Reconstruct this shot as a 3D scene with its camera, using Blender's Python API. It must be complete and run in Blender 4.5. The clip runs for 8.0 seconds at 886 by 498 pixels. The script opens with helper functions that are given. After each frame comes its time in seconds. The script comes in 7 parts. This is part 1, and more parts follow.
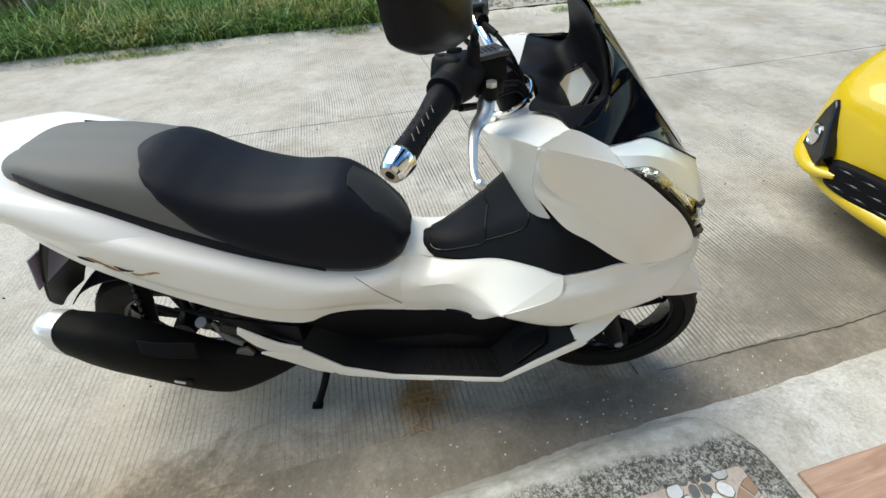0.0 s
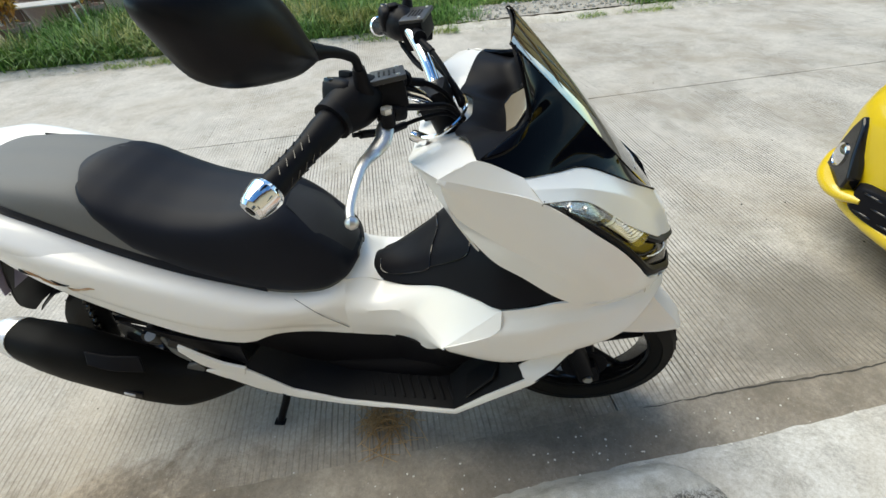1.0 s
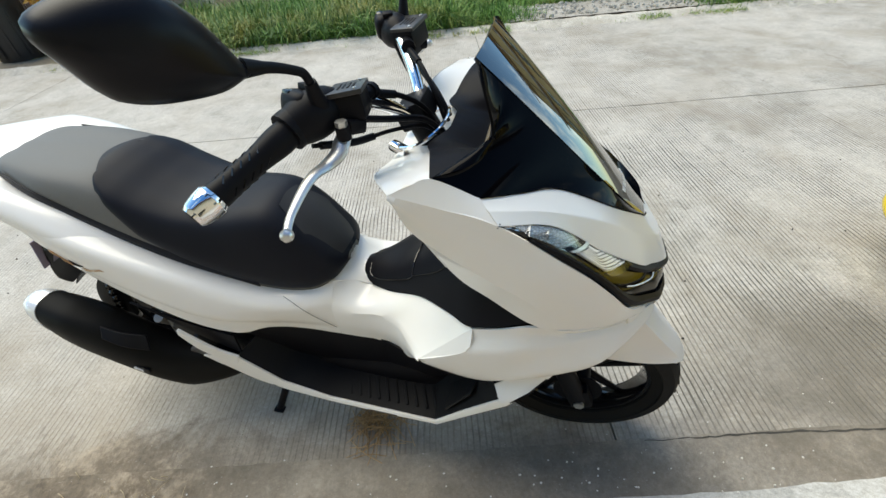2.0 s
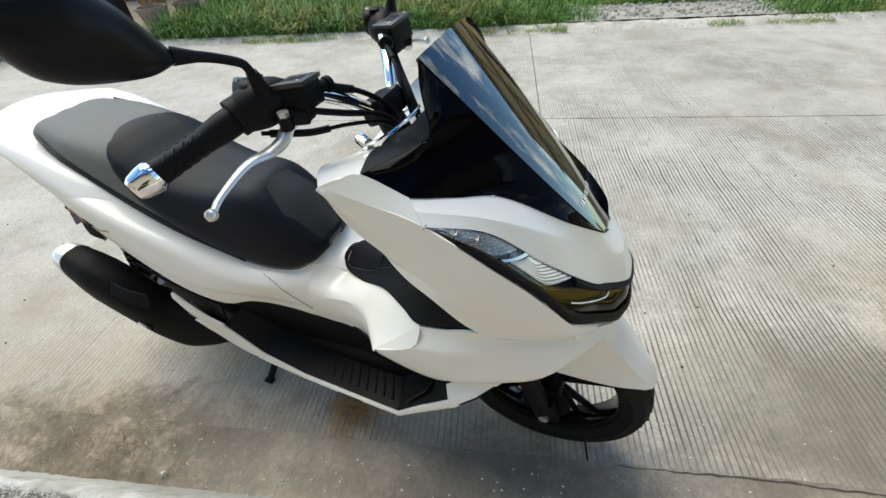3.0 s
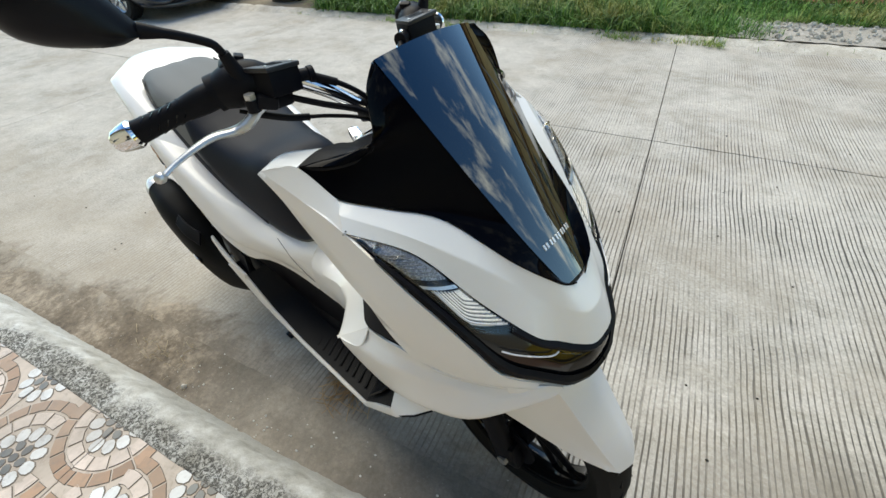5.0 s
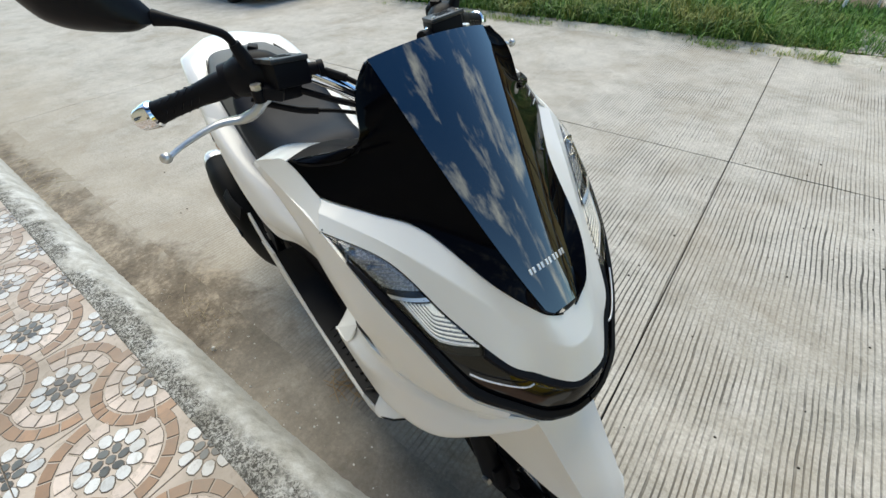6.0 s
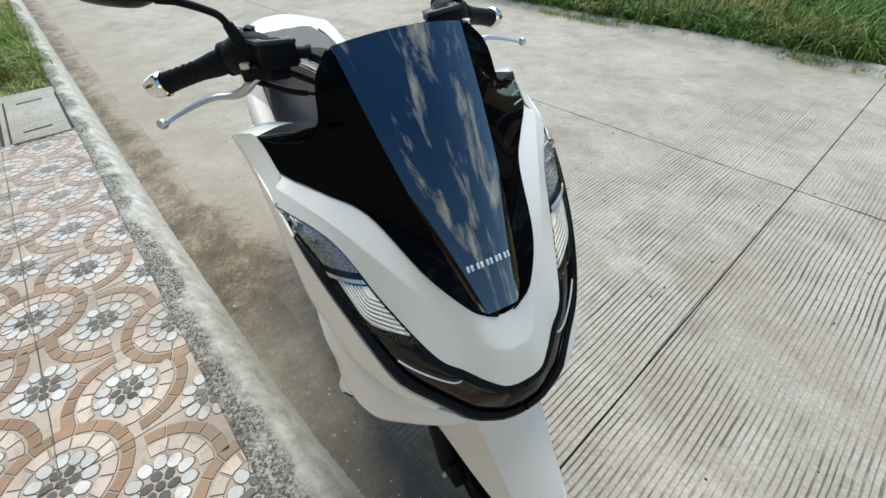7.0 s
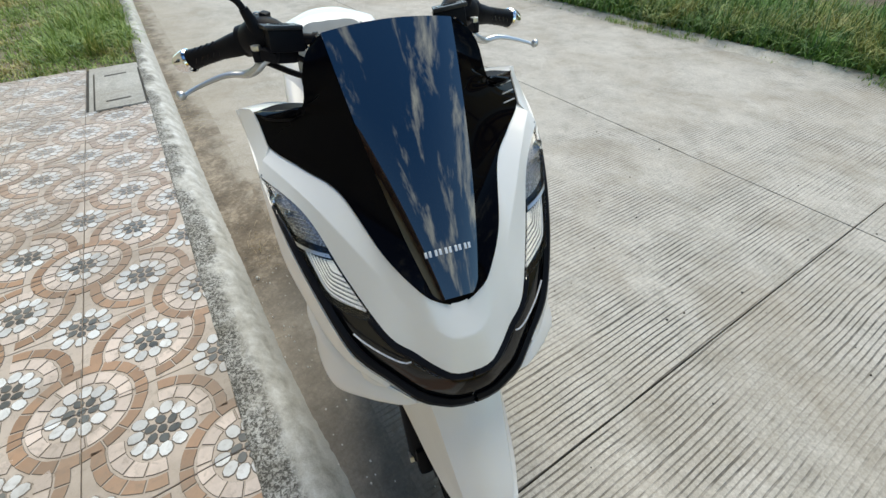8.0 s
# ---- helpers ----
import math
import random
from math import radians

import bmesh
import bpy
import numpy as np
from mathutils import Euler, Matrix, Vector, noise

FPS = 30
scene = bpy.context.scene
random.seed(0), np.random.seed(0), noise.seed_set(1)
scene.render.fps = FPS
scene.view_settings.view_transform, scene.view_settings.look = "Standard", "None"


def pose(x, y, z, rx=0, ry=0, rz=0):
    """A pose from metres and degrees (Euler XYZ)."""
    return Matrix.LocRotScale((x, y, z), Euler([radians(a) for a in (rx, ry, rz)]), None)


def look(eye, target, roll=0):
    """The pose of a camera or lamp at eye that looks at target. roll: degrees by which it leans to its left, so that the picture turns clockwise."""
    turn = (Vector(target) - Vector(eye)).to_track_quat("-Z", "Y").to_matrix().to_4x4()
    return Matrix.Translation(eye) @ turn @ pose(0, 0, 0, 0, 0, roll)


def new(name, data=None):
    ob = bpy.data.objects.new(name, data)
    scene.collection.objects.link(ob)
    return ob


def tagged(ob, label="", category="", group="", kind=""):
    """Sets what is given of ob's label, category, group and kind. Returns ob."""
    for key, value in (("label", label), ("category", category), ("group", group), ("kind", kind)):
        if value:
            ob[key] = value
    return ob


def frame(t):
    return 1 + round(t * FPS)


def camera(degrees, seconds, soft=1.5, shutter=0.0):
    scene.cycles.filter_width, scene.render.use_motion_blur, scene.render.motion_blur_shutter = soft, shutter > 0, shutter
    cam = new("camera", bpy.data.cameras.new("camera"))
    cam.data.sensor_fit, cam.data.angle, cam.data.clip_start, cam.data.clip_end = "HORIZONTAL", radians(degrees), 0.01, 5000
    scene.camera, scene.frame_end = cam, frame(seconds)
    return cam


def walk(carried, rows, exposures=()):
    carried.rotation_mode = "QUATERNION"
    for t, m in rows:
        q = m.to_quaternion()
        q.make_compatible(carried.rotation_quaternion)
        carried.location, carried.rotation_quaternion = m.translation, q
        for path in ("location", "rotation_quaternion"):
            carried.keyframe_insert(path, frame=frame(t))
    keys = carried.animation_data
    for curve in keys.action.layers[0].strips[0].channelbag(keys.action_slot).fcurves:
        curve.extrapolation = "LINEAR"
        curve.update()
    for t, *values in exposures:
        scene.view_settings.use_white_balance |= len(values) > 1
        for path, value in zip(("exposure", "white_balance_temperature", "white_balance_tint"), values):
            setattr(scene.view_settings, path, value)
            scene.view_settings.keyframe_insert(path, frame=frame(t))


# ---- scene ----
cam = camera(93.9, 8.0)
METRES, EYE, TILT, LEAN, TURN = 1.177, 1.277, -1.07, 0.88, -13.12
ROWS = [
    (0.0, 0.0, 0.0, 0.0, -1.05, -40.74, 1.23),
    (0.5, 0.0794, 0.024, 0.0006, 0.95, -40.4, 1.89),
    (1.0, 0.1636, 0.0624, -0.001, 3.56, -40.03, 2.33),
    (1.5, 0.2162, 0.0824, 0.0061, 7.2, -39.98, 2.93),
    (3.0, 0.4113, 0.1348, 0.0067, 20.02, -40.17, 2.4),
    (3.5, 0.4687, 0.1489, 0.0072, 24.58, -40.2, 1.79),
    (4.0, 0.5069, 0.1808, -0.0, 29.31, -40.31, 1.29),
    (5.5, 0.601, 0.3221, 0.0097, 45.14, -40.8, 0.88),
    (6.0, 0.6221, 0.3632, 0.0072, 50.62, -41.09, 0.75),
    (6.5, 0.6578, 0.4115, 0.0028, 56.15, -41.51, 0.6),
    (7.0, 0.7058, 0.4665, 0.0091, 61.13, -41.68, 0.11),
    (7.5, 0.749, 0.5117, 0.0111, 65.85, -41.69, -0.26),
    (8.0, 0.7716, 0.5479, 0.0078, 70.1, -41.52, -0.77),
]
walk(cam, [(t, pose(0, 0, EYE, TILT, LEAN, TURN) @ pose(METRES * x, METRES * y, METRES * z, 90 + pitch, roll, yaw)) for t, x, y, z, yaw, pitch, roll in ROWS], exposures=[(0.0, 1.20, 7560, 4.0), (4.0, 1.15, 7500, 4.0), (8.0, 0.98, 7480, 4.0)])

# ---------------------------------------------------------------- light
world = bpy.data.worlds.new("sky")
scene.world = world
world.use_nodes = True
wn = world.node_tree
wn.nodes.clear()
SUN_EL, SUN_AZ = 60.0, -50.0


def build_sky():
    n, l = wn.nodes, wn.links
    out = n.new("ShaderNodeOutputWorld")
    bg = n.new("ShaderNodeBackground")
    sky = n.new("ShaderNodeTexSky")
    sky.sky_type = "NISHITA"
    sky.sun_disc = False
    sky.sun_elevation, sky.sun_rotation = radians(SUN_EL), radians(SUN_AZ)
    sky.air_density, sky.dust_density, sky.ozone_density = 1.0, 0.35, 3.0
    co = n.new("ShaderNodeTexCoord")
    mp = n.new("ShaderNodeMapping")
    mp.inputs["Scale"].default_value = (1.0, 1.0, 1.2)
    mp.inputs["Location"].default_value = (2.3, 0.7, 1.1)
    cl = n.new("ShaderNodeTexNoise")
    cl.inputs["Scale"].default_value, cl.inputs["Detail"].default_value = 3.6, 10.0
    cl.inputs["Roughness"].default_value, cl.inputs["Distortion"].default_value = 0.62, 0.25
    ramp = n.new("ShaderNodeValToRGB")
    ramp.color_ramp.elements[0].position, ramp.color_ramp.elements[1].position = 0.53, 0.78
    mix = n.new("ShaderNodeMix")
    mix.data_type = "RGBA"
    mix.inputs["B"].default_value = (9.7, 10.3, 10.1, 1)
    l.new(co.outputs["Generated"], mp.inputs["Vector"])
    l.new(mp.outputs["Vector"], cl.inputs["Vector"])
    l.new(cl.outputs["Fac"], ramp.inputs["Fac"])
    l.new(ramp.outputs["Color"], mix.inputs["Factor"])
    tint = n.new("ShaderNodeMix")
    tint.data_type, tint.blend_type = "RGBA", "MULTIPLY"
    tint.inputs["Factor"].default_value = 1.0
    up = n.new("ShaderNodeSeparateXYZ")
    l.new(co.outputs["Generated"], up.inputs[0])
    deep = n.new("ShaderNodeValToRGB")
    for e, (p, c) in zip(deep.color_ramp.elements, ((0.20, (0.89, 1.05, 1.06)), (0.84, (0.19, 0.45, 0.68)))):
        e.position, e.color = p, (*c, 1)
    l.new(up.outputs["Z"], deep.inputs["Fac"])
    l.new(deep.outputs["Color"], tint.inputs["B"])
    l.new(sky.outputs["Color"], tint.inputs["A"])
    l.new(tint.outputs["Result"], mix.inputs["A"])
    l.new(mix.outputs["Result"], bg.inputs["Color"])
    bg.inputs["Strength"].default_value = 0.15
    l.new(bg.outputs["Background"], out.inputs["Surface"])


build_sky()
sun = new("sun", bpy.data.lights.new("sun", "SUN"))
sun.data.energy, sun.data.angle, sun.data.color = 1.65, radians(50), (1.0, 0.945, 0.85)
az, el = radians(90 - SUN_AZ), radians(SUN_EL)
sun.matrix_world = look((20 * math.cos(az) * math.cos(el), 20 * math.sin(az) * math.cos(el), 20 * math.sin(el)), (0, 0, 0))


# ---------------------------------------------------------------- materials
def nodes_of(name):
    m = bpy.data.materials.new(name)
    m.use_nodes = True
    return m, m.node_tree.nodes, m.node_tree.links, m.node_tree.nodes["Principled BSDF"]


def noise_node(n, l, vec, scale, detail=4.0, rough=0.55, dist=0.0):
    t = n.new("ShaderNodeTexNoise")
    t.inputs["Scale"].default_value, t.inputs["Detail"].default_value = scale, detail
    t.inputs["Roughness"].default_value, t.inputs["Distortion"].default_value = rough, dist
    if vec is not None:
        l.new(vec, t.inputs["Vector"])
    return t.outputs["Fac"]


def ramp_node(n, l, fac, stops):
    r = n.new("ShaderNodeValToRGB")
    while len(r.color_ramp.elements) < len(stops):
        r.color_ramp.elements.new(0.5)
    for e, (p, c) in zip(r.color_ramp.elements, stops):
        e.position = p
        e.color = (c, c, c, 1) if isinstance(c, (int, float)) else (*c, 1)
    l.new(fac, r.inputs["Fac"])
    return r.outputs["Color"]


def mix_node(n, l, fac, a, b, mode="MIX"):
    m = n.new("ShaderNodeMix")
    m.data_type, m.blend_type = "RGBA", mode
    for sock, v in (("Factor", fac), ("A", a), ("B", b)):
        s = m.inputs[sock] if sock != "Factor" else m.inputs[0]
        if isinstance(v, (int, float)):
            s.default_value = v if sock == "Factor" else (v, v, v, 1)
        elif isinstance(v, tuple):
            s.default_value = (*v, 1)
        else:
            l.new(v, s)
    return m.outputs["Result"]


def math_node(n, l, op, a, b=None, clamp=False):
    m = n.new("ShaderNodeMath")
    m.operation, m.use_clamp = op, clamp
    for i, v in enumerate((a, b)):
        if v is None:
            continue
        if isinstance(v, (int, float)):
            m.inputs[i].default_value = v
        else:
            l.new(v, m.inputs[i])
    return m.outputs[0]


def bump_node(n, l, height, strength, dist, normal=None):
    b = n.new("ShaderNodeBump")
    b.inputs["Strength"].default_value, b.inputs["Distance"].default_value = strength, dist
    l.new(height, b.inputs["Height"])
    if normal is not None:
        l.new(normal, b.inputs["Normal"])
    return b.outputs["Normal"]


def place_of(n, l):
    """World-size coordinates."""
    return n.new("ShaderNodeNewGeometry").outputs["Position"]


def plain(name, colour, rough=0.5, metal=0.0, coat=0.0, grain=60.0, var=0.12, bump=0.1, depth=0.001, spec=0.5, rough_var=0.12):
    """A surface with variation in tone at two scales and fine relief."""
    m, n, l, p = nodes_of(name)
    co = n.new("ShaderNodeTexCoord").outputs["Object"]
    big = noise_node(n, l, co, 3.0, 4)
    fine = noise_node(n, l, co, grain, 3)
    f = math_node(n, l, "ADD", math_node(n, l, "MULTIPLY", big, 0.6), math_node(n, l, "MULTIPLY", fine, 0.4))
    lo, hi = tuple(c * (1 - var) for c in colour), tuple(min(1, c * (1 + var)) for c in colour)
    l.new(ramp_node(n, l, f, [(0.3, lo), (0.7, hi)]), p.inputs["Base Color"])
    l.new(ramp_node(n, l, f, [(0.3, max(0, rough - rough_var)), (0.7, min(1, rough + rough_var))]), p.inputs["Roughness"])
    p.inputs["Metallic"].default_value, p.inputs["Coat Weight"].default_value = metal, coat
    p.inputs["Coat Roughness"].default_value = 0.04
    p.inputs["Specular IOR Level"].default_value = spec
    if bump:
        l.new(bump_node(n, l, fine, bump, depth), p.inputs["Normal"])
    return m


M_WHITE = plain("pearl_white_paint", (0.84, 0.82, 0.785), 0.36, 0, 0.45, 900, 0.015, 0, spec=0.5, rough_var=0.04)
M_BLACK = plain("black_moulded_plastic", (0.006, 0.006, 0.008), 0.46, 0, 0, 700, 0.2, 0.15, 0.0004, spec=0.10, rough_var=0.06)
M_GLOSS = plain("gloss_black_plastic", (0.006, 0.006, 0.007), 0.10, 0, 0.0, 40, 0.2, 0, spec=0.45, rough_var=0.03)
M_SCREEN = plain("dark_tinted_acrylic", (0.002, 0.0025, 0.004), 0.02, 0, 1.0, 30, 0.2, 0, spec=1.0, rough_var=0.01)
M_SCREEN.node_tree.nodes["Principled BSDF"].inputs["Coat IOR"].default_value = 1.62
M_SCREEN.node_tree.nodes["Principled BSDF"].inputs["Coat Roughness"].default_value = 0.01
M_VINYL = plain("black_seat_vinyl", (0.0055, 0.0068, 0.012), 0.52, 0, 0, 420, 0.2, 0.35, 0.0006, spec=0.16, rough_var=0.05)
M_VINYL2 = plain("grey_black_seat_vinyl", (0.12, 0.12, 0.114), 0.58, 0, 0, 420, 0.12, 0.45, 0.0006, spec=0.35, rough_var=0.04)
M_VINYL3 = plain("dark_grey_seat_vinyl", (0.026, 0.027, 0.030), 0.58, 0, 0, 420, 0.12, 0.45, 0.0006, spec=0.25, rough_var=0.04)
M_CHROME = plain("chrome", (0.82, 0.82, 0.83), 0.08, 1.0, 0, 20, 0.03, 0, rough_var=0.03)
M_ALU = plain("silver_cast_aluminium", (0.62, 0.62, 0.61), 0.34, 0.9, 0, 300, 0.08, 0.1, 0.0003)
M_RUBBER = plain("tyre_rubber", (0.009, 0.009, 0.009), 0.75, 0, 0, 200, 0.3, 0.2, 0.0008, spec=0.2)
M_MAT = plain("rubber_foot_mat", (0.010, 0.010, 0.011), 0.45, 0, 0, 260, 0.3, 0.5, 0.001, spec=0.10)
M_EXHAUST = plain("matt_black_heat_paint", (0.008, 0.008, 0.008), 0.55, 0, 0, 300, 0.25, 0.3, 0.0006, spec=0.08)
M_ENGINE = plain("grimy_engine_casting", (0.028, 0.027, 0.026), 0.55, 0.4, 0, 80, 0.4, 0.4, 0.001)
M_DISC = plain("brushed_steel", (0.45, 0.45, 0.45), 0.3, 1.0, 0, 200, 0.1, 0.1, 0.0003)
M_REFLECT = plain("silver_lamp_reflector", (0.75, 0.75, 0.76), 0.18, 0.9, 0, 200, 0.08, 0.2, 0.0008)
M_LED = plain("frosted_white_lamp_lens", (0.93, 0.91, 0.86), 0.30, 0.0, 0.1, 120, 0.05, 0, spec=0.6)
M_DIM = plain("smoky_lamp_reflector", (0.30, 0.30, 0.30), 0.28, 0.6, 0, 300, 0.3, 0.3, 0.001)
M_WING = plain("deep_black_gloss_acrylic", (0.002, 0.002, 0.003), 0.04, 0, 0, 30, 0.2, 0, spec=0.05, rough_var=0.01)
M_BADGE = plain("silver_white_badge", (0.78, 0.78, 0.78), 0.25, 0.3, 0, 60, 0.03, 0)
M_BRONZE = plain("bronze_decal", (0.36, 0.20, 0.10), 0.35, 0.3, 0, 60, 0.1, 0)
M_SILVERD = plain("silver_decal", (0.55, 0.55, 0.56), 0.35, 0.4, 0, 60, 0.1, 0)
M_CAP = plain("satin_grey_black_plastic", (0.022, 0.022, 0.024), 0.38, 0, 0, 300, 0.2, 0.2, 0.0004)
M_MIRROR = plain("satin_black_mirror_shell", (0.003, 0.0035, 0.006), 0.34, 0, 0, 500, 0.2, 0.1, 0.0003, spec=0.16, rough_var=0.05)
M_DIAL = plain("tan_meter_glass", (0.24, 0.205, 0.15), 0.12, 0, 0.4, 30, 0.1, 0, rough_var=0.03)
M_CAST = plain("bare_grey_casting", (0.17, 0.17, 0.165), 0.45, 0.5, 0, 120, 0.25, 0.3, 0.0006)
M_PLATE = plain("lavender_plate_back", (0.30, 0.26, 0.36), 0.5, 0, 0, 60, 0.1, 0)
M_BOLT = plain("zinc_bolt", (0.6, 0.6, 0.58), 0.35, 0.9, 0, 200, 0.1, 0.1, 0.0003)


def clear_lens():
    m, n, l, p = nodes_of("clear_lens_plastic")
    p.inputs["Base Color"].default_value = (0.92, 0.93, 0.93, 1)
    p.inputs["Roughness"].default_value, p.inputs["Transmission Weight"].default_value = 0.03, 1.0
    p.inputs["IOR"].default_value = 1.22
    return m


M_CLEAR = clear_lens()


# ---------------------------------------------------------------- mesh helpers
def cr(points, n):
    """n points, evenly spaced, on a smooth curve through the given ones."""
    p = np.array(points, float)
    if len(p) == 2:
        return p[0] + (p[1] - p[0]) * np.linspace(0, 1, n)[:, None]
    q = np.vstack([2 * p[0] - p[1], p, 2 * p[-1] - p[-2]])
    out = []
    for i in range(1, len(q) - 2):
        a, b, c, d = q[i - 1:i + 3]
        for t in np.linspace(0, 1, 12, endpoint=False):
            out.append(0.5 * (2 * b + (c - a) * t + (2 * a - 5 * b + 4 * c - d) * t * t + (3 * b - a - 3 * c + d) * t ** 3))
    out = np.array(out + [p[-1]])
    s = np.r_[0, np.cumsum(np.linalg.norm(np.diff(out, axis=0), axis=1))]
    w = np.linspace(0, s[-1], n)
    return np.stack([np.interp(w, s, out[:, k]) for k in range(3)], 1)


def side(rows, s):
    """Half-widths into y: s = -1 for the right side of the scooter, 1 for its left."""
    return [[(x, s * w, z) for x, w, z in row] for row in rows]


def full(half):
    """A half curve, from its outer end to the middle, completed by its mirror image."""
    return [(x, -w, z) for x, w, z in half] + [(x, w, z) for x, w, z in reversed(half[:-1])]


def loft(rows, nu, nv):
    g = np.array([cr(r, nu) for r in rows])
    return np.stack([cr(g[:, j], nv) for j in range(nu)], 1)


def sheet(grid, thick=0.0, toward=None):
    """A skin over a grid of points, with a thickness laid towards the given point."""
    nv, nu = grid.shape[:2]
    du, dv = np.gradient(grid, axis=1), np.gradient(grid, axis=0)
    nor = np.cross(du, dv)
    nor /= np.linalg.norm(nor, axis=2, keepdims=True) + 1e-9
    if toward is not None:
        if ((np.array(toward) - grid) * nor).sum() < 0:
            nor = -nor
    bm = bmesh.new()
    top = [[bm.verts.new(grid[i, j]) for j in range(nu)] for i in range(nv)]
    for i in range(nv - 1):
        for j in range(nu - 1):
            bm.faces.new((top[i][j], top[i][j + 1], top[i + 1][j + 1], top[i + 1][j]))
    if thick:
        low = grid + nor * thick
        bot = [[bm.verts.new(low[i, j]) for j in range(nu)] for i in range(nv)]
        for i in range(nv - 1):
            for j in range(nu - 1):
                bm.faces.new((bot[i][j], bot[i + 1][j], bot[i + 1][j + 1], bot[i][j + 1]))
        ring = [(0, j) for j in range(nu)] + [(i, nu - 1) for i in range(1, nv)] + [(nv - 1, j) for j in range(nu - 2, -1, -1)] + [(i, 0) for i in range(nv - 2, 0, -1)]
        for (a, b), (c, d) in zip(ring, ring[1:] + ring[:1]):
            bm.faces.new((top[a][b], bot[a][b], bot[c][d], top[c][d]))
    bmesh.ops.remove_doubles(bm, verts=bm.verts, dist=0.00005)
    bmesh.ops.dissolve_degenerate(bm, edges=bm.edges, dist=0.00005)
    bmesh.ops.recalc_face_normals(bm, faces=bm.faces)
    return bm


def finish(bm, mats, name, angle=38, smooth=True):
    me = bpy.data.meshes.new(name)
    bm.to_mesh(me)
    bm.free()
    for m in mats if isinstance(mats, (list, tuple)) else [mats]:
        me.materials.append(m)
    if smooth:
        me.polygons.foreach_set("use_smooth", [True] * len(me.polygons))
        me.set_sharp_from_angle(angle=radians(angle))
    return me


def part(name, bm, material, parent, label="", angle=38, bevel=0.0, smooth=True):
    ob = new(name, finish(bm, material, name, angle, smooth))
    ob.parent = parent
    if label:
        tagged(ob, label)
    if bevel:
        b = ob.modifiers.new("bevel", "BEVEL")
        b.width, b.segments, b.limit_method, b.angle_limit = bevel, 2, "ANGLE", radians(40)
        b.harden_normals = False
    return ob


def thing(name, m, label, category, group="", kind=""):
    ob = new(name)
    ob.matrix_world = m
    ob.empty_display_size = 0.1
    return tagged(ob, label, category, group, kind)


def solid(name, bm, material, label, category, group="", kind="", m=None, smooth=True, angle=38, bevel=0.0):
    ob = part(name, bm, material, None, "", angle, bevel, smooth)
    if m is not None:
        ob.matrix_world = m
    return tagged(ob, label, category, group, kind)


def tube(points, radius, seg=12, n=None, closed_ends=True, flat=None):
    """A round bar along a smooth curve; radius may be a list of radii along it. flat: ratio of the second half-axis."""
    pts = cr(points, n or max(2, 6 * (len(points) - 1) + 1))
    k = len(pts)
    rad = np.interp(np.linspace(0, 1, k), np.linspace(0, 1, len(radius)), radius) if isinstance(radius, (list, tuple)) else np.full(k, radius)
    tan = np.gradient(pts, axis=0)
    tan /= np.linalg.norm(tan, axis=1, keepdims=True)
    up = np.array((0, 0, 1.0)) if abs(tan[0][2]) < 0.9 else np.array((1.0, 0, 0))
    bm = bmesh.new()
    rings = []
    for p, t, r in zip(pts, tan, rad):
        a = np.cross(up, t)
        a /= np.linalg.norm(a)
        b = np.cross(t, a)
        up = b
        rings.append([bm.verts.new(p + r * (math.cos(q) * a + (flat or 1) * math.sin(q) * b)) for q in np.linspace(0, 2 * math.pi, seg, endpoint=False)])
    for r0, r1 in zip(rings, rings[1:]):
        for i in range(seg):
            bm.faces.new((r0[i], r0[(i + 1) % seg], r1[(i + 1) % seg], r1[i]))
    if closed_ends:
        bm.faces.new(rings[0][::-1])
        bm.faces.new(rings[-1])
    bmesh.ops.recalc_face_normals(bm, faces=bm.faces)
    return bm


def stations(secs, seg=20, n=None, power=2.0):
    """A closed body through oval sections (x, y, z, half-width, half-height) that stand across x."""
    secs = np.array(secs, float)
    k = n or 5 * (len(secs) - 1) + 1
    t = np.linspace(0, len(secs) - 1, k)
    c = np.stack([np.interp(t, range(len(secs)), secs[:, i]) for i in range(5)], 1)
    c3 = c[:, :3].copy()
    for i in range(3):  # smooth between the sections, index by index
        f = np.vstack([2 * secs[0] - secs[1], secs, 2 * secs[-1] - secs[-2]])[:, i]
        for j, q in enumerate(t):
            a = min(len(secs) - 2, int(q))
            u, (p0, p1, p2, p3) = q - a, f[a:a + 4]
            c3[j, i] = 0.5 * (2 * p1 + (p2 - p0) * u + (2 * p0 - 5 * p1 + 4 * p2 - p3) * u * u + (3 * p1 - p0 - 3 * p2 + p3) * u ** 3)
    bm = bmesh.new()
    rings = []
    for p, (_, _, _, hw, hh) in zip(c3, c):
        ring = []
        for q in np.linspace(0, 2 * math.pi, seg, endpoint=False):
            cq, sq = math.cos(q), math.sin(q)
            ring.append(bm.verts.new((p[0], p[1] + hw * math.copysign(abs(cq) ** (2 / power), cq), p[2] + hh * math.copysign(abs(sq) ** (2 / power), sq))))
        rings.append(ring)
    for r0, r1 in zip(rings, rings[1:]):
        for i in range(seg):
            bm.faces.new((r0[i], r0[(i + 1) % seg], r1[(i + 1) % seg], r1[i]))
    bm.faces.new(rings[0][::-1])
    bm.faces.new(rings[-1])
    bmesh.ops.recalc_face_normals(bm, faces=bm.faces)
    return bm


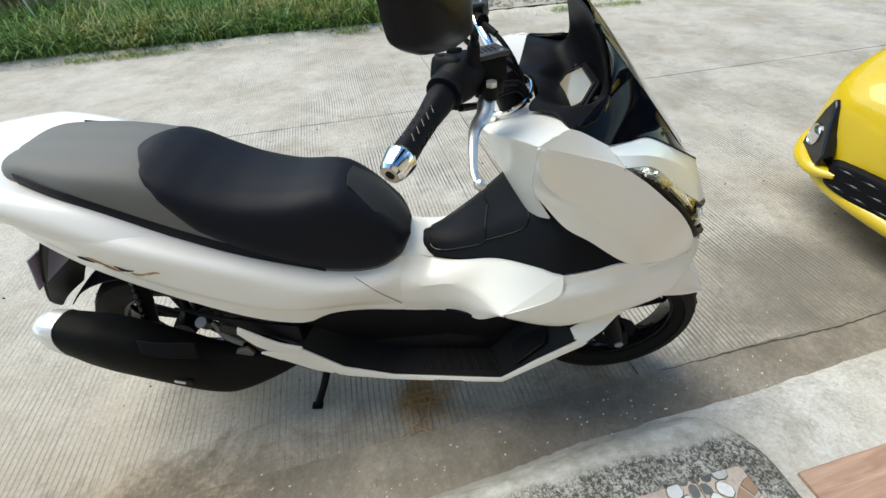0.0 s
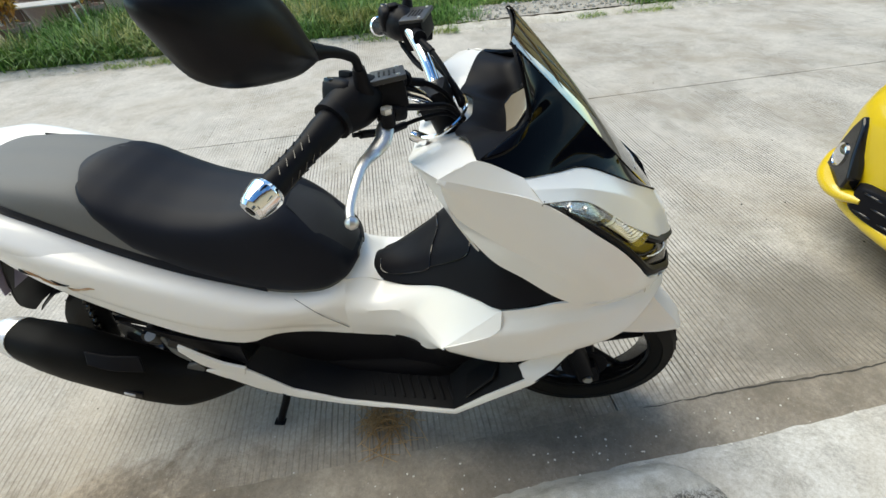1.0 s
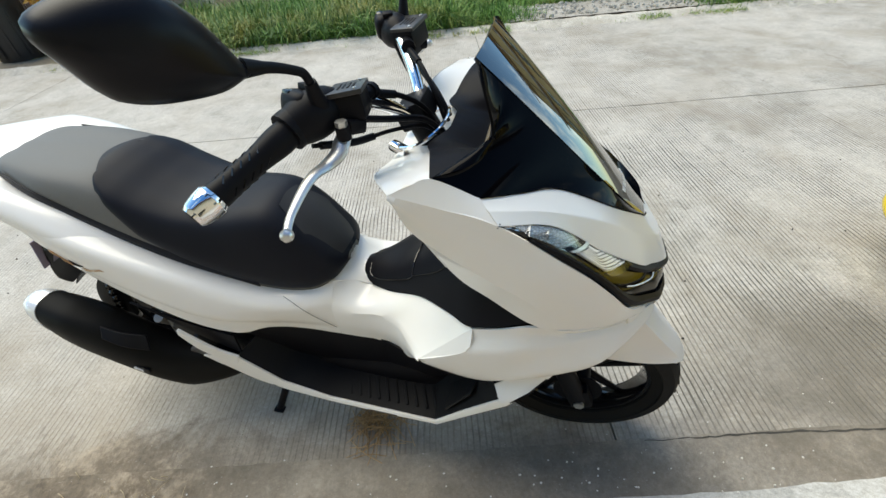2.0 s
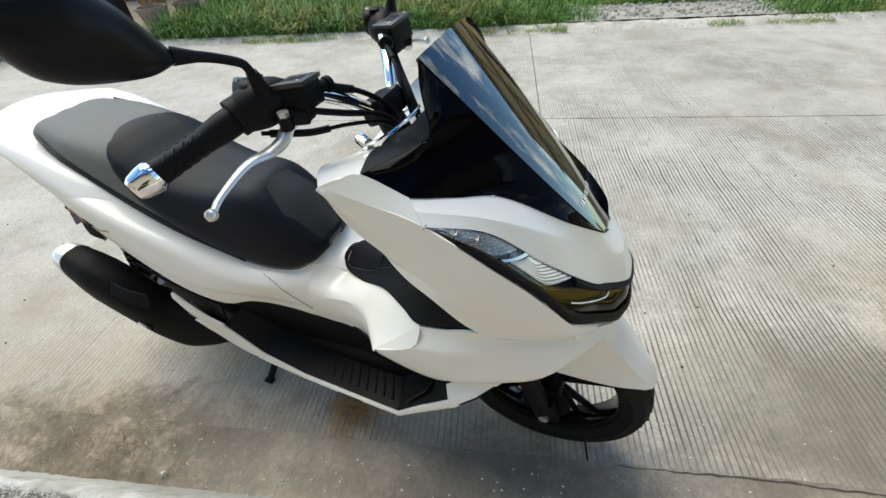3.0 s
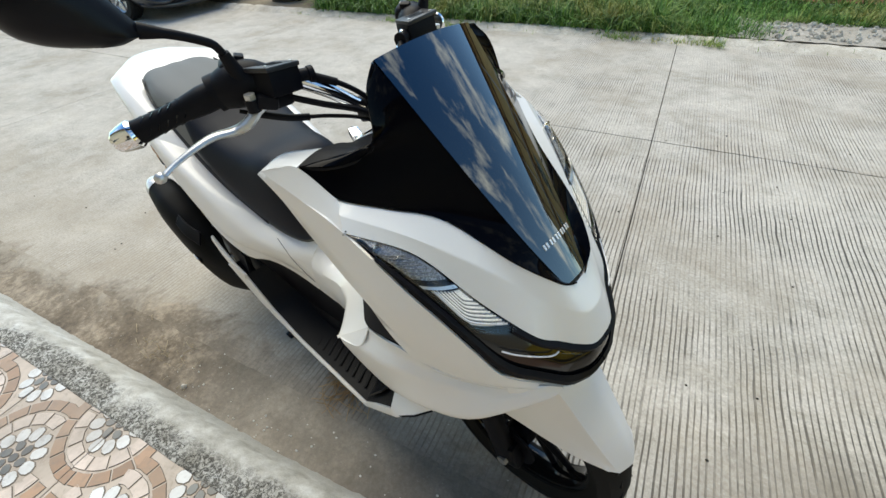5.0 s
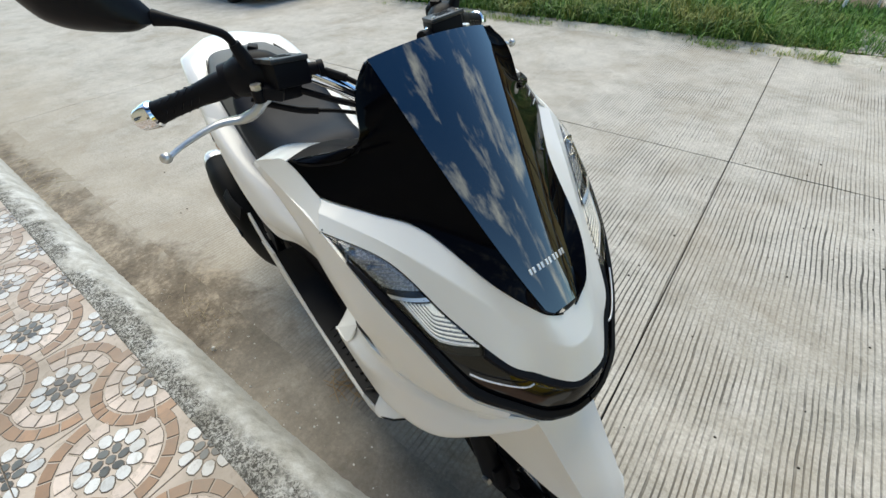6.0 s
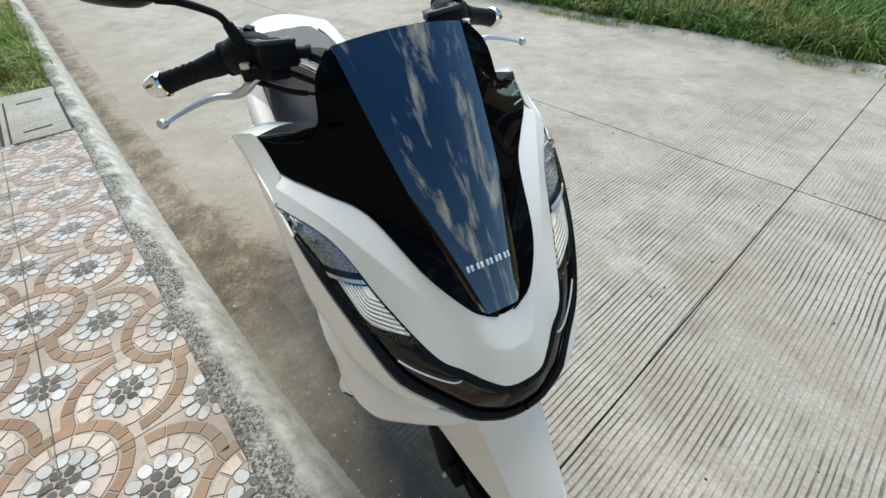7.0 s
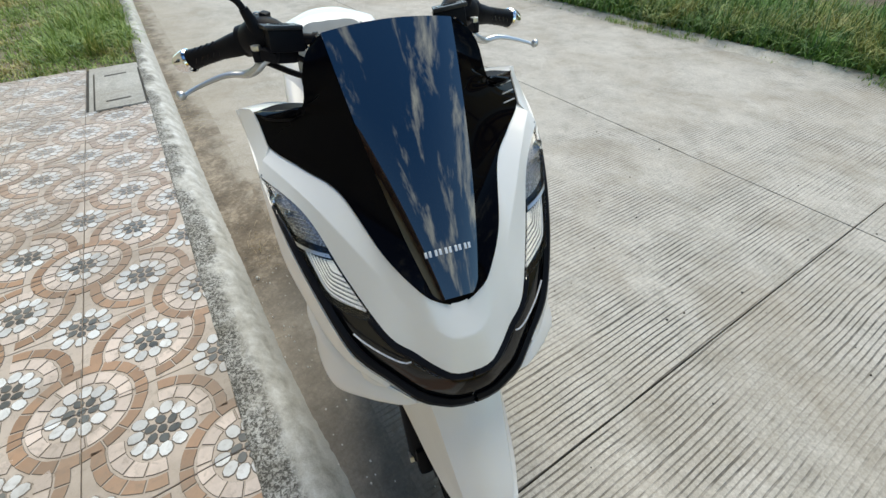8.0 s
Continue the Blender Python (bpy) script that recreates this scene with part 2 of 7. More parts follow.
def box(size, m=None, bevel=0.0, seg=2):
    bm = bmesh.new()
    bmesh.ops.create_cube(bm, size=1.0)
    bmesh.ops.scale(bm, vec=size, verts=bm.verts)
    if bevel:
        bmesh.ops.bevel(bm, geom=bm.edges[:], offset=bevel, segments=seg, affect="EDGES", profile=0.6)
    if m is not None:
        bm.transform(m)
    return bm


def lathe(profile, seg=40, axis="Y", arc=2 * math.pi):
    """Turns (radius, along) points about an axis."""
    bm = bmesh.new()
    whole = arc > 6.28
    rings = []
    for q in np.linspace(0, arc, seg, endpoint=not whole):
        c, s = math.cos(q), math.sin(q)
        ring = []
        for r, a in profile:
            v = {"Y": (r * c, a, r * s), "Z": (r * c, r * s, a), "X": (a, r * c, r * s)}[axis]
            ring.append(bm.verts.new(v))
        rings.append(ring)
    pairs = list(zip(rings, rings[1:] + rings[:1])) if whole else list(zip(rings, rings[1:]))
    for r0, r1 in pairs:
        for i in range(len(profile) - 1):
            bm.faces.new((r0[i], r0[i + 1], r1[i + 1], r1[i]))
    bmesh.ops.remove_doubles(bm, verts=bm.verts, dist=0.00002)
    bmesh.ops.recalc_face_normals(bm, faces=bm.faces)
    return bm


def merge(*bms):
    out = bmesh.new()
    for b in bms:
        me = bpy.data.meshes.new("tmp")
        b.to_mesh(me)
        b.free()
        out.from_mesh(me)
        bpy.data.meshes.remove(me)
    return out


def prism(outline, depth, m=None):
    """A flat plate: an outline in x, y, raised by depth in z."""
    bm = bmesh.new()
    a = [bm.verts.new((x, y, 0)) for x, y in outline]
    b = [bm.verts.new((x, y, depth)) for x, y in outline]
    bm.faces.new(a[::-1])
    bm.faces.new(b)
    for i in range(len(a)):
        j = (i + 1) % len(a)
        bm.faces.new((a[i], a[j], b[j], b[i]))
    bmesh.ops.recalc_face_normals(bm, faces=bm.faces)
    if m is not None:
        bm.transform(m)
    return bm



# ---------------------------------------------------------------- ground materials
def soil_film(n, l, pos, v):
    """How far washed-up soil hides the concrete: a strip along the kerb, wider behind the scooter, with ragged edges."""
    sp = n.new("ShaderNodeSeparateXYZ")
    l.new(pos, sp.inputs[0])
    run = math_node(n, l, "MULTIPLY", math_node(n, l, "ADD", sp.outputs["X"], 3.0), 1.0 / 5.0, True)
    reach = ramp_node(n, l, run, [(0.0, 0.55), (0.28, 0.60), (0.36, 0.68), (0.48, 0.78), (0.535, 0.74), (0.62, 0.72), (0.70, 0.74), (0.76, 0.70), (0.88, 0.84), (1.0, 0.84)])
    ragged = math_node(n, l, "MULTIPLY", math_node(n, l, "SUBTRACT", noise_node(n, l, v, 5.5, 7, 0.68, 0.6), 0.5), 0.55)
    d = math_node(n, l, "ADD", math_node(n, l, "SUBTRACT", reach, sp.outputs["Y"]), ragged)
    less = ramp_node(n, l, run, [(0.48, 1.0), (0.55, 0.55), (0.66, 0.5), (0.72, 0.6), (0.80, 0.45)])
    return math_node(n, l, "MULTIPLY", ramp_node(n, l, d, [(0.0, 0.0), (0.10, 0.8), (0.25, 1.0)]), less)


def concrete(name, tone, rib=0.0, dirt=0.5, seed=0.0, stain=False):
    """Worn, dusty concrete; rib: depth of the brushed grooves that run across the road."""
    m, n, l, p = nodes_of(name)
    pos = place_of(n, l)
    mp = n.new("ShaderNodeMapping")
    mp.inputs["Location"].default_value = (seed, seed * 0.7, 0)
    l.new(pos, mp.inputs["Vector"])
    v = mp.outputs["Vector"]
    big = noise_node(n, l, v, 0.9, 5, 0.6, 0.3)
    mid = noise_node(n, l, v, 5.0, 6, 0.62, 0.2)
    fine = noise_node(n, l, v, 90.0, 4, 0.6)
    grit = noise_node(n, l, v, 420.0, 2, 0.5)
    f = math_node(n, l, "ADD", math_node(n, l, "MULTIPLY", big, 0.5), math_node(n, l, "MULTIPLY", mid, 0.5))
    dark = tuple(c * (1 - 0.38 * dirt) for c in (tone[0], tone[1] * 0.985, tone[2] * 0.95))
    col = ramp_node(n, l, f, [(0.36, dark), (0.5, tone), (0.66, tuple(min(1, c * 1.13) for c in tone))])
    col = mix_node(n, l, 0.8, col, ramp_node(n, l, fine, [(0.3, 0.34), (0.55, 0.5), (0.75, 0.64)]), "OVERLAY")
    blot = noise_node(n, l, v, 26.0, 5, 0.7, 0.8)
    col = mix_node(n, l, 0.5 * dirt, col, ramp_node(n, l, blot, [(0.32, 0.30), (0.5, 0.5), (0.66, 0.62)]), "OVERLAY")
    col = mix_node(n, l, 0.55, col, ramp_node(n, l, grit, [(0.28, 0.30), (0.5, 0.5), (0.72, 0.68)]), "OVERLAY")
    height = math_node(n, l, "ADD", math_node(n, l, "MULTIPLY", fine, 0.35), math_node(n, l, "MULTIPLY", grit, 0.12))
    spots = noise_node(n, l, v, 17.0, 3, 0.5)
    spot = ramp_node(n, l, spots, [(0.68, 0.0), (0.74, 1.0)])
    col = mix_node(n, l, math_node(n, l, "MULTIPLY", spot, 0.35 * dirt), col, (0.16, 0.14, 0.115))
    smudge = noise_node(n, l, v, 7.5, 9, 0.78, 0.9)
    col = mix_node(n, l, ramp_node(n, l, smudge, [(0.54, 0.0), (0.72, 0.75 * dirt)]), col, tuple(c * k for c, k in zip(tone, (0.40, 0.38, 0.34))))
    if rib:
        sep = n.new("ShaderNodeSeparateXYZ")
        l.new(pos, sep.inputs[0])
        wob = noise_node(n, l, pos, 1.3, 3)
        xx = math_node(n, l, "ADD", sep.outputs["X"], math_node(n, l, "MULTIPLY", wob, 0.035))
        jit = n.new("ShaderNodeTexNoise")
        jit.noise_dimensions = "1D"
        jit.inputs["Scale"].default_value = 26.0
        l.new(sep.outputs["X"], jit.inputs["W"])
        xx = math_node(n, l, "ADD", xx, math_node(n, l, "MULTIPLY", jit.outputs["Fac"], 0.012))
        wave = math_node(n, l, "SINE", math_node(n, l, "MULTIPLY", xx, 2 * math.pi / 0.019))
        m2 = n.new("ShaderNodeMath")
        m2.operation = "MULTIPLY_ADD"
        l.new(wave, m2.inputs[0])
        m2.inputs[1].default_value, m2.inputs[2].default_value = 0.5, 0.5
        cut = ramp_node(n, l, m2.outputs[0], [(0.80, 0.0), (0.91, 1.0)])
        wear = noise_node(n, l, v, 2.1, 5, 0.62, 0.4)
        wear2 = noise_node(n, l, v, 14.0, 3, 0.6)
        keep = ramp_node(n, l, math_node(n, l, "ADD", math_node(n, l, "MULTIPLY", wear, 0.72), math_node(n, l, "MULTIPLY", wear2, 0.28)), [(0.40, 0.15), (0.56, 1.0)])
        across = math_node(n, l, "ADD", math_node(n, l, "MULTIPLY", math_node(n, l, "ADD", sep.outputs["X"], 2.0), 1 / 3.2), math_node(n, l, "MULTIPLY", math_node(n, l, "SUBTRACT", wear, 0.5), 0.5))
        keep = math_node(n, l, "MULTIPLY", keep, ramp_node(n, l, across, [(0.1, 0.30), (0.46, 0.52), (0.64, 1.0)]))
        lane = ramp_node(n, l, math_node(n, l, "MULTIPLY", math_node(n, l, "SUBTRACT", sep.outputs["Y"], 2.6), 0.5, True), [(0.0, 0.0), (0.5, 1.0)])
        patch = ramp_node(n, l, noise_node(n, l, v, 0.75, 4, 0.6, 0.3), [(0.44, 0.22), (0.58, 0.95)])
        keep = math_node(n, l, "MULTIPLY", keep, mix_node(n, l, lane, 1.0, patch))
        if stain:
            keep = math_node(n, l, "MULTIPLY", keep, math_node(n, l, "SUBTRACT", 1.0, math_node(n, l, "MULTIPLY", soil_film(n, l, pos, v), 0.9)))
        cutk = math_node(n, l, "MULTIPLY", cut, keep)
        col = mix_node(n, l, math_node(n, l, "MULTIPLY", cutk, 0.95), col, tuple(c * 0.17 for c in tone))
        height = math_node(n, l, "SUBTRACT", height, math_node(n, l, "MULTIPLY", cutk, rib))
    brown = noise_node(n, l, v, 1.6, 7, 0.66, 0.6)
    col = mix_node(n, l, ramp_node(n, l, brown, [(0.46, 0.0), (0.68, 0.5)]), col, tuple(c * k for c, k in zip(tone, (0.62, 0.56, 0.48))))
    if stain:
        film = soil_film(n, l, pos, v)
        mott = math_node(n, l, "ADD", math_node(n, l, "MULTIPLY", noise_node(n, l, v, 5.0, 9, 0.72, 0.15), 0.62), math_node(n, l, "MULTIPLY", noise_node(n, l, v, 46.0, 7, 0.75, 0.3), 0.38))
        soil = ramp_node(n, l, mott, [(0.36, (0.056, 0.043, 0.031)), (0.5, (0.178, 0.140, 0.102)), (0.63, (0.43, 0.355, 0.268))])
        sd_ = n.new("ShaderNodeSeparateXYZ")
        l.new(pos, sd_.inputs[0])
        fall = math_node(n, l, "ADD", math_node(n, l, "SUBTRACT", 1.55, sd_.outputs["Y"]), math_node(n, l, "MULTIPLY", math_node(n, l, "SUBTRACT", noise_node(n, l, v, 3.0, 6, 0.65, 0.5), 0.5), 1.4))
        fall = math_node(n, l, "MULTIPLY", ramp_node(n, l, fall, [(0.1, 0.0), (0.9, 0.5)]), ramp_node(n, l, math_node(n, l, "MULTIPLY", math_node(n, l, "ADD", sd_.outputs["X"], 3.0), 0.2, True), [(0.60, 1.0), (0.80, 0.3)]))
        col = mix_node(n, l, fall, col, (0.36, 0.305, 0.235))
        col = mix_node(n, l, math_node(n, l, "MULTIPLY", film, 0.93), col, soil)
        sq = n.new("ShaderNodeSeparateXYZ")
        l.new(pos, sq.inputs[0])
        # Stain before the yellow car, with part of the car's shadow in its colour.
        ex = math_node(n, l, "MULTIPLY", math_node(n, l, "SUBTRACT", sq.outputs["X"], 1.75), 1.0 / 0.75)
        ey = math_node(n, l, "MULTIPLY", math_node(n, l, "SUBTRACT", sq.outputs["Y"], 0.80), 1.0 / 0.36)
        er = math_node(n, l, "ADD", math_node(n, l, "ADD", math_node(n, l, "MULTIPLY", ex, ex), math_node(n, l, "MULTIPLY", ey, ey)), math_node(n, l, "MULTIPLY", mott, 1.6))
        car_shade_stain = ramp_node(n, l, math_node(n, l, "MULTIPLY", er, 0.45), [(0.40, 0.75), (0.85, 0.0)])
        col = mix_node(n, l, car_shade_stain, col, (0.16, 0.145, 0.122))
        # Darker brown towards the kerb, with a ragged edge, strongest near the front wheel.
        kerb_dark = math_node(n, l, "ADD", math_node(n, l, "SUBTRACT", 0.66, sq.outputs["Y"]), math_node(n, l, "MULTIPLY", math_node(n, l, "SUBTRACT", noise_node(n, l, v, 7.0, 7, 0.7, 0.3), 0.5), 0.45))
        kerb_dark = math_node(n, l, "MULTIPLY", ramp_node(n, l, kerb_dark, [(0.0, 0.0), (0.14, 1.0)]), ramp_node(n, l, math_node(n, l, "MULTIPLY", math_node(n, l, "ADD", sq.outputs["X"], 3.0), 0.2, True), [(0.60, 0.0), (0.67, 0.42), (0.76, 0.46), (0.83, 0.12)]))
        col = mix_node(n, l, kerb_dark, col, (0.075, 0.064, 0.052))
        chip = ramp_node(n, l, noise_node(n, l, v, 130.0, 2, 0.5), [(0.70, 0.0), (0.74, 1.0)])
        col = mix_node(n, l, math_node(n, l, "MULTIPLY", chip, math_node(n, l, "MULTIPLY", film, 0.6)), col, (0.55, 0.52, 0.47))
        lumps = math_node(n, l, "MULTIPLY", math_node(n, l, "MULTIPLY", mott, film), 2.2)
        height = math_node(n, l, "ADD", height, lumps)
    l.new(col, p.inputs["Base Color"])
    p.inputs["Roughness"].default_value = 0.9
    p.inputs["Specular IOR Level"].default_value = 0.25
    l.new(bump_node(n, l, height, 0.8, 0.004), p.inputs["Normal"])
    return m


def kerb_concrete():
    """Grey kerb with white worn film and patches of black lichen."""
    m, n, l, p = nodes_of("lichen_stained_kerb")
    pos = place_of(n, l)
    big = noise_node(n, l, pos, 2.2, 5, 0.6, 0.4)
    mid = noise_node(n, l, pos, 14.0, 6, 0.65)
    fine = noise_node(n, l, pos, 95.0, 7, 0.78, 0.8)
    grit = noise_node(n, l, pos, 300.0, 3, 0.6)
    col = ramp_node(n, l, mid, [(0.3, (0.34, 0.325, 0.285)), (0.5, (0.53, 0.515, 0.475)), (0.66, (0.70, 0.695, 0.665))])
    sp = n.new("ShaderNodeSeparateXYZ")
    l.new(pos, sp.inputs[0])
    # lichen: clumps of black specks, thick on the inner half, scattered on the outer
    inner = ramp_node(n, l, math_node(n, l, "MULTIPLY", math_node(n, l, "SUBTRACT", 0.40, sp.outputs["Y"]), 6.0, True), [(0.28, 0.0), (0.62, 0.10), (0.95, 0.19)])
    east = ramp_node(n, l, math_node(n, l, "MULTIPLY", math_node(n, l, "ADD", sp.outputs["X"], 1.6), 0.4, True), [(0.2, -0.26), (0.56, -0.19), (0.72, -0.01), (0.96, 0.11)])
    clump = math_node(n, l, "ADD", math_node(n, l, "MULTIPLY", big, 0.62), math_node(n, l, "MULTIPLY", noise_node(n, l, pos, 9.0, 9, 0.78, 0.6), 0.5))
    patch = math_node(n, l, "ADD", math_node(n, l, "ADD", clump, inner), east)
    patch = math_node(n, l, "MULTIPLY", ramp_node(n, l, patch, [(0.61, 0.0), (0.71, 1.0)]), ramp_node(n, l, math_node(n, l, "ADD", math_node(n, l, "MULTIPLY", math_node(n, l, "SUBTRACT", 0.325, sp.outputs["Y"]), 14.0), math_node(n, l, "SUBTRACT", big, 0.2)), [(0.2, 0.12), (0.5, 1.0)]))
    speck = ramp_node(n, l, fine, [(0.45, 0.22), (0.53, 1.0)])
    lich = math_node(n, l, "MULTIPLY", patch, speck)
    col = mix_node(n, l, math_node(n, l, "MULTIPLY", lich, 0.92), col, (0.040, 0.037, 0.030))
    # brown mud on the lower outer face
    low = ramp_node(n, l, math_node(n, l, "ADD", math_node(n, l, "MULTIPLY", math_node(n, l, "SUBTRACT", 0.075, sp.outputs["Z"]), 9.0), math_node(n, l, "MULTIPLY", math_node(n, l, "SUBTRACT", mid, 0.5), 1.6)), [(0.50, 0.0), (1.0, 0.7)])
    col = mix_node(n, l, low, col, (0.21, 0.18, 0.14))
    col = mix_node(n, l, 0.5, col, ramp_node(n, l, grit, [(0.3, 0.36), (0.7, 0.64)]), "OVERLAY")
    l.new(col, p.inputs["Base Color"])
    p.inputs["Roughness"].default_value = 0.92
    h = math_node(n, l, "ADD", math_node(n, l, "MULTIPLY", fine, 0.6), math_node(n, l, "MULTIPLY", grit, 0.3))
    l.new(bump_node(n, l, h, 0.8, 0.005), p.inputs["Normal"])
    return m


def stone(name, colour, spread=0.25, rough=0.45, bump=0.3, soot=1.0):
    """Glazed pieces of the relief tiles: each one differs a little in tone."""
    m, n, l, p = nodes_of(name)
    geo = n.new("ShaderNodeNewGeometry")
    f = noise_node(n, l, geo.outputs["Position"], 55.0, 4, 0.6)
    b = math_node(n, l, "ADD", math_node(n, l, "MULTIPLY", geo.outputs["Random Per Island"], 0.55), math_node(n, l, "MULTIPLY", f, 0.45))
    lo, hi = tuple(c * (1 - spread) for c in colour), tuple(min(1, c * (1 + spread)) for c in colour)
    col = ramp_node(n, l, b, [(0.2, lo), (0.8, hi)])
    where = n.new("ShaderNodeSeparateXYZ")
    l.new(geo.outputs["Position"], where.inputs[0])
    fade = math_node(n, l, "ADD", math_node(n, l, "MULTIPLY", math_node(n, l, "ADD", where.outputs["X"], 0.5), -0.20), noise_node(n, l, geo.outputs["Position"], 1.6, 5, 0.6))
    col = mix_node(n, l, ramp_node(n, l, fade, [(0.50, 0.0), (1.05, 0.62)]), col, (0.60, 0.52, 0.46))
    dirt = noise_node(n, l, geo.outputs["Position"], 3.5, 6, 0.65)
    col = mix_node(n, l, ramp_node(n, l, dirt, [(0.44, 0.0), (0.70, 0.65 * soot)]), col, (0.25, 0.205, 0.16))
    grime = noise_node(n, l, geo.outputs["Position"], 30.0, 7, 0.72, 0.8)
    col = mix_node(n, l, ramp_node(n, l, grime, [(0.52, 0.0), (0.68, 0.5 * soot)]), col, (0.22, 0.18, 0.14))
    l.new(col, p.inputs["Base Color"])
    worn = noise_node(n, l, geo.outputs["Position"], 48.0, 8, 0.8, 0.5)
    col = mix_node(n, l, 0.9, col, ramp_node(n, l, worn, [(0.3, 0.30), (0.5, 0.5), (0.68, 0.66)]), "OVERLAY")
    l.new(ramp_node(n, l, f, [(0.3, rough - 0.1), (0.7, rough + 0.15)]), p.inputs["Roughness"])
    l.new(bump_node(n, l, f, bump, 0.001), p.inputs["Normal"])
    return m


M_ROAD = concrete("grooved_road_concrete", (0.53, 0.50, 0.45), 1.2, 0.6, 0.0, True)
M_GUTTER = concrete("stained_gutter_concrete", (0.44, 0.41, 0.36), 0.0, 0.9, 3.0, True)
M_COVER = concrete("grey_cover_concrete", (0.44, 0.43, 0.40), 0.0, 0.7, 7.0)
M_KERB = kerb_concrete()
M_APRON = concrete("worn_apron_concrete", (0.60, 0.585, 0.55), 0.0, 0.8, 9.0)
M_FARKERB = concrete("pale_kerb_concrete", (0.60, 0.56, 0.49), 0.0, 1.0, 11.0)
M_JOINT = plain("dark_joint_filler", (0.05, 0.046, 0.04), 0.95, 0, 0, 90, 0.4, 0.4, 0.002)
M_SOIL = plain("dry_soil", (0.20, 0.165, 0.115), 0.95, 0, 0, 25, 0.4, 0.7, 0.01)
M_GRAVEL = concrete("pale_gravel_ground", (0.46, 0.43, 0.38), 0.0, 1.0, 5.0)
T_PINK = stone("pale_pink_tile_glaze", (0.66, 0.555, 0.49), 0.16)
T_BROWN = stone("brown_tile_glaze", (0.36, 0.225, 0.145), 0.24)
T_WHITE = stone("white_pebble_glaze", (0.66, 0.67, 0.67), 0.22, 0.35, soot=0.75)
T_DARK = stone("dark_pebble_glaze", (0.11, 0.118, 0.115), 0.45, 0.35, soot=0.3)
T_EDGE = stone("dirty_joint_edge", (0.17, 0.148, 0.125), 0.3, 0.7)
T_GROUT = stone("beige_tile_body", (0.53, 0.45, 0.385), 0.14, 0.6)

# ---------------------------------------------------------------- ground, road, kerbs
KERB_IN, KERB_OUT, CRACK, LANE, FAR = 0.238, 0.385, 0.575, 2.95, 5.30
TOP = 0.108
FLAT = pose(0, 0, 0)


def sheet_ground(x0, x1, y0, y1, z, nx, ny, bumpy=0.0, seed=3):
    rng = np.random.RandomState(seed)
    g = np.zeros((ny, nx, 3))
    g[..., 0] = np.linspace(x0, x1, nx)[None]
    g[..., 1] = np.linspace(y0, y1, ny)[:, None]
    g[..., 2] = z + rng.uniform(-bumpy, bumpy, (ny, nx))
    return sheet(g)


solid("ground", sheet_ground(-600, 600, -600, 600, -0.06, 3, 3), M_SOIL, "dry brown soil lying around the road", "ground", kind="structure")
road = thing("road", FLAT, "pale concrete road of large slabs with brushed grooves", "road", kind="structure")
part("road_bed", sheet_ground(-60, 60, CRACK - 0.01, FAR, -0.028, 3, 3), M_JOINT, road)
XJ = [0.785 + 4.6 * k for k in range(-8, 9)]


def slab(x0, x1, y0, y1):
    """A road slab with softly broken edges."""
    nx = 90
    rng = np.random.RandomState(int(1000 + 10 * x0 + 100 * y0))
    g = 0.0028
    ga, gb = (0.0042 if y0 == LANE else -0.004), (0.0042 if y1 == LANE else 0.002)
    xs = np.linspace(x0 + g, x1 - g, nx)
    j = lambda s: rng.uniform(-s, s, nx)
    a = [(x, y0 + ga + d) for x, d in zip(xs, j(0.0025))]
    b = [(x, y1 - gb + d) for x, d in zip(xs, j(0.0025))]
    bm = bmesh.new()
    rows = []
    for inset, z in ((0.0, -0.03), (0.0, -0.0012), (0.0012, 0.0)):
        ra = [bm.verts.new((x + (inset if i == 0 else -inset if i == nx - 1 else 0), y + inset, z)) for i, (x, y) in enumerate(a)]
        rb = [bm.verts.new((x + (inset if i == 0 else -inset if i == nx - 1 else 0), y - inset, z)) for i, (x, y) in enumerate(b)]
        rows.append(ra + rb[::-1])
    k = len(rows[0])
    for r0, r1 in zip(rows, rows[1:]):
        for i in range(k):
            bm.faces.new((r0[i], r0[(i + 1) % k], r1[(i + 1) % k], r1[i]))
    top = rows[-1]
    for i in range(nx - 1):
        bm.faces.new((top[i], top[i + 1], top[k - 2 - i], top[k - 1 - i]))
    bmesh.ops.recalc_face_normals(bm, faces=bm.faces)
    return bm


for y0, y1 in ((CRACK, LANE), (LANE, FAR)):
    for x0, x1 in zip(XJ, XJ[1:]):
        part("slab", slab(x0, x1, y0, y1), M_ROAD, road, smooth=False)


def profile_run(prof, xs, seed, jitter=0.0, yj=0.0, swing=False):
    """A (y, z) profile drawn along x, a little uneven."""
    rng = np.random.RandomState(seed)
    g = np.array([[(x, y + rng.uniform(-yj, yj), z + rng.uniform(-jitter, jitter)) for x in xs] for y, z in prof])
    if swing:
        g[..., 1] += kerb_swing(g[..., 0]) * np.clip((g[..., 1] - 0.27) / 0.09, 0, 1)
    return sheet(g)


def kerb_swing(x):
    """How far the kerb's foot stands out into the gutter along its run."""
    return np.interp(x, [-1.2, -0.6, 0.0, 0.25, 0.5, 1.1, 1.6, 4.0], [-0.002, 0.006, 0.010, 0.022, 0.040, 0.036, 0.056, 0.080])


gut = [(KERB_OUT - 0.02, -0.004), (KERB_OUT + 0.05, -0.005), (0.50, -0.003), (CRACK - 0.02, -0.0005), (CRACK + 0.004, 0.0008), (CRACK + 0.012, 0.0009)]
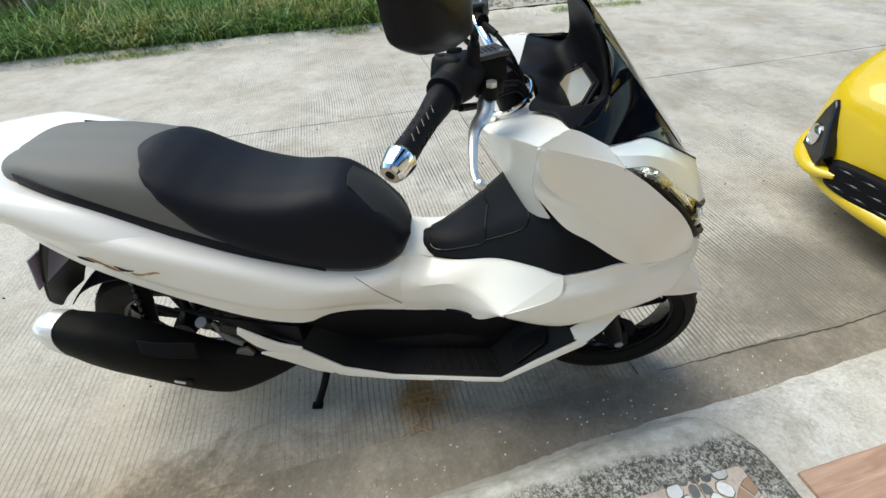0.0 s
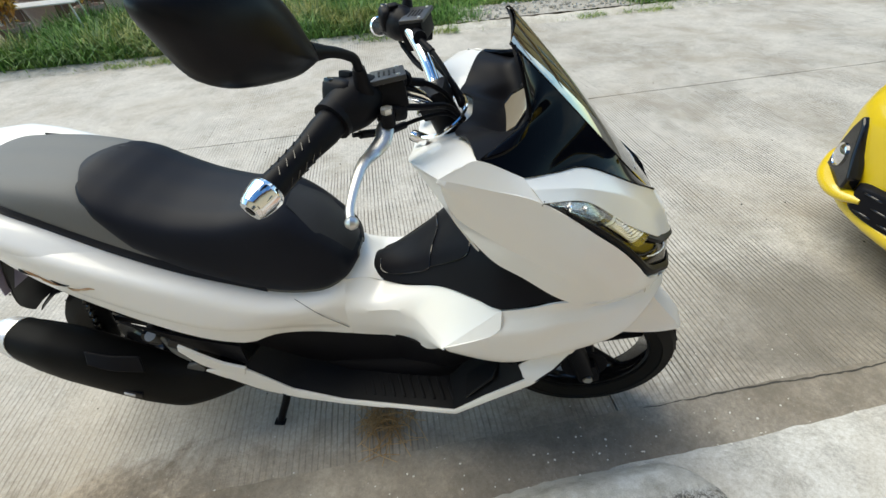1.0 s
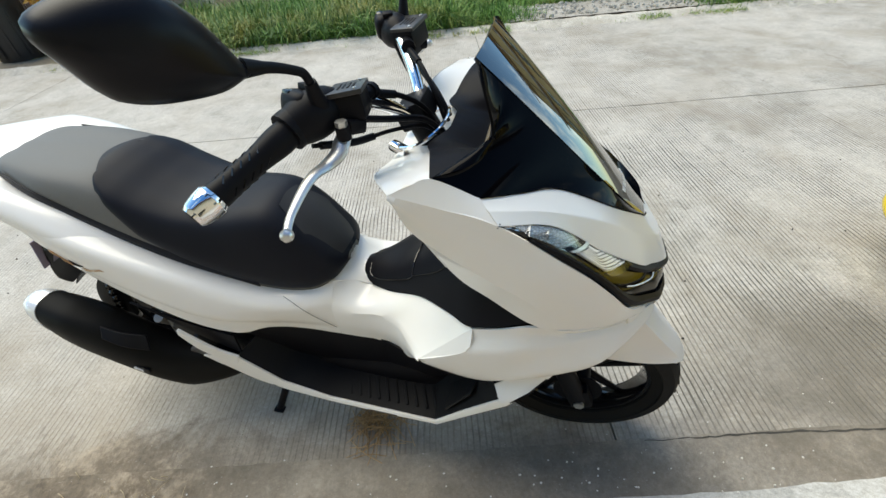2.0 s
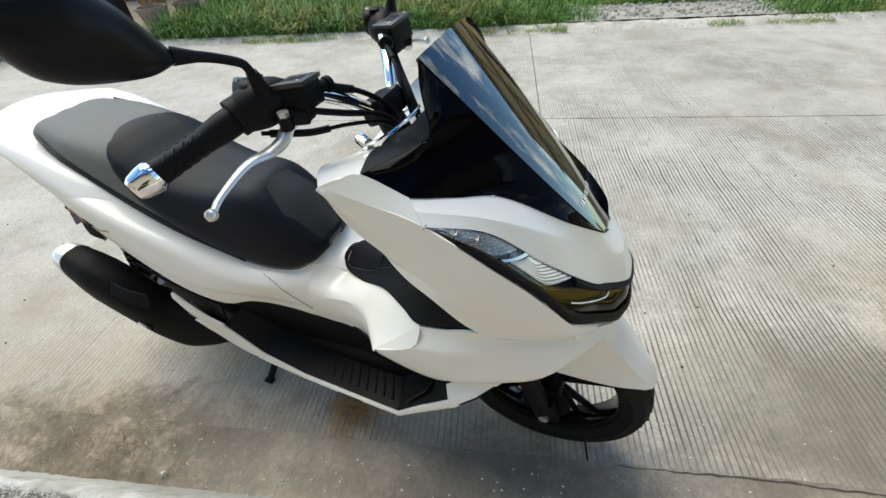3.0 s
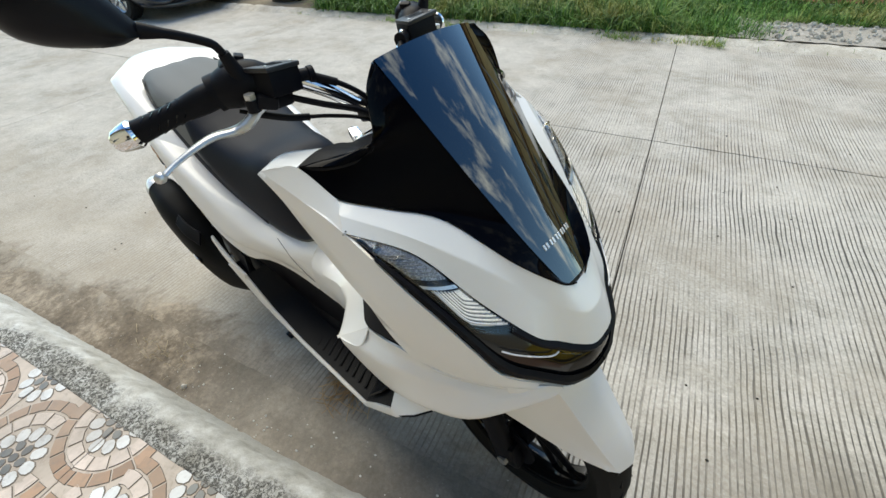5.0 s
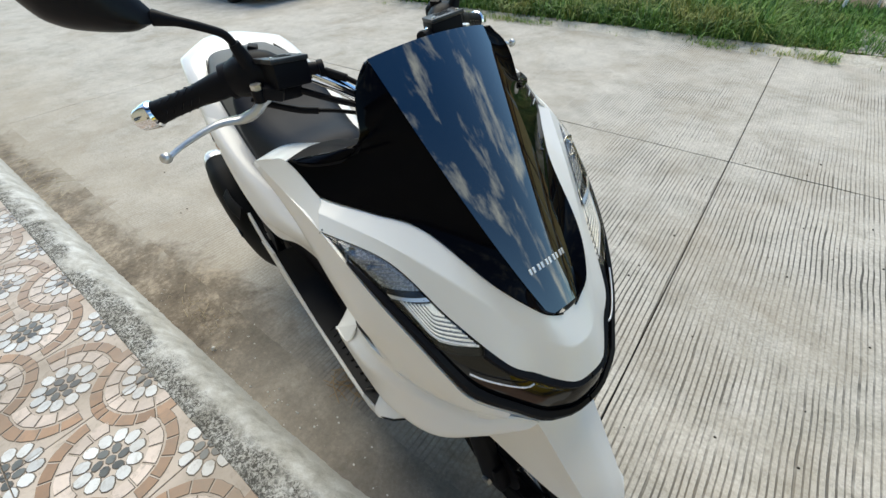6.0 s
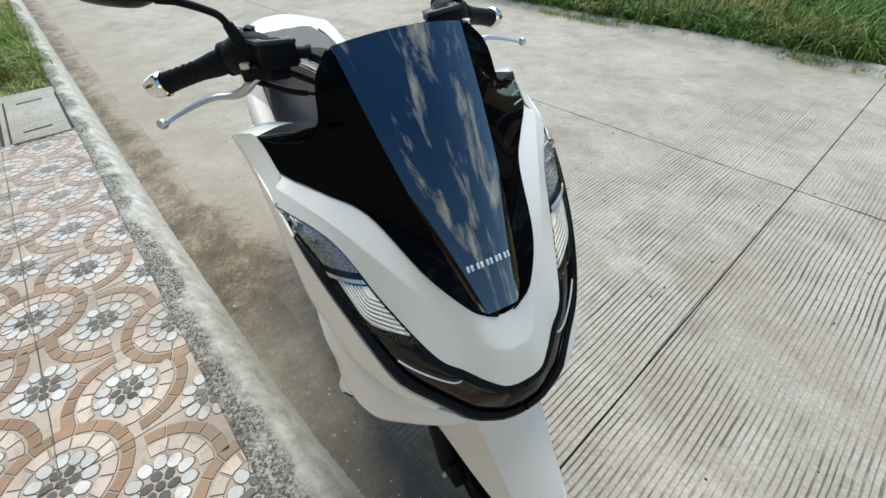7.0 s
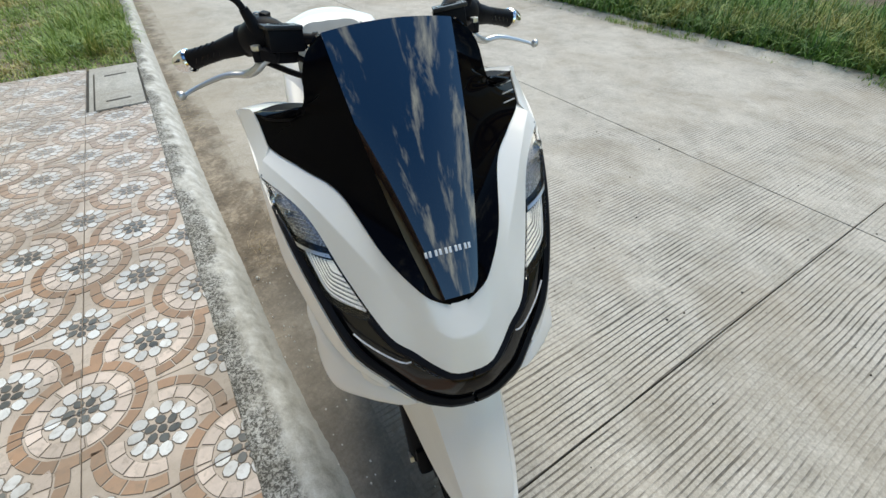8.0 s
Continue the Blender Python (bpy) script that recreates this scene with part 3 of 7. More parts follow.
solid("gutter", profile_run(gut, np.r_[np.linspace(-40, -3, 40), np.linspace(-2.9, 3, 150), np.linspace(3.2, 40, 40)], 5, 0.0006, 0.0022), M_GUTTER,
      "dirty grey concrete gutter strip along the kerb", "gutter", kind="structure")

kp = [(KERB_IN, TOP - 0.05), (KERB_IN, TOP - 0.004), (KERB_IN + 0.006, TOP), (0.285, TOP - 0.002), (0.318, TOP - 0.009), (0.345, TOP - 0.030), (0.362, TOP - 0.062), (0.378, 0.012), (KERB_OUT + 0.012, -0.008)]
K_END = 0.80
solid("kerb", profile_run(kp, np.r_[np.linspace(-40, -3.2, 60), np.linspace(-3.1, K_END, 190)], 9, 0.0016, 0.0018, True), M_KERB,
      "worn concrete kerb with black lichen stains and a rounded edge", "kerb", kind="structure")


def kerb_return():
    """The kerb turns away from the road round a small radius."""
    prof = [(y - 0.238, z) for y, z in kp]
    g = []
    for q in np.linspace(0, math.pi / 2, 8):
        c, s = math.cos(q), math.sin(q)
        g.append([(K_END + s * (0.02 + w), 0.218 + c * (0.02 + w), z) for w, z in prof])
    for y in np.linspace(0.15, -2.2, 24):
        g.append([(K_END + 0.02 + w, y, z) for w, z in prof])
    rng = np.random.RandomState(4)
    g = np.array(g) + rng.uniform(-0.0012, 0.0012, (len(g), len(prof), 3))
    g[..., 1] += kerb_swing(g[..., 0]) * np.clip((g[..., 1] - 0.27) / 0.09, 0, 1)
    return sheet(g)


solid("kerb_corner", kerb_return(), M_KERB, "lichen-stained concrete kerb corner beside the driveway", "kerb", kind="structure")

# driveway beside the tiles: low pale apron, then wood-look planks
dp = [(-2.2, 0.055), (0.10, 0.052), (0.20, 0.050), (0.27, 0.046), (0.31, 0.040), (0.36, 0.020), (0.40, -0.006)]
solid("driveway_apron", profile_run(dp, np.linspace(K_END - 0.10, 9.0, 160), 12, 0.0015, 0.002, True), M_APRON, "pale worn concrete driveway edge", "driveway", kind="structure")


def wood_tile():
    m, n, l, p = nodes_of("wood_look_tile")
    pos = place_of(n, l)
    mp = n.new("ShaderNodeMapping")
    mp.inputs["Scale"].default_value = (1.2, 14.0, 1.0)
    l.new(pos, mp.inputs["Vector"])
    f = noise_node(n, l, mp.outputs["Vector"], 3.0, 6, 0.6, 0.6)
    l.new(ramp_node(n, l, f, [(0.3, (0.33, 0.19, 0.13)), (0.55, (0.50, 0.32, 0.235)), (0.75, (0.58, 0.42, 0.33))]), p.inputs["Base Color"])
    p.inputs["Roughness"].default_value = 0.5
    l.new(bump_node(n, l, f, 0.2, 0.001), p.inputs["Normal"])
    return m


M_WOODTILE = wood_tile()
walkway = thing("driveway_floor", FLAT, "brown wood-look floor tiles beside the kerb", "floor", kind="structure")
for k in range(10):
    for j in range(6):
        part("floor_tile", box((0.596, 0.146, 0.012), pose(1.28 + 0.6 * k + (0.3 if j % 2 else 0), 0.118 - 0.15 * j, 0.058), 0.002, 1), M_WOODTILE, walkway, smooth=False)

# ---------------------------------------------------------------- mosaic-patterned pavement tiles
TX, TY = 0.373, 0.392
X_T0, Y_T0 = -0.810, -0.152  # a corner where four tiles meet under a ringed flower


def blob(bm, cx, cy, ux, uy, a, b, seg, mat, h, rng, power=2.0):
    """A pebble: an oval with half-axes a along (ux, uy) and b across, domed a little."""
    ring0, ring1 = [], []
    for k in range(seg):
        q = 2 * math.pi * k / seg
        c, s = math.cos(q), math.sin(q)
        c = math.copysign(abs(c) ** (2 / power), c)
        s = math.copysign(abs(s) ** (2 / power), s)
        w = 1 + rng.uniform(-0.06, 0.06)
        for ring, sc, z in ((ring0, 1.0, 0.0), (ring1, 0.86, h)):
            ring.append(bm.verts.new((cx + sc * w * (a * c * ux - b * s * uy), cy + sc * w * (a * c * uy + b * s * ux), z)))
    for k in range(seg):
        f = bm.faces.new((ring0[k], ring0[(k + 1) % seg], ring1[(k + 1) % seg], ring1[k]))
        f.material_index = 5
    bm.faces.new(ring1).material_index = mat


def wedge(bm, cx, cy, r0, r1, q0, q1, mat, h, rng, skip=None):
    """A piece of a ring between two radii and two angles, with its corners eased."""
    g = 0.0016
    qm = (q0 + q1) / 2
    px, py = cx + (r0 + r1) / 2 * math.cos(qm), cy + (r0 + r1) / 2 * math.sin(qm)
    if skip and skip(px, py):
        return
    pts = []
    for r, d in ((r0 + g, 1), (r1 - g, -1)):
        qs = np.linspace(q0 + g / r, q1 - g / r, 4)
        for q in (qs if d > 0 else qs[::-1]):
            w = r + rng.uniform(-0.0015, 0.0015)
            pts.append((cx + w * math.cos(q), cy + w * math.sin(q)))
    mx, my = sum(p[0] for p in pts) / 8, sum(p[1] for p in pts) / 8
    lo = [bm.verts.new((x, y, 0)) for x, y in pts]
    hi = [bm.verts.new((mx + (x - mx) * 0.93, my + (y - my) * 0.93, h)) for x, y in pts]
    for k in range(8):
        bm.faces.new((lo[k], lo[(k + 1) % 8], hi[(k + 1) % 8], hi[k])).material_index = 5
    bm.faces.new(hi).material_index = mat


def flower(bm, cx, cy, rng, rings, skip=None):
    h = 0.0026
    off = rng.uniform(0, 1)
    blob(bm, cx, cy, 1, 0, 0.016, 0.014, 8, 3, h, rng)
    for k in range(6):
        q = 2 * math.pi * (k + off) / 6
        blob(bm, cx + 0.0325 * math.cos(q), cy + 0.0325 * math.sin(q), math.cos(q + 0.5), math.sin(q + 0.5), 0.0175, 0.0140, 8, 3, h, rng)
    for k in range(11):
        q = 2 * math.pi * (k + off) / 11
        r = 0.068 + rng.uniform(-0.003, 0.003)
        blob(bm, cx + r * math.cos(q), cy + r * math.sin(q), math.cos(q), math.sin(q), 0.0240, 0.0196, 9, 2, h, rng, 2.4)
    if rings:
        for k in range(14):
            d = rng.uniform(-0.06, 0.06)
            wedge(bm, cx, cy, 0.093, 0.135, 2 * math.pi * (k + off) / 14, 2 * math.pi * (k + 1 + off) / 14, 0, h, rng, skip)
        for k in range(18):
            wedge(bm, cx, cy, 0.138, 0.176, 2 * math.pi * k / 18, 2 * math.pi * (k + 1) / 18, 1, h, rng, skip)


def tile_mesh(parity):
    """One square tile, centred on the origin: a flower in the middle, quarters of others at its corners."""
    rng = np.random.RandomState(21 + parity)
    bm = bmesh.new()
    corners = [(sx * TX / 2, sy * TY / 2, (k + parity) % 2 == 0) for k, (sx, sy) in enumerate(((-1, -1), (1, -1), (1, 1), (-1, 1)))]
    ringed = [(x, y) for x, y, r in corners if r]
    small = [(x, y) for x, y, r in corners if not r]
    near = lambda px, py: any(math.hypot(px - x, py - y) < 0.186 for x, y in ringed) or any(math.hypot(px - x, py - y) < 0.10 for x, y in small)
    for x, y, r in corners:
        flower(bm, x, y, np.random.RandomState(5 if r else 6), r, (lambda px, py: math.hypot(px, py) < 0.10) if r else None)
    flower(bm, 0, 0, rng, True, near)
    g = 0.0018
    for co, no in (((TX / 2 - g, 0, 0), (1, 0, 0)), ((-TX / 2 + g, 0, 0), (-1, 0, 0)), ((0, TY / 2 - g, 0), (0, 1, 0)), ((0, -TY / 2 + g, 0), (0, -1, 0))):
        bmesh.ops.bisect_plane(bm, geom=bm.verts[:] + bm.edges[:] + bm.faces[:], plane_co=co, plane_no=no, clear_outer=True)
    body = box((TX - 2 * g, TY - 2 * g, 0.012), pose(0, 0, -0.0062), 0.0012, 1)
    for f in body.faces:
        f.material_index = 4
    return finish(merge(bm, body), [T_PINK, T_BROWN, T_WHITE, T_DARK, T_GROUT, T_EDGE], "tile", smooth=False)


pavement = thing("pavement", FLAT, "pavement of mosaic-patterned ceramic tiles with flower rings", "pavement", kind="structure")
part("mortar_bed", box((4.61, 2.6, 0.09), pose(-1.485, KERB_IN - 1.3 - 0.002, TOP - 0.062)), M_JOINT, pavement, smooth=False)
TILES = [tile_mesh(0), tile_mesh(1)]
SAWN = {}
COVER = (-3.62, -2.63, -0.135, 0.232)
for i in range(-9, 5):
    for j in range(-6, 1):
        cx, cy = X_T0 + TX * (i + 0.5), Y_T0 + TY * (j + 0.5)
        edge = K_END + 0.018 - cx
        if edge < -TX / 2 + 0.01 or cx < -3.70 or (COVER[0] - 0.1 < cx < COVER[1] + 0.1 and cy > COVER[2]):
            continue
        cut = TILES[(i + j) % 2]
        if edge < TX / 2:
            if (i + j) % 2 not in SAWN:
                bm = bmesh.new()
                bm.from_mesh(cut)
                bmesh.ops.bisect_plane(bm, geom=bm.verts[:] + bm.edges[:] + bm.faces[:], plane_co=(edge, 0, 0), plane_no=(1, 0, 0), clear_outer=True)
                SAWN[(i + j) % 2] = cut.copy()
                bm.to_mesh(SAWN[(i + j) % 2])
            cut = SAWN[(i + j) % 2]
        t = new("tile", cut)
        t.parent = pavement
        t.location = (cx, cy, TOP - 0.004 + random.uniform(-0.0008, 0.0008))
        t.rotation_euler = (random.uniform(-0.003, 0.003), random.uniform(-0.003, 0.003), 0)

# concrete inspection cover set in the pavement
cover = thing("inspection_cover", FLAT, "square grey concrete inspection cover with two slots", "manhole cover", kind="structure")
part("rim", box((1.25, 0.365, 0.05), pose(-3.165, 0.05, TOP - 0.03), 0.004), M_COVER, cover)
part("lid", box((0.94, 0.31, 0.02), pose(-3.11, 0.068, TOP + 0.0), 0.004), M_COVER, cover)
part("rim_gap", box((0.97, 0.335, 0.004), pose(-3.11, 0.065, TOP - 0.004)), M_JOINT, cover)
for x in (-3.45, -2.80):
    part("slot", box((0.03, 0.16, 0.006), pose(x, 0.06, TOP + 0.0085, 0, 0, 4), 0.002), M_JOINT, cover)

# a ragged crack where gutter and slab meet, open only along one stretch
def crack(x0, x1, y, n, seed):
    rng = np.random.RandomState(seed)
    ys = y + np.cumsum(rng.uniform(-0.006, 0.006, n)) * 0.5
    w = np.interp(np.linspace(0, 1, n), [0, 0.2, 0.5, 0.8, 1], [0.0008, 0.003, 0.0022, 0.0036, 0.001]) * rng.uniform(0.5, 1.4, n)
    xs = np.linspace(x0, x1, n)
    return sheet(np.array([[(x, yy - ww, 0.0012) for x, yy, ww in zip(xs, ys, w)], [(x, yy + ww, 0.0012) for x, yy, ww in zip(xs, ys, w)]]))


solid("joint_crack", crack(0.86, 2.6, 0.583, 90, 17), M_JOINT, "thin ragged dark crack between gutter and road slab", "crack", kind="structure")

# far kerb
fk = [(FAR - 0.09, -0.008), (FAR - 0.03, 0.010), (FAR + 0.02, 0.030), (FAR + 0.07, 0.042), (FAR + 0.12, 0.046), (FAR + 0.16, 0.038), (FAR + 0.18, 0.0)]
solid("far_kerb", profile_run(fk, np.linspace(-30, 30, 700), 15, 0.007, 0.016), M_FARKERB, "low broken pale concrete kerb below tall grass", "kerb", kind="structure")


# ---------------------------------------------------------------- the scooter (x forward, y left, z up; x = 0 at the front axle)
BIKE = pose(0.663, 0.695, 0, 1.8, 0, -14.4)
scooter = thing("motor_scooter", BIKE, "pearl white motor scooter with black seat and dark tinted windscreen", "scooter")
MID = (-0.3, 0, 0.6)


def panel(name, rows, material, nu=26, nv=10, thick=0.004, parent=None, label="", toward=MID, angle=38, bevel=0.0):
    return part(name, sheet(loft(rows, nu, nv), thick, toward), material, parent or scooter, label, angle, bevel)


def both(name, rows, material, **kw):
    return [panel(name, side(rows, s), material, **kw) for s in (-1, 1)]


# wheels
def wheel(cx, cz, radius, width, rim_r, name, label):
    hub = thing(name, pose(cx, 0, cz), label, "")
    del hub["label"]
    tagged(hub, label)
    hub.parent = scooter
    hub.matrix_parent_inverse = Matrix()
    hub.matrix_basis = pose(cx, 0, cz)
    h = width / 2
    prof = [(rim_r - 0.004, -h * 0.72), (rim_r + 0.02, -h * 0.92), (radius - 0.045, -h), (radius - 0.018, -h * 0.86), (radius - 0.006, -h * 0.55), (radius, -h * 0.2), (radius, h * 0.2),
            (radius - 0.006, h * 0.55), (radius - 0.018, h * 0.86), (radius - 0.045, h), (rim_r + 0.02, h * 0.92), (rim_r - 0.004, h * 0.72), (rim_r - 0.004, -h * 0.72)]
    part("tyre", lathe(prof, 72), M_RUBBER, hub, "black road tyre with tread grooves")
    treads = []
    for k in range(36):
        q = 2 * math.pi * k / 36
        for s in (-1, 1):
            treads.append(box((0.03, 0.006, 0.004), pose(0, 0, 0, 0, 90 - math.degrees(q), 0) @ pose(0, s * h * 0.36, radius - 0.0055, s * 14, 0, s * 35)))
    tagged(part("tread", merge(*treads), M_BLACK, hub), "moulded tread blocks", kind="stuff")
    r = rim_r
    part("rim", lathe([(r, -h * 0.7), (r + 0.006, -h * 0.74), (r + 0.006, -h * 0.66), (r - 0.012, -h * 0.55), (r - 0.02, 0), (r - 0.012, h * 0.55), (r + 0.006, h * 0.66), (r + 0.006, h * 0.74), (r, h * 0.7)], 64), M_GLOSS, hub)
    spokes = []
    for k in range(5):
        q = 360 * k / 5 + 20
        for d in (-9, 9):
            spokes.append(tube([(0.03 * math.cos(radians(q)), 0.012, 0.03 * math.sin(radians(q))), ((r - 0.016) * math.cos(radians(q + d)), 0.02, (r - 0.016) * math.sin(radians(q + d)))], [0.013, 0.009], 8, 4))
    part("spokes", merge(*spokes), M_BLACK, hub)
    part("hub", lathe([(0.0, -0.045), (0.032, -0.045), (0.036, -0.02), (0.036, 0.02), (0.032, 0.045), (0.0, 0.045)], 24), M_BLACK, hub)
    return hub


front = wheel(0, 0.252, 0.252, 0.108, 0.185, "front_wheel", "black front wheel with five-spoke rim")
wheel(-1.313, 0.262, 0.252, 0.128, 0.172, "rear_wheel", "black rear wheel with road tyre")
part("brake_disc", lathe([(0.06, 0.066), (0.11, 0.066), (0.11, 0.070), (0.06, 0.070), (0.06, 0.066)], 48), M_DISC, front)
part("sensor_ring", lathe([(0.03, -0.066), (0.062, -0.066), (0.062, -0.070), (0.03, -0.070), (0.03, -0.066)], 32), M_BLACK, front)
for s in (-1, 1):
    part("fork_leg", tube([(0.0, s * 0.088, 0.245), (-0.06, s * 0.088, 0.40), (-0.13, s * 0.085, 0.60)], [0.026, 0.024, 0.02], 14), M_BLACK, scooter)
    part("axle_clamp", box((0.06, 0.035, 0.075), pose(0.004, s * 0.085, 0.25, 0, -20, 0), 0.012), M_BLACK, scooter)
    part("axle_nut", lathe([(0, 0), (0.013, 0), (0.013, 0.012), (0.009, 0.015), (0, 0.015)], 6 if s < 0 else 12), M_BOLT, scooter).location = (0.003, s * 0.102 - (0.015 if s < 0 else 0), 0.25)
part("caliper", box((0.07, 0.05, 0.09), pose(-0.085, 0.09, 0.33, 0, -25, 0), 0.012), M_BLACK, scooter)

# front mudguard
SK = [(-0.060, 0.118, 0.482), (0.020, 0.100, 0.455), (0.090, 0.086, 0.434), (0.150, 0.072, 0.420), (0.203, 0.053, 0.408)]
ED = [(-0.045, 0.097, 0.595), (0.012, 0.087, 0.550), (0.0865, 0.073, 0.491), (0.147, 0.063, 0.4417), (0.2035, 0.0525, 0.4088)]
CS = [(0.030, 0.072, 0.627), (0.085, 0.062, 0.567), (0.143, 0.054, 0.494), (0.192, 0.046, 0.434), (0.221, 0.036, 0.394)]
CM = [(0.045, 0.0, 0.635), (0.100, 0.0, 0.575), (0.158, 0.0, 0.500), (0.208, 0.0, 0.438), (0.233, 0.0, 0.390)]
half_rows = [cr(r, 24) for r in (SK, ED, CS, CM)]
fg = []
for i in range(24):
    sk, ed, cs, cm = (r[i] for r in half_rows)
    half = [sk, sk * 0.5 + ed * 0.5 + np.array((0, 0.001, 0)), ed, ed * 0.66 + cs * 0.34, ed * 0.3 + cs * 0.7, cs, cs * 0.66 + cm * 0.34 + np.array((0.001, 0, 0.001)), cs * 0.33 + cm * 0.67 + np.array((0.001, 0, 0.001)), cm]
    fg.append(full([tuple(p) for p in half]))
part("front_mudguard", sheet(np.array(fg), 0.0035, (0, 0, 0.3)), M_WHITE, scooter, "white front mudguard over the wheel", 28)

# nose and lamps
K1 = [(-0.2297, 0.2139, 0.9608), (-0.1735, 0.1701, 0.9422), (-0.1149, 0.1267, 0.9236), (-0.0204, 0.0892, 0.8670), (0.0309, 0.0522, 0.8300), (0.0416, 0.0300, 0.8124), (0.0455, 0.012, 0.8055), (0.046, 0, 0.804)]
K2 = [(-0.197, 0.2385, 0.936), (-0.1196, 0.1840, 0.8983), (-0.0377, 0.1478, 0.8254), (0.0371, 0.1100, 0.7658), (0.0636, 0.0777, 0.7415), (0.0829, 0.0569, 0.7278), (0.1010, 0.0335, 0.7175), (0.1050, 0.015, 0.7135), (0.1055, 0, 0.713)]
K3 = [(-0.196, 0.236, 0.934), (-0.112, 0.2205, 0.8685), (-0.0355, 0.1955, 0.7945), (0.0215, 0.1665, 0.717), (0.0622, 0.121, 0.679), (0.0935, 0.0872, 0.653), (0.1035, 0.058, 0.6385), (0.1125, 0.030, 0.6335), (0.115, 0, 0.633)]
KC = [(-0.211, 0.228, 0.952), (-0.136, 0.180, 0.921), (-0.075, 0.143, 0.887), (-0.022, 0.109, 0.850), (0.028, 0.076, 0.808), (0.062, 0.045, 0.782), (0.078, 0.022, 0.768), (0.081, 0, 0.766)]
rails = [cr(full(r), 81) for r in (K1, KC, K2)]
nose = [rails[0] * (1 - t) + rails[1] * t for t in (0, 0.06, 0.28, 0.5, 0.72, 0.94)] + [rails[1] * (1 - t) + rails[2] * t for t in (0.0, 0.06, 0.28, 0.5, 0.72, 0.9, 1.0)]
part("nose_cowl", sheet(np.array(nose), 0.004, (-0.3, 0, 0.5)), M_WHITE, scooter, "white creased nose cowl below the windscreen", 30)

g2, g3 = cr(K2, 41), cr(K3, 41)


def lamp_at(s, v, lift=0.0):
    """A point on the lamp band: s from its rear corner to the middle of the nose, v from upper to lower edge."""
    i = s * 40
    a = np.array([np.interp(i, range(41), g2[:, k]) for k in range(3)])
    b = np.array([np.interp(i, range(41), g3[:, k]) for k in range(3)])
    p = a + (b - a) * v
    out = np.array((0.75, 0.45, 0.1)) * math.sin(math.pi * v) * 0.010 + np.array((0.8, 0.5, 0.15)) * lift
    return tuple(p + out)


def lamp_patch(s0, s1, v0, v1, lift, nu=12, nv=7, sides=-1):
    """Part of the lamp band; its ends s0, s1 are numbers or slant with v: (at v = 0, change per v)."""
    rows = []
    for v in np.linspace(v0, v1, nv):
        a = s0[0] + s0[1] * v if isinstance(s0, tuple) else s0
        b = s1[0] + s1[1] * v if isinstance(s1, tuple) else s1
        rows.append([lamp_at(min(1, max(0, q)), v, lift) for q in np.linspace(a, b, nu)])
    return side(rows, sides)


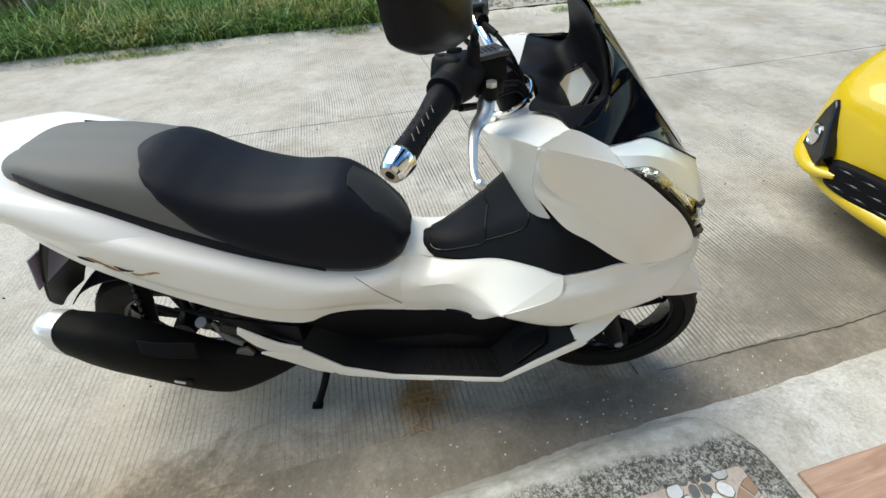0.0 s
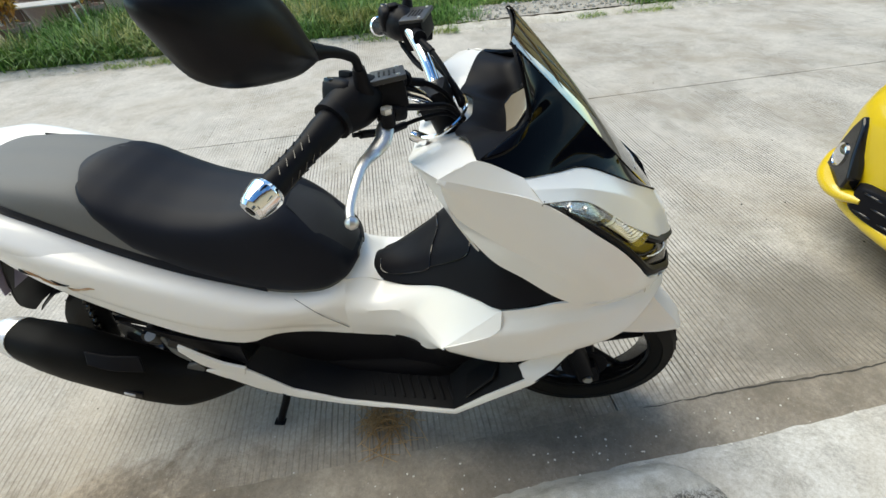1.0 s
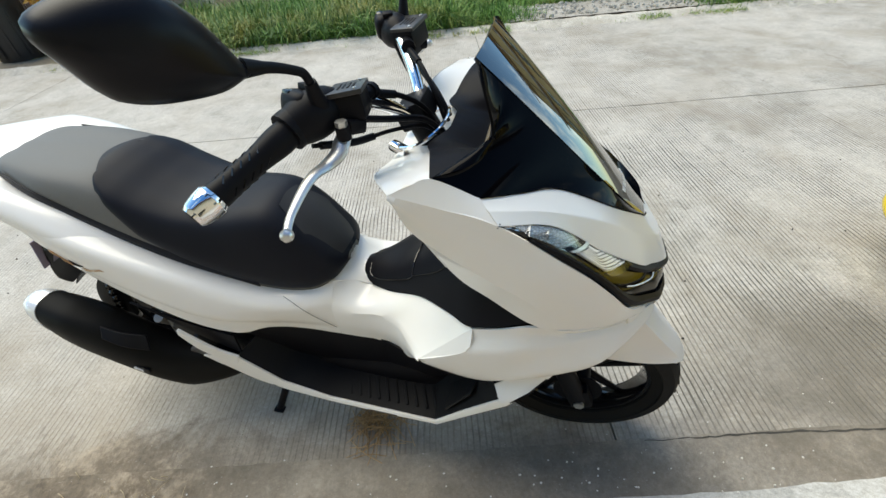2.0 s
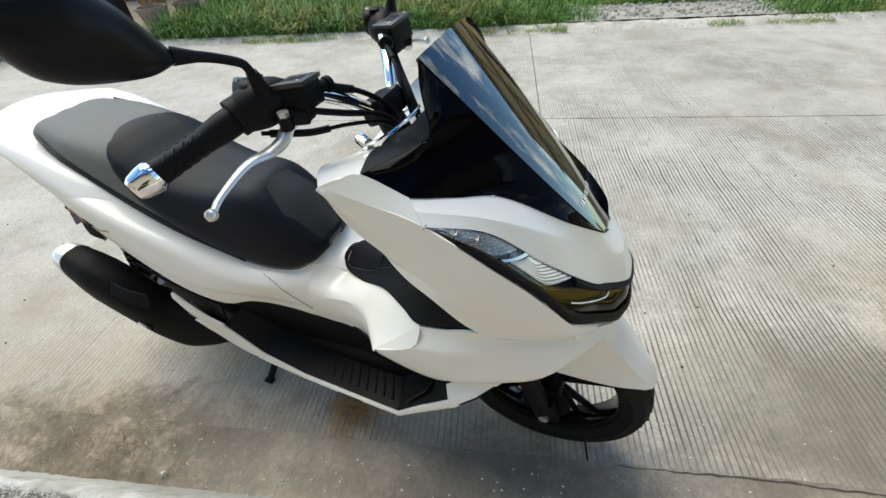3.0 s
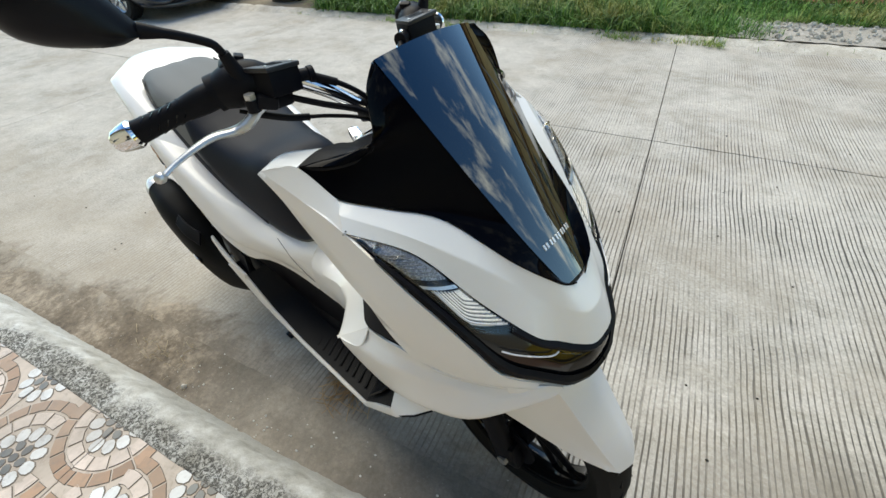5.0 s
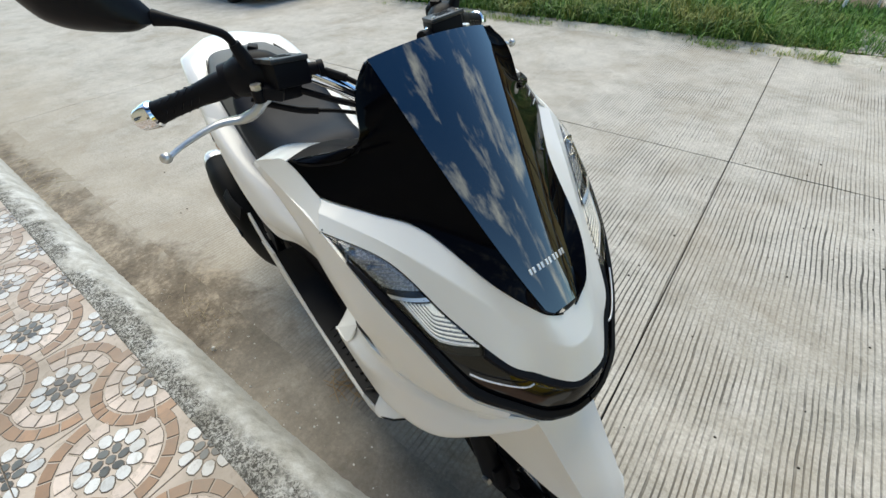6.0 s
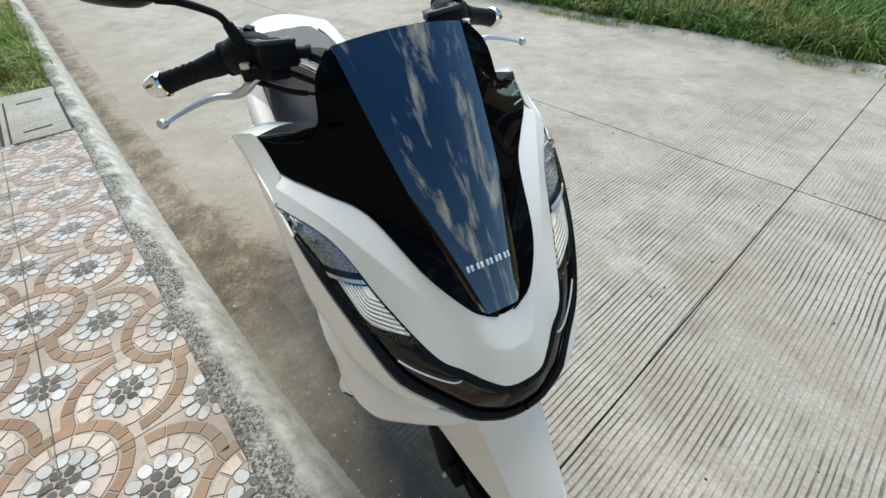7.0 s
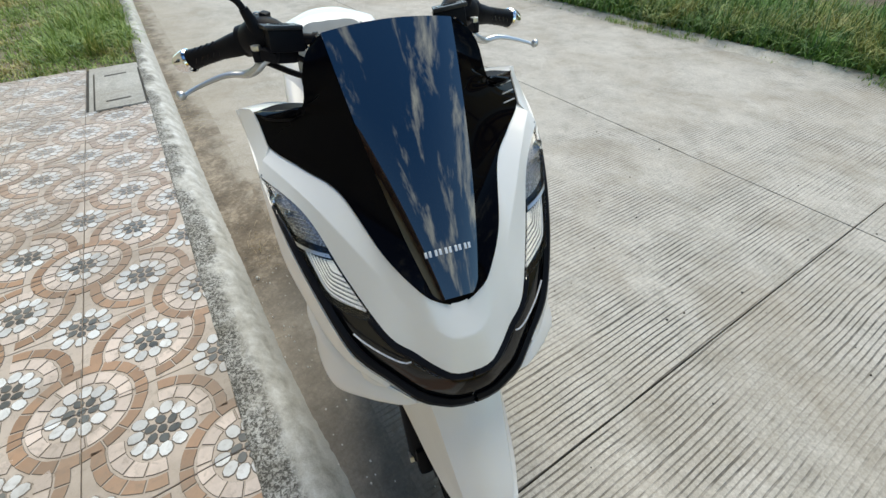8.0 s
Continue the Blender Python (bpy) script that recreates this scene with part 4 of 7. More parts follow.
for s in (-1, 1):
    lamp = part("headlight", sheet(np.array(lamp_patch(0, 1, 0.0, 1.0, -0.009, 40, 9, s)), 0.004, (-0.3, 0, 0.6)), M_GLOSS, scooter, "slanted headlight unit with clear indicator and white lens")
    part("indicator_reflector", sheet(np.array(lamp_patch((0.035, 0.12), (0.355, -0.225), 0.06, 0.60, -0.006, 16, 9, s)), 0.002, MID), M_DIM, lamp, "smoky silver indicator reflector")
    for k in range(7):
        q = 0.215 + 0.019 * k
        part("reflector_rib", tube(side([[lamp_at(q - 0.225 * v, v, -0.002) for v in np.linspace(0.10, 0.50, 4)]], s)[0], 0.0007, 6, 5), M_CAST, lamp)
    for q, v, r in ((0.10, 0.30, 0.009), (0.17, 0.30, 0.007)):
        bulb = part("reflector_bowl", lathe([(r, 0.0), (r * 0.7, -0.004), (r * 0.2, -0.006), (0.0, -0.003)], 16, "X"), M_CHROME, lamp)
        bulb.location = side([[lamp_at(q, v, -0.001)]], s)[0][0]
    part("indicator_lens", sheet(np.array(lamp_patch((0.012, 0.14), (0.368, -0.225), 0.03, 0.64, 0.002, 18, 9, s)), 0.0015, MID), M_CLEAR, lamp, "clear indicator lens").visible_shadow = False
    part("divider", sheet(np.array(lamp_patch((0.368, -0.225), (0.384, -0.225), 0.02, 0.58, 0.003, 3, 7, s)), 0.003, MID), M_ALU, lamp)
    part("main_lens", sheet(np.array(lamp_patch((0.402, -0.225), (0.600, -0.31), 0.07, 0.53, -0.003, 16, 9, s)), 0.003, MID), M_LED, lamp, "white ribbed LED headlight lens")
    for k in range(7):
        f = 0.88 - 0.11 * k
        part("lens_rib", tube(side([[lamp_at(0.395 + (q - 0.395) * f, 0.06 + (v - 0.06) * f, -0.0022) for q, v in ((0.272, 0.54), (0.345, 0.58), (0.425, 0.57), (0.52, 0.30), (0.605, 0.06))]], s)[0], 0.0013 if k else 0.0018, 6, 24), M_LED if k else M_BADGE, lamp)
        if k < 6:
            f -= 0.06
            part("lens_groove", tube(side([[lamp_at(0.395 + (q - 0.395) * f, 0.06 + (v - 0.06) * f, -0.0026) for q, v in ((0.272, 0.54), (0.345, 0.58), (0.425, 0.57), (0.52, 0.30), (0.605, 0.06))]], s)[0], 0.0009, 6, 24), M_DIM, lamp)
    part("lens_cover", sheet(np.array(lamp_patch((0.385, -0.225), (0.63, -0.31), 0.02, 0.62, 0.003, 16, 9, s)), 0.0015, MID), M_CLEAR, lamp, "clear outer headlight cover").visible_shadow = False
    part("upper_trim", sheet(np.array([[lamp_at(q, v, lift) for q in np.linspace(0.60, 1.0, 14)] for v, lift in ((0.0, -0.002), (0.09, 0.003), (0.17, -0.002))]) * np.array((1, s, 1)), 0.004, MID), M_BLACK, lamp)
    part("lower_trim", sheet(np.array([[lamp_at(q, v, lift) for q in np.linspace(0.10, 1.0, 26)] for v, lift in ((0.72, -0.004), (0.82, 0.003), (0.93, 0.003), (0.985, -0.003))]) * np.array((1, s, 1)), 0.004, MID), M_BLACK, lamp, "satin black chin trim")
    part("daylight_strip", tube(side([[lamp_at(q, v, -0.001) for q, v in ((0.565, 0.56), (0.61, 0.49), (0.67, 0.40), (0.73, 0.32), (0.765, 0.27), (0.785, 0.19))]], s)[0], 0.0014, 8, 14), M_BADGE, lamp, "thin white daylight strip")
    part("marker_lens", sheet(np.array(lamp_patch(0.795, 0.89, 0.10, 0.25, -0.006, 6, 4, s)), 0.002, MID), M_CLEAR, lamp).visible_shadow = False

chin_lo = [(0.0215, 0.1675, 0.7155), (0.0622, 0.122, 0.6775), (0.0935, 0.088, 0.6515), (0.1035, 0.0585, 0.637), (0.1125, 0.03, 0.632), (0.115, 0, 0.6315)]
chin_in = [(0.030, 0.158, 0.652), (0.052, 0.134, 0.632), (0.066, 0.09, 0.612), (0.078, 0.045, 0.602), (0.082, 0, 0.599)]
panel("chin_lip", [full(chin_lo), full(chin_in), full([(x - 0.05, w * 0.9, z - 0.012) for x, w, z in chin_in])], M_WHITE, 41, 9, 0.003, label="white lip under the nose", toward=(-0.2, 0, 0.7))

# leg shields
A = (-0.342, 0.256, 0.988)
E1 = [A, (-0.270, 0.2465, 0.963), (-0.197, 0.238, 0.935), (-0.1125, 0.2225, 0.8675), (-0.0355, 0.1975, 0.793), (0.0215, 0.1685, 0.7155), (0.0635, 0.1225, 0.676)]
# rail along the knee pad, and the fold a little outside it
E2 = [(-0.3405, 0.252, 0.978), (-0.336, 0.226, 0.932), (-0.327, 0.198, 0.868), (-0.303, 0.204, 0.836), (-0.261, 0.213, 0.791), (-0.213, 0.222, 0.764), (-0.141, 0.2265, 0.714), (-0.080, 0.212, 0.688), (0.060, 0.124, 0.662)]
E2F = [(-0.343, 0.2545, 0.983), (-0.332, 0.247, 0.940), (-0.312, 0.240, 0.898), (-0.262, 0.242, 0.864), (-0.200, 0.243, 0.822), (-0.140, 0.240, 0.780), (-0.118, 0.234, 0.755), (-0.112, 0.228, 0.738), (-0.066, 0.211, 0.690), (0.0, 0.178, 0.674), (0.062, 0.126, 0.666)]
e1s, e2s = cr(E1, 9), cr(E2F, 9)
EM = [tuple((a + b) / 2 + np.array((0.0, 0.006, 0.0))) for a, b in zip(e1s, e2s)]
e1r, emr, efr, e2r = (cr(r, 48) for r in ([tuple(p) for p in e1s], EM, [tuple(p) for p in e2s], E2))
shield = np.stack([np.vstack([cr([e1r[j], emr[j], efr[j]], 12), [efr[j] + (e2r[j] - efr[j]) * t for t in (0.08, 0.5, 1.0)], [e2r[j] + np.array((0.03, -0.06, 0.006)) * t for t in (0.1, 1.0)]]) for j in range(48)], 1)
for s in (-1, 1):
    part("leg_shield", sheet(shield * np.array((1, s, 1)), 0.004, MID), M_WHITE, scooter, "white front side panel", 20)
both("cowl_shoulder", [[A, (-0.270, 0.2465, 0.963), (-0.197, 0.238, 0.935)], [(-0.318, 0.244, 0.995), (-0.287, 0.228, 0.999), (-0.225, 0.216, 0.964)]], M_WHITE, nu=14, nv=4, thick=0.003)
both("cowl_shelf", [[A, (-0.318, 0.244, 0.9955), (-0.287, 0.228, 0.9985)], [(-0.382, 0.200, 0.976), (-0.330, 0.190, 0.987), (-0.272, 0.172, 0.995)], [(-0.403, 0.140, 0.950), (-0.350, 0.125, 0.964), (-0.290, 0.115, 0.976)], [(-0.410, 0.060, 0.922), (-0.360, 0.050, 0.936), (-0.300, 0.05, 0.95)], [(-0.410, 0.0, 0.916), (-0.360, 0.0, 0.93), (-0.300, 0.0, 0.945)]], M_WHITE, nu=14, nv=16, thick=0.003, label="white inner leg shield top", toward=(-0.3, 0, 0.7))
both("inner_leg_shield", [[A, (-0.382, 0.200, 0.976), (-0.403, 0.140, 0.950), (-0.410, 0.060, 0.922), (-0.410, 0.0, 0.916)], [(-0.337, 0.228, 0.935), (-0.365, 0.170, 0.912), (-0.380, 0.110, 0.882), (-0.386, 0.05, 0.86), (-0.386, 0.0, 0.855)], [(-0.328, 0.199, 0.868), (-0.340, 0.150, 0.842), (-0.350, 0.09, 0.81), (-0.352, 0.04, 0.79), (-0.352, 0.0, 0.785)], [(-0.290, 0.195, 0.80), (-0.30, 0.15, 0.77), (-0.31, 0.09, 0.74), (-0.31, 0.04, 0.72), (-0.31, 0.0, 0.71)]], M_WHITE, nu=20, nv=14, thick=0.003, label="white inner leg shield", toward=(0, 0, 0.8))

# lower side panels
B0 = [(-0.245, 0.2165, 0.664), (-0.190, 0.224, 0.684), (-0.140, 0.228, 0.706), (-0.070, 0.2135, 0.692), (0.010, 0.1755, 0.679), (0.066, 0.127, 0.670), (0.088, 0.094, 0.652)]
B1 = [(-0.257, 0.2405, 0.621), (-0.215, 0.242, 0.628), (-0.150, 0.240, 0.642), (-0.060, 0.217, 0.660), (0.020, 0.176, 0.656), (0.070, 0.124, 0.652), (0.089, 0.092, 0.647)]
B2 = [(-0.363, 0.2265, 0.549), (-0.346, 0.229, 0.538), (-0.232, 0.232, 0.512), (-0.125, 0.239, 0.564), (-0.020, 0.218, 0.599), (0.036, 0.172, 0.621), (0.080, 0.115, 0.636), (0.090, 0.088, 0.642)]
B3 = [(-0.355, 0.195, 0.540), (-0.325, 0.190, 0.515), (-0.225, 0.190, 0.494), (-0.120, 0.190, 0.535), (-0.020, 0.165, 0.575), (0.025, 0.128, 0.603), (0.060, 0.085, 0.620), (0.080, 0.070, 0.634)]
B01 = [((a[0] + b[0]) / 2, (a[1] + b[1]) / 2 - 0.007, (a[2] + b[2]) / 2) for a, b in zip(B0, B1)]
both("lower_fairing", [B0, B01, B1, B2, B3], M_WHITE, nu=34, nv=18, thick=0.004, label="white lower side fairing")


# centre tunnel: a flat bright flank that flares out to the fairing, a darker lower flank, and a black pad on top
P_EDGE = [(-0.603, 0.086, 0.602), (-0.560, 0.060, 0.584), (-0.522, 0.055, 0.569), (-0.460, 0.088, 0.590), (-0.374, 0.128, 0.632), (-0.300, 0.180, 0.656), (-0.245, 0.2165, 0.665)]
FOLD = [(-0.603, 0.1235, 0.558), (-0.545, 0.126, 0.553), (-0.487, 0.130, 0.552), (-0.436, 0.147, 0.550), (-0.397, 0.187, 0.545), (-0.363, 0.2265, 0.549)]
ARCH = [(-0.600, 0.131, 0.455), (-0.550, 0.129, 0.450), (-0.510, 0.129, 0.449), (-0.450, 0.142, 0.450), (-0.412, 0.172, 0.462), (-0.364, 0.224, 0.545)]
pe, fo, ar = cr(P_EDGE, 36), cr(FOLD, 36), cr(ARCH, 36)
flank = np.zeros((17, 36, 3))
for j in range(36):
    mid = (fo[j] + ar[j]) / 2 + np.array((0, 0.006, 0))
    folded = np.vstack([pe[j] + (fo[j] - pe[j]) * np.linspace(0, 1, 9)[:, None], cr([fo[j], mid, ar[j]], 9)[1:]])
    softer = np.vstack([cr([pe[j], fo[j], mid, ar[j]], 17)])
    f = min(1.0, j / 17)
    f = f * f * (3 - 2 * f)
    flank[:, j] = softer * (1 - f) + folded * f
for s in (-1, 1):
    part("tunnel_flank", sheet(flank * np.array((1, s, 1)), 0.004, (-0.5, 0, 0.4)), M_WHITE, scooter, "white flared tunnel side", 26)
both("tunnel_wedge", [[(-0.245, 0.2165, 0.6645), (-0.304, 0.2215, 0.607), (-0.363, 0.2265, 0.549)], [(-0.245, 0.2165, 0.6645), (-0.257, 0.2405, 0.6215), (-0.363, 0.2265, 0.549)]], M_WHITE, nu=11, nv=4, thick=0.003, toward=(-0.5, 0, 0.4))
SAD = [[(-0.680, 0.105, 0.592), (-0.68, 0.05, 0.605), (-0.68, 0, 0.61)], [(-0.603, 0.086, 0.602), (-0.60, 0.04, 0.608), (-0.60, 0, 0.610)], [(-0.560, 0.060, 0.584), (-0.555, 0.025, 0.592), (-0.555, 0, 0.596)], [(-0.522, 0.055, 0.569), (-0.52, 0.028, 0.590), (-0.52, 0, 0.596)]]
panel("tunnel_saddle", [full(r) for r in SAD], M_WHITE, 25, 12, 0.004, toward=(-0.6, 0, 0.4))
PADT = [[(-0.548, 0, 0.598), (-0.548, 0.020, 0.594), (-0.544, 0.036, 0.587)],
        [(-0.512, 0, 0.612), (-0.514, 0.034, 0.603), (-0.520, 0.058, 0.577)],
        [(-0.430, 0, 0.650), (-0.440, 0.058, 0.640), (-0.458, 0.090, 0.598)],
        [(-0.345, 0, 0.728), (-0.355, 0.085, 0.708), (-0.373, 0.131, 0.638)],
        [(-0.290, 0, 0.790), (-0.290, 0.12, 0.750), (-0.299, 0.183, 0.661)],
        [(-0.250, 0, 0.82), (-0.245, 0.145, 0.775), (-0.244, 0.2175, 0.670)],
        [(-0.200, 0, 0.85), (-0.190, 0.150, 0.800), (-0.142, 0.2255, 0.713)]]
panel("tunnel_pad", [full(list(reversed(r))) for r in PADT], M_BLACK, 41, 37, 0.006, label="black textured tunnel pad with fuel lid", toward=(-0.4, 0, 0.3), bevel=0.002)
pad_grid = loft([list(reversed(r)) for r in PADT], 21, 37)


def on_pad(u, v, s, lift=0.0015):
    """A point on the pad: u from its outer edge (0) to the middle (1), v from its rear end (0) to the front."""
    i, j = v * 36, u * 20
    i0, j0 = min(35, int(i)), min(19, int(j))
    g = pad_grid
    p = (g[i0, j0] * (1 - (i - i0)) + g[i0 + 1, j0] * (i - i0)) * (1 - (j - j0)) + (g[i0, j0 + 1] * (1 - (i - i0)) + g[i0 + 1, j0 + 1] * (i - i0)) * (j - j0)
    return (p[0] - lift * 0.5, s * (p[1] + lift * 0.5), p[2] + lift)


for s in (-1, 1):
    part("pad_groove", tube([on_pad(u, v, s) for u, v in ((0.75, 0.05), (0.3, 0.06), (0.2, 0.14), (0.22, 0.34), (0.26, 0.40))], 0.0015, 6, 30), M_GLOSS, scooter)
    part("pad_groove", tube([on_pad(u, v, s) for u, v in ((0.26, 0.40), (0.55, 0.42), (0.98, 0.43))], 0.0019, 6, 20), M_GLOSS, scooter)
    part("pad_groove", tube([on_pad(u, v, s) for u, v in ((0.27, 0.40), (0.33, 0.60), (0.42, 0.67), (0.60, 0.68))], 0.0012, 6, 24), M_GLOSS, scooter)

# rear body
U = [(-0.600, 0.085, 0.604), (-0.660, 0.108, 0.586), (-0.771, 0.127, 0.604), (-0.963, 0.147, 0.690), (-1.207, 0.146, 0.810), (-1.330, 0.128, 0.850), (-1.42, 0.100, 0.872)]
SH = [(-0.600, 0.122, 0.560), (-0.700, 0.158, 0.568), (-0.800, 0.182, 0.600), (-0.970, 0.203, 0.692), (-1.150, 0.206, 0.768), (-1.320, 0.186, 0.828), (-1.440, 0.145, 0.868)]
MB = [(-0.600, 0.132, 0.505), (-0.720, 0.162, 0.525), (-0.850, 0.213, 0.568), (-1.000, 0.221, 0.632), (-1.200, 0.205, 0.725), (-1.340, 0.165, 0.785), (-1.480, 0.105, 0.838)]
LB = [(-0.600, 0.130, 0.455), (-0.700, 0.141, 0.472), (-0.774, 0.161, 0.487), (-0.847, 0.199, 0.498), (-0.996, 0.210, 0.562), (-1.271, 0.172, 0.684), (-1.500, 0.075, 0.770)]
LI = [(x, w - 0.045, z + 0.004) for x, w, z in LB]
MBL = [((a[0] + b[0]) / 2, (a[1] + b[1]) / 2 - 0.006 * math.sin(math.pi * min(1, k / 5)), (a[2] + b[2]) / 2) for k, (a, b) in enumerate(zip(MB, LB))]
both("rear_side_cover", [U, SH, MB, MBL, LB, LI], M_WHITE, nu=44, nv=30, thick=0.004, label="white rear side cover", toward=(-1.0, 0, 0.65))
for s in (-1, 1):
    part("cover_seam", tube(side([[(-0.703, 0.147, 0.600), (-0.655, 0.1475, 0.545), (-0.605, 0.1345, 0.485)]], s)[0], 0.0007, 6, 14), M_BLACK, scooter)
RO = [(-1.060, 0.198, 0.722), (-1.190, 0.2015, 0.790), (-1.320, 0.190, 0.848), (-1.415, 0.175, 0.875), (-1.445, 0.160, 0.880), (-1.540, 0.078, 0.891), (-1.567, 0.045, 0.893), (-1.575, 0, 0.894)]
RI = [(-1.060, 0.150, 0.738), (-1.190, 0.144, 0.812), (-1.270, 0.131, 0.840), (-1.330, 0.114, 0.860), (-1.362, 0.092, 0.868), (-1.392, 0.052, 0.873), (-1.402, 0.025, 0.875), (-1.405, 0, 0.875)]
RM = [((a[0] + b[0]) / 2, (a[1] + b[1]) / 2, (a[2] + b[2]) / 2 + 0.014 * min(1, max(0, (-1.08 - a[0]) / 0.2))) for a, b in zip(RO, RI)]
RL = [(-1.060, 0.198, 0.712), (-1.200, 0.205, 0.765), (-1.325, 0.188, 0.812), (-1.415, 0.165, 0.835), (-1.440, 0.150, 0.838), (-1.525, 0.070, 0.842), (-1.550, 0.04, 0.843), (-1.556, 0, 0.843)]
panel("grab_rail", [full(RI), full(RM), full(RO), full(RL)], M_WHITE, 61, 16, 0.006, label="white grab rail round the rear seat", toward=(-1.2, 0, 0.7))
TL = [(-1.30, 0.165, 0.775), (-1.42, 0.13, 0.800), (-1.50, 0.085, 0.800), (-1.54, 0.045, 0.80), (-1.55, 0, 0.80)]
panel("tail_cowl", [full(RL[2:]), full(TL), full([(x + 0.1, w * 0.6, z - 0.05) for x, w, z in TL])], M_WHITE, 41, 10, 0.004, toward=(-1.2, 0, 0.8))
part("tail_lamp", box((0.03, 0.16, 0.04), pose(-1.535, 0, 0.825, 0, -20, 0), 0.01), M_GLOSS, scooter)

# seat
SEATU = [(-0.600, 0.086, 0.607), (-0.660, 0.109, 0.589), (-0.771, 0.128, 0.607), (-0.963, 0.146, 0.693), (-1.190, 0.142, 0.808), (-1.270, 0.130, 0.838), (-1.330, 0.112, 0.857)]


def seat_grid(x_from, x_to, n, lift, width):
    rows = []
    crown = np.array([(-0.580, 0.632), (-0.607, 0.677), (-0.656, 0.734), (-0.710, 0.776), (-0.760, 0.784), (-0.840, 0.778), (-0.930, 0.791), (-1.000, 0.818), (-1.060, 0.851), (-1.120, 0.873), (-1.250, 0.888), (-1.330, 0.893), (-1.375, 0.890), (-1.403, 0.878)])[::-1]
    crown = cr(np.c_[crown, np.zeros(len(crown))], 160)
    edge = cr(SEATU, 80)[::-1]
    for x in np.linspace(x_from, x_to, n):
        zc = np.interp(x, crown[:, 0], crown[:, 1])
        we = np.interp(x, edge[:, 0], edge[:, 1]) * width
        ze = np.interp(x, edge[:, 0], edge[:, 2])
        if x > -0.600:
            we = 0.085 * math.sqrt(max(0.02, (x + 0.574) / -0.026)) if x < -0.574 else 0.01
            ze = 0.604 + 0.02 * (x + 0.6) / 0.026
        if x < -1.33:
            we = 0.112 * math.sqrt(max(0.01, 1 - ((-1.33 - x) / 0.0735) ** 2))
            ze = 0.857 + 0.016 * (-1.33 - x) / 0.07
        d = zc - ze
        half = [(x, we, ze), (x, we * 1.01, ze + 0.22 * d), (x, we * 0.97, ze + 0.5 * d), (x, we * 0.84, ze + 0.82 * d), (x, we * 0.6, ze + 0.955 * d), (x, we * 0.3, zc - 0.002), (x, 0, zc)]
        rows.append(full([(a, b + lift * (b > 0), c + lift) for a, b, c in half]))
    return rows


seat = panel("seat", seat_grid(-0.576, -1.4025, 60, 0.0, 1.0), M_VINYL2, 41, 90, 0.006, label="black vinyl two-level seat", toward=(-1.0, 0, 0.6))


def rider_cushion():
    """The darker front cushion: it lies on the seat and ends in a round edge before the pillion's place."""
    base = loft(seat_grid(-0.5765, -1.15, 60, 0.0, 1.0), 81, 120)
    xs = [-1.135, -1.128, -1.115, -1.09, -1.06, -1.0, -0.9, -0.80]
    vm = [0.02, 0.14, 0.27, 0.47, 0.64, 0.83, 0.93, 0.975]
    g = np.zeros((110, 61, 3))
    for i, x in enumerate(np.linspace(-0.578, -1.134, 110)):
        k = int(np.argmin(np.abs(base[:, 40, 0] - x)))
        lim = np.interp(x, xs, vm)
        for j in range(61):
            t = (j - 30) / 30 * lim
            f = 40 + 40 * t
            j0 = min(79, int(f))
            p = base[k, j0] * (1 - (f - j0)) + base[k, j0 + 1] * (f - j0)
            edge = min(1.0, (1 - abs((j - 30) / 30)) * 9, (x + 1.136) * 40)
            n = np.array((0.0, math.copysign(max(0.0, abs(t) - 0.45), t) * 1.6, 1.0 - max(0.0, abs(t) - 0.45)))
            g[i, j] = p + n / np.linalg.norm(n) * (0.0015 + 0.0085 * math.sqrt(max(0.0, edge)))
    return sheet(g, 0.004, (-0.9, 0, 0.6))


part("rider_cushion", rider_cushion(), M_VINYL, seat, "smooth black rider cushion with a rounded rear edge")
part("seat_front_pad", sheet(loft([full([(x + 0.013, w, z + 0.013) for x, w, z in r]) for r in (
    [(-0.714, 0.040, 0.771), (-0.717, 0.0, 0.777)], [(-0.664, 0.064, 0.720), (-0.660, 0, 0.737)], [(-0.622, 0.070, 0.662), (-0.612, 0, 0.682)], [(-0.602, 0.052, 0.632), (-0.590, 0, 0.645)])], 13, 14), 0.004, (-0.9, 0, 0.6)), M_VINYL3, seat)

BAND = SEATU[2:]
both("seat_side_band", [[(x, w + 0.0035, z - 0.002) for x, w, z in BAND], [(x, w + 0.0045, z + 0.013) for x, w, z in BAND], [(x, w + 0.0015, z + 0.026) for x, w, z in BAND]], M_VINYL, nu=40, nv=7, thick=0.003, parent=seat, label="black stitched side band", toward=(-1.0, 0, 0.75))

# footboards
LOW = [(-0.955, 0.232, 0.418), (-0.856, 0.230, 0.338), (-0.760, 0.227, 0.296), (-0.640, 0.228, 0.276), (-0.480, 0.232, 0.268), (-0.347, 0.232, 0.259), (-0.266, 0.2445, 0.359), (-0.174, 0.252, 0.457), (-0.128, 0.238, 0.496), (-0.086, 0.210, 0.535)]
LOWT = [(-0.955, 0.231, 0.424), (-0.858, 0.226, 0.428), (-0.765, 0.222, 0.330), (-0.640, 0.224, 0.292), (-0.480, 0.226, 0.281), (-0.352, 0.229, 0.273), (-0.277, 0.240, 0.373), (-0.189, 0.2505, 0.474), (-0.203, 0.223, 0.488), (-0.10, 0.203, 0.558)]


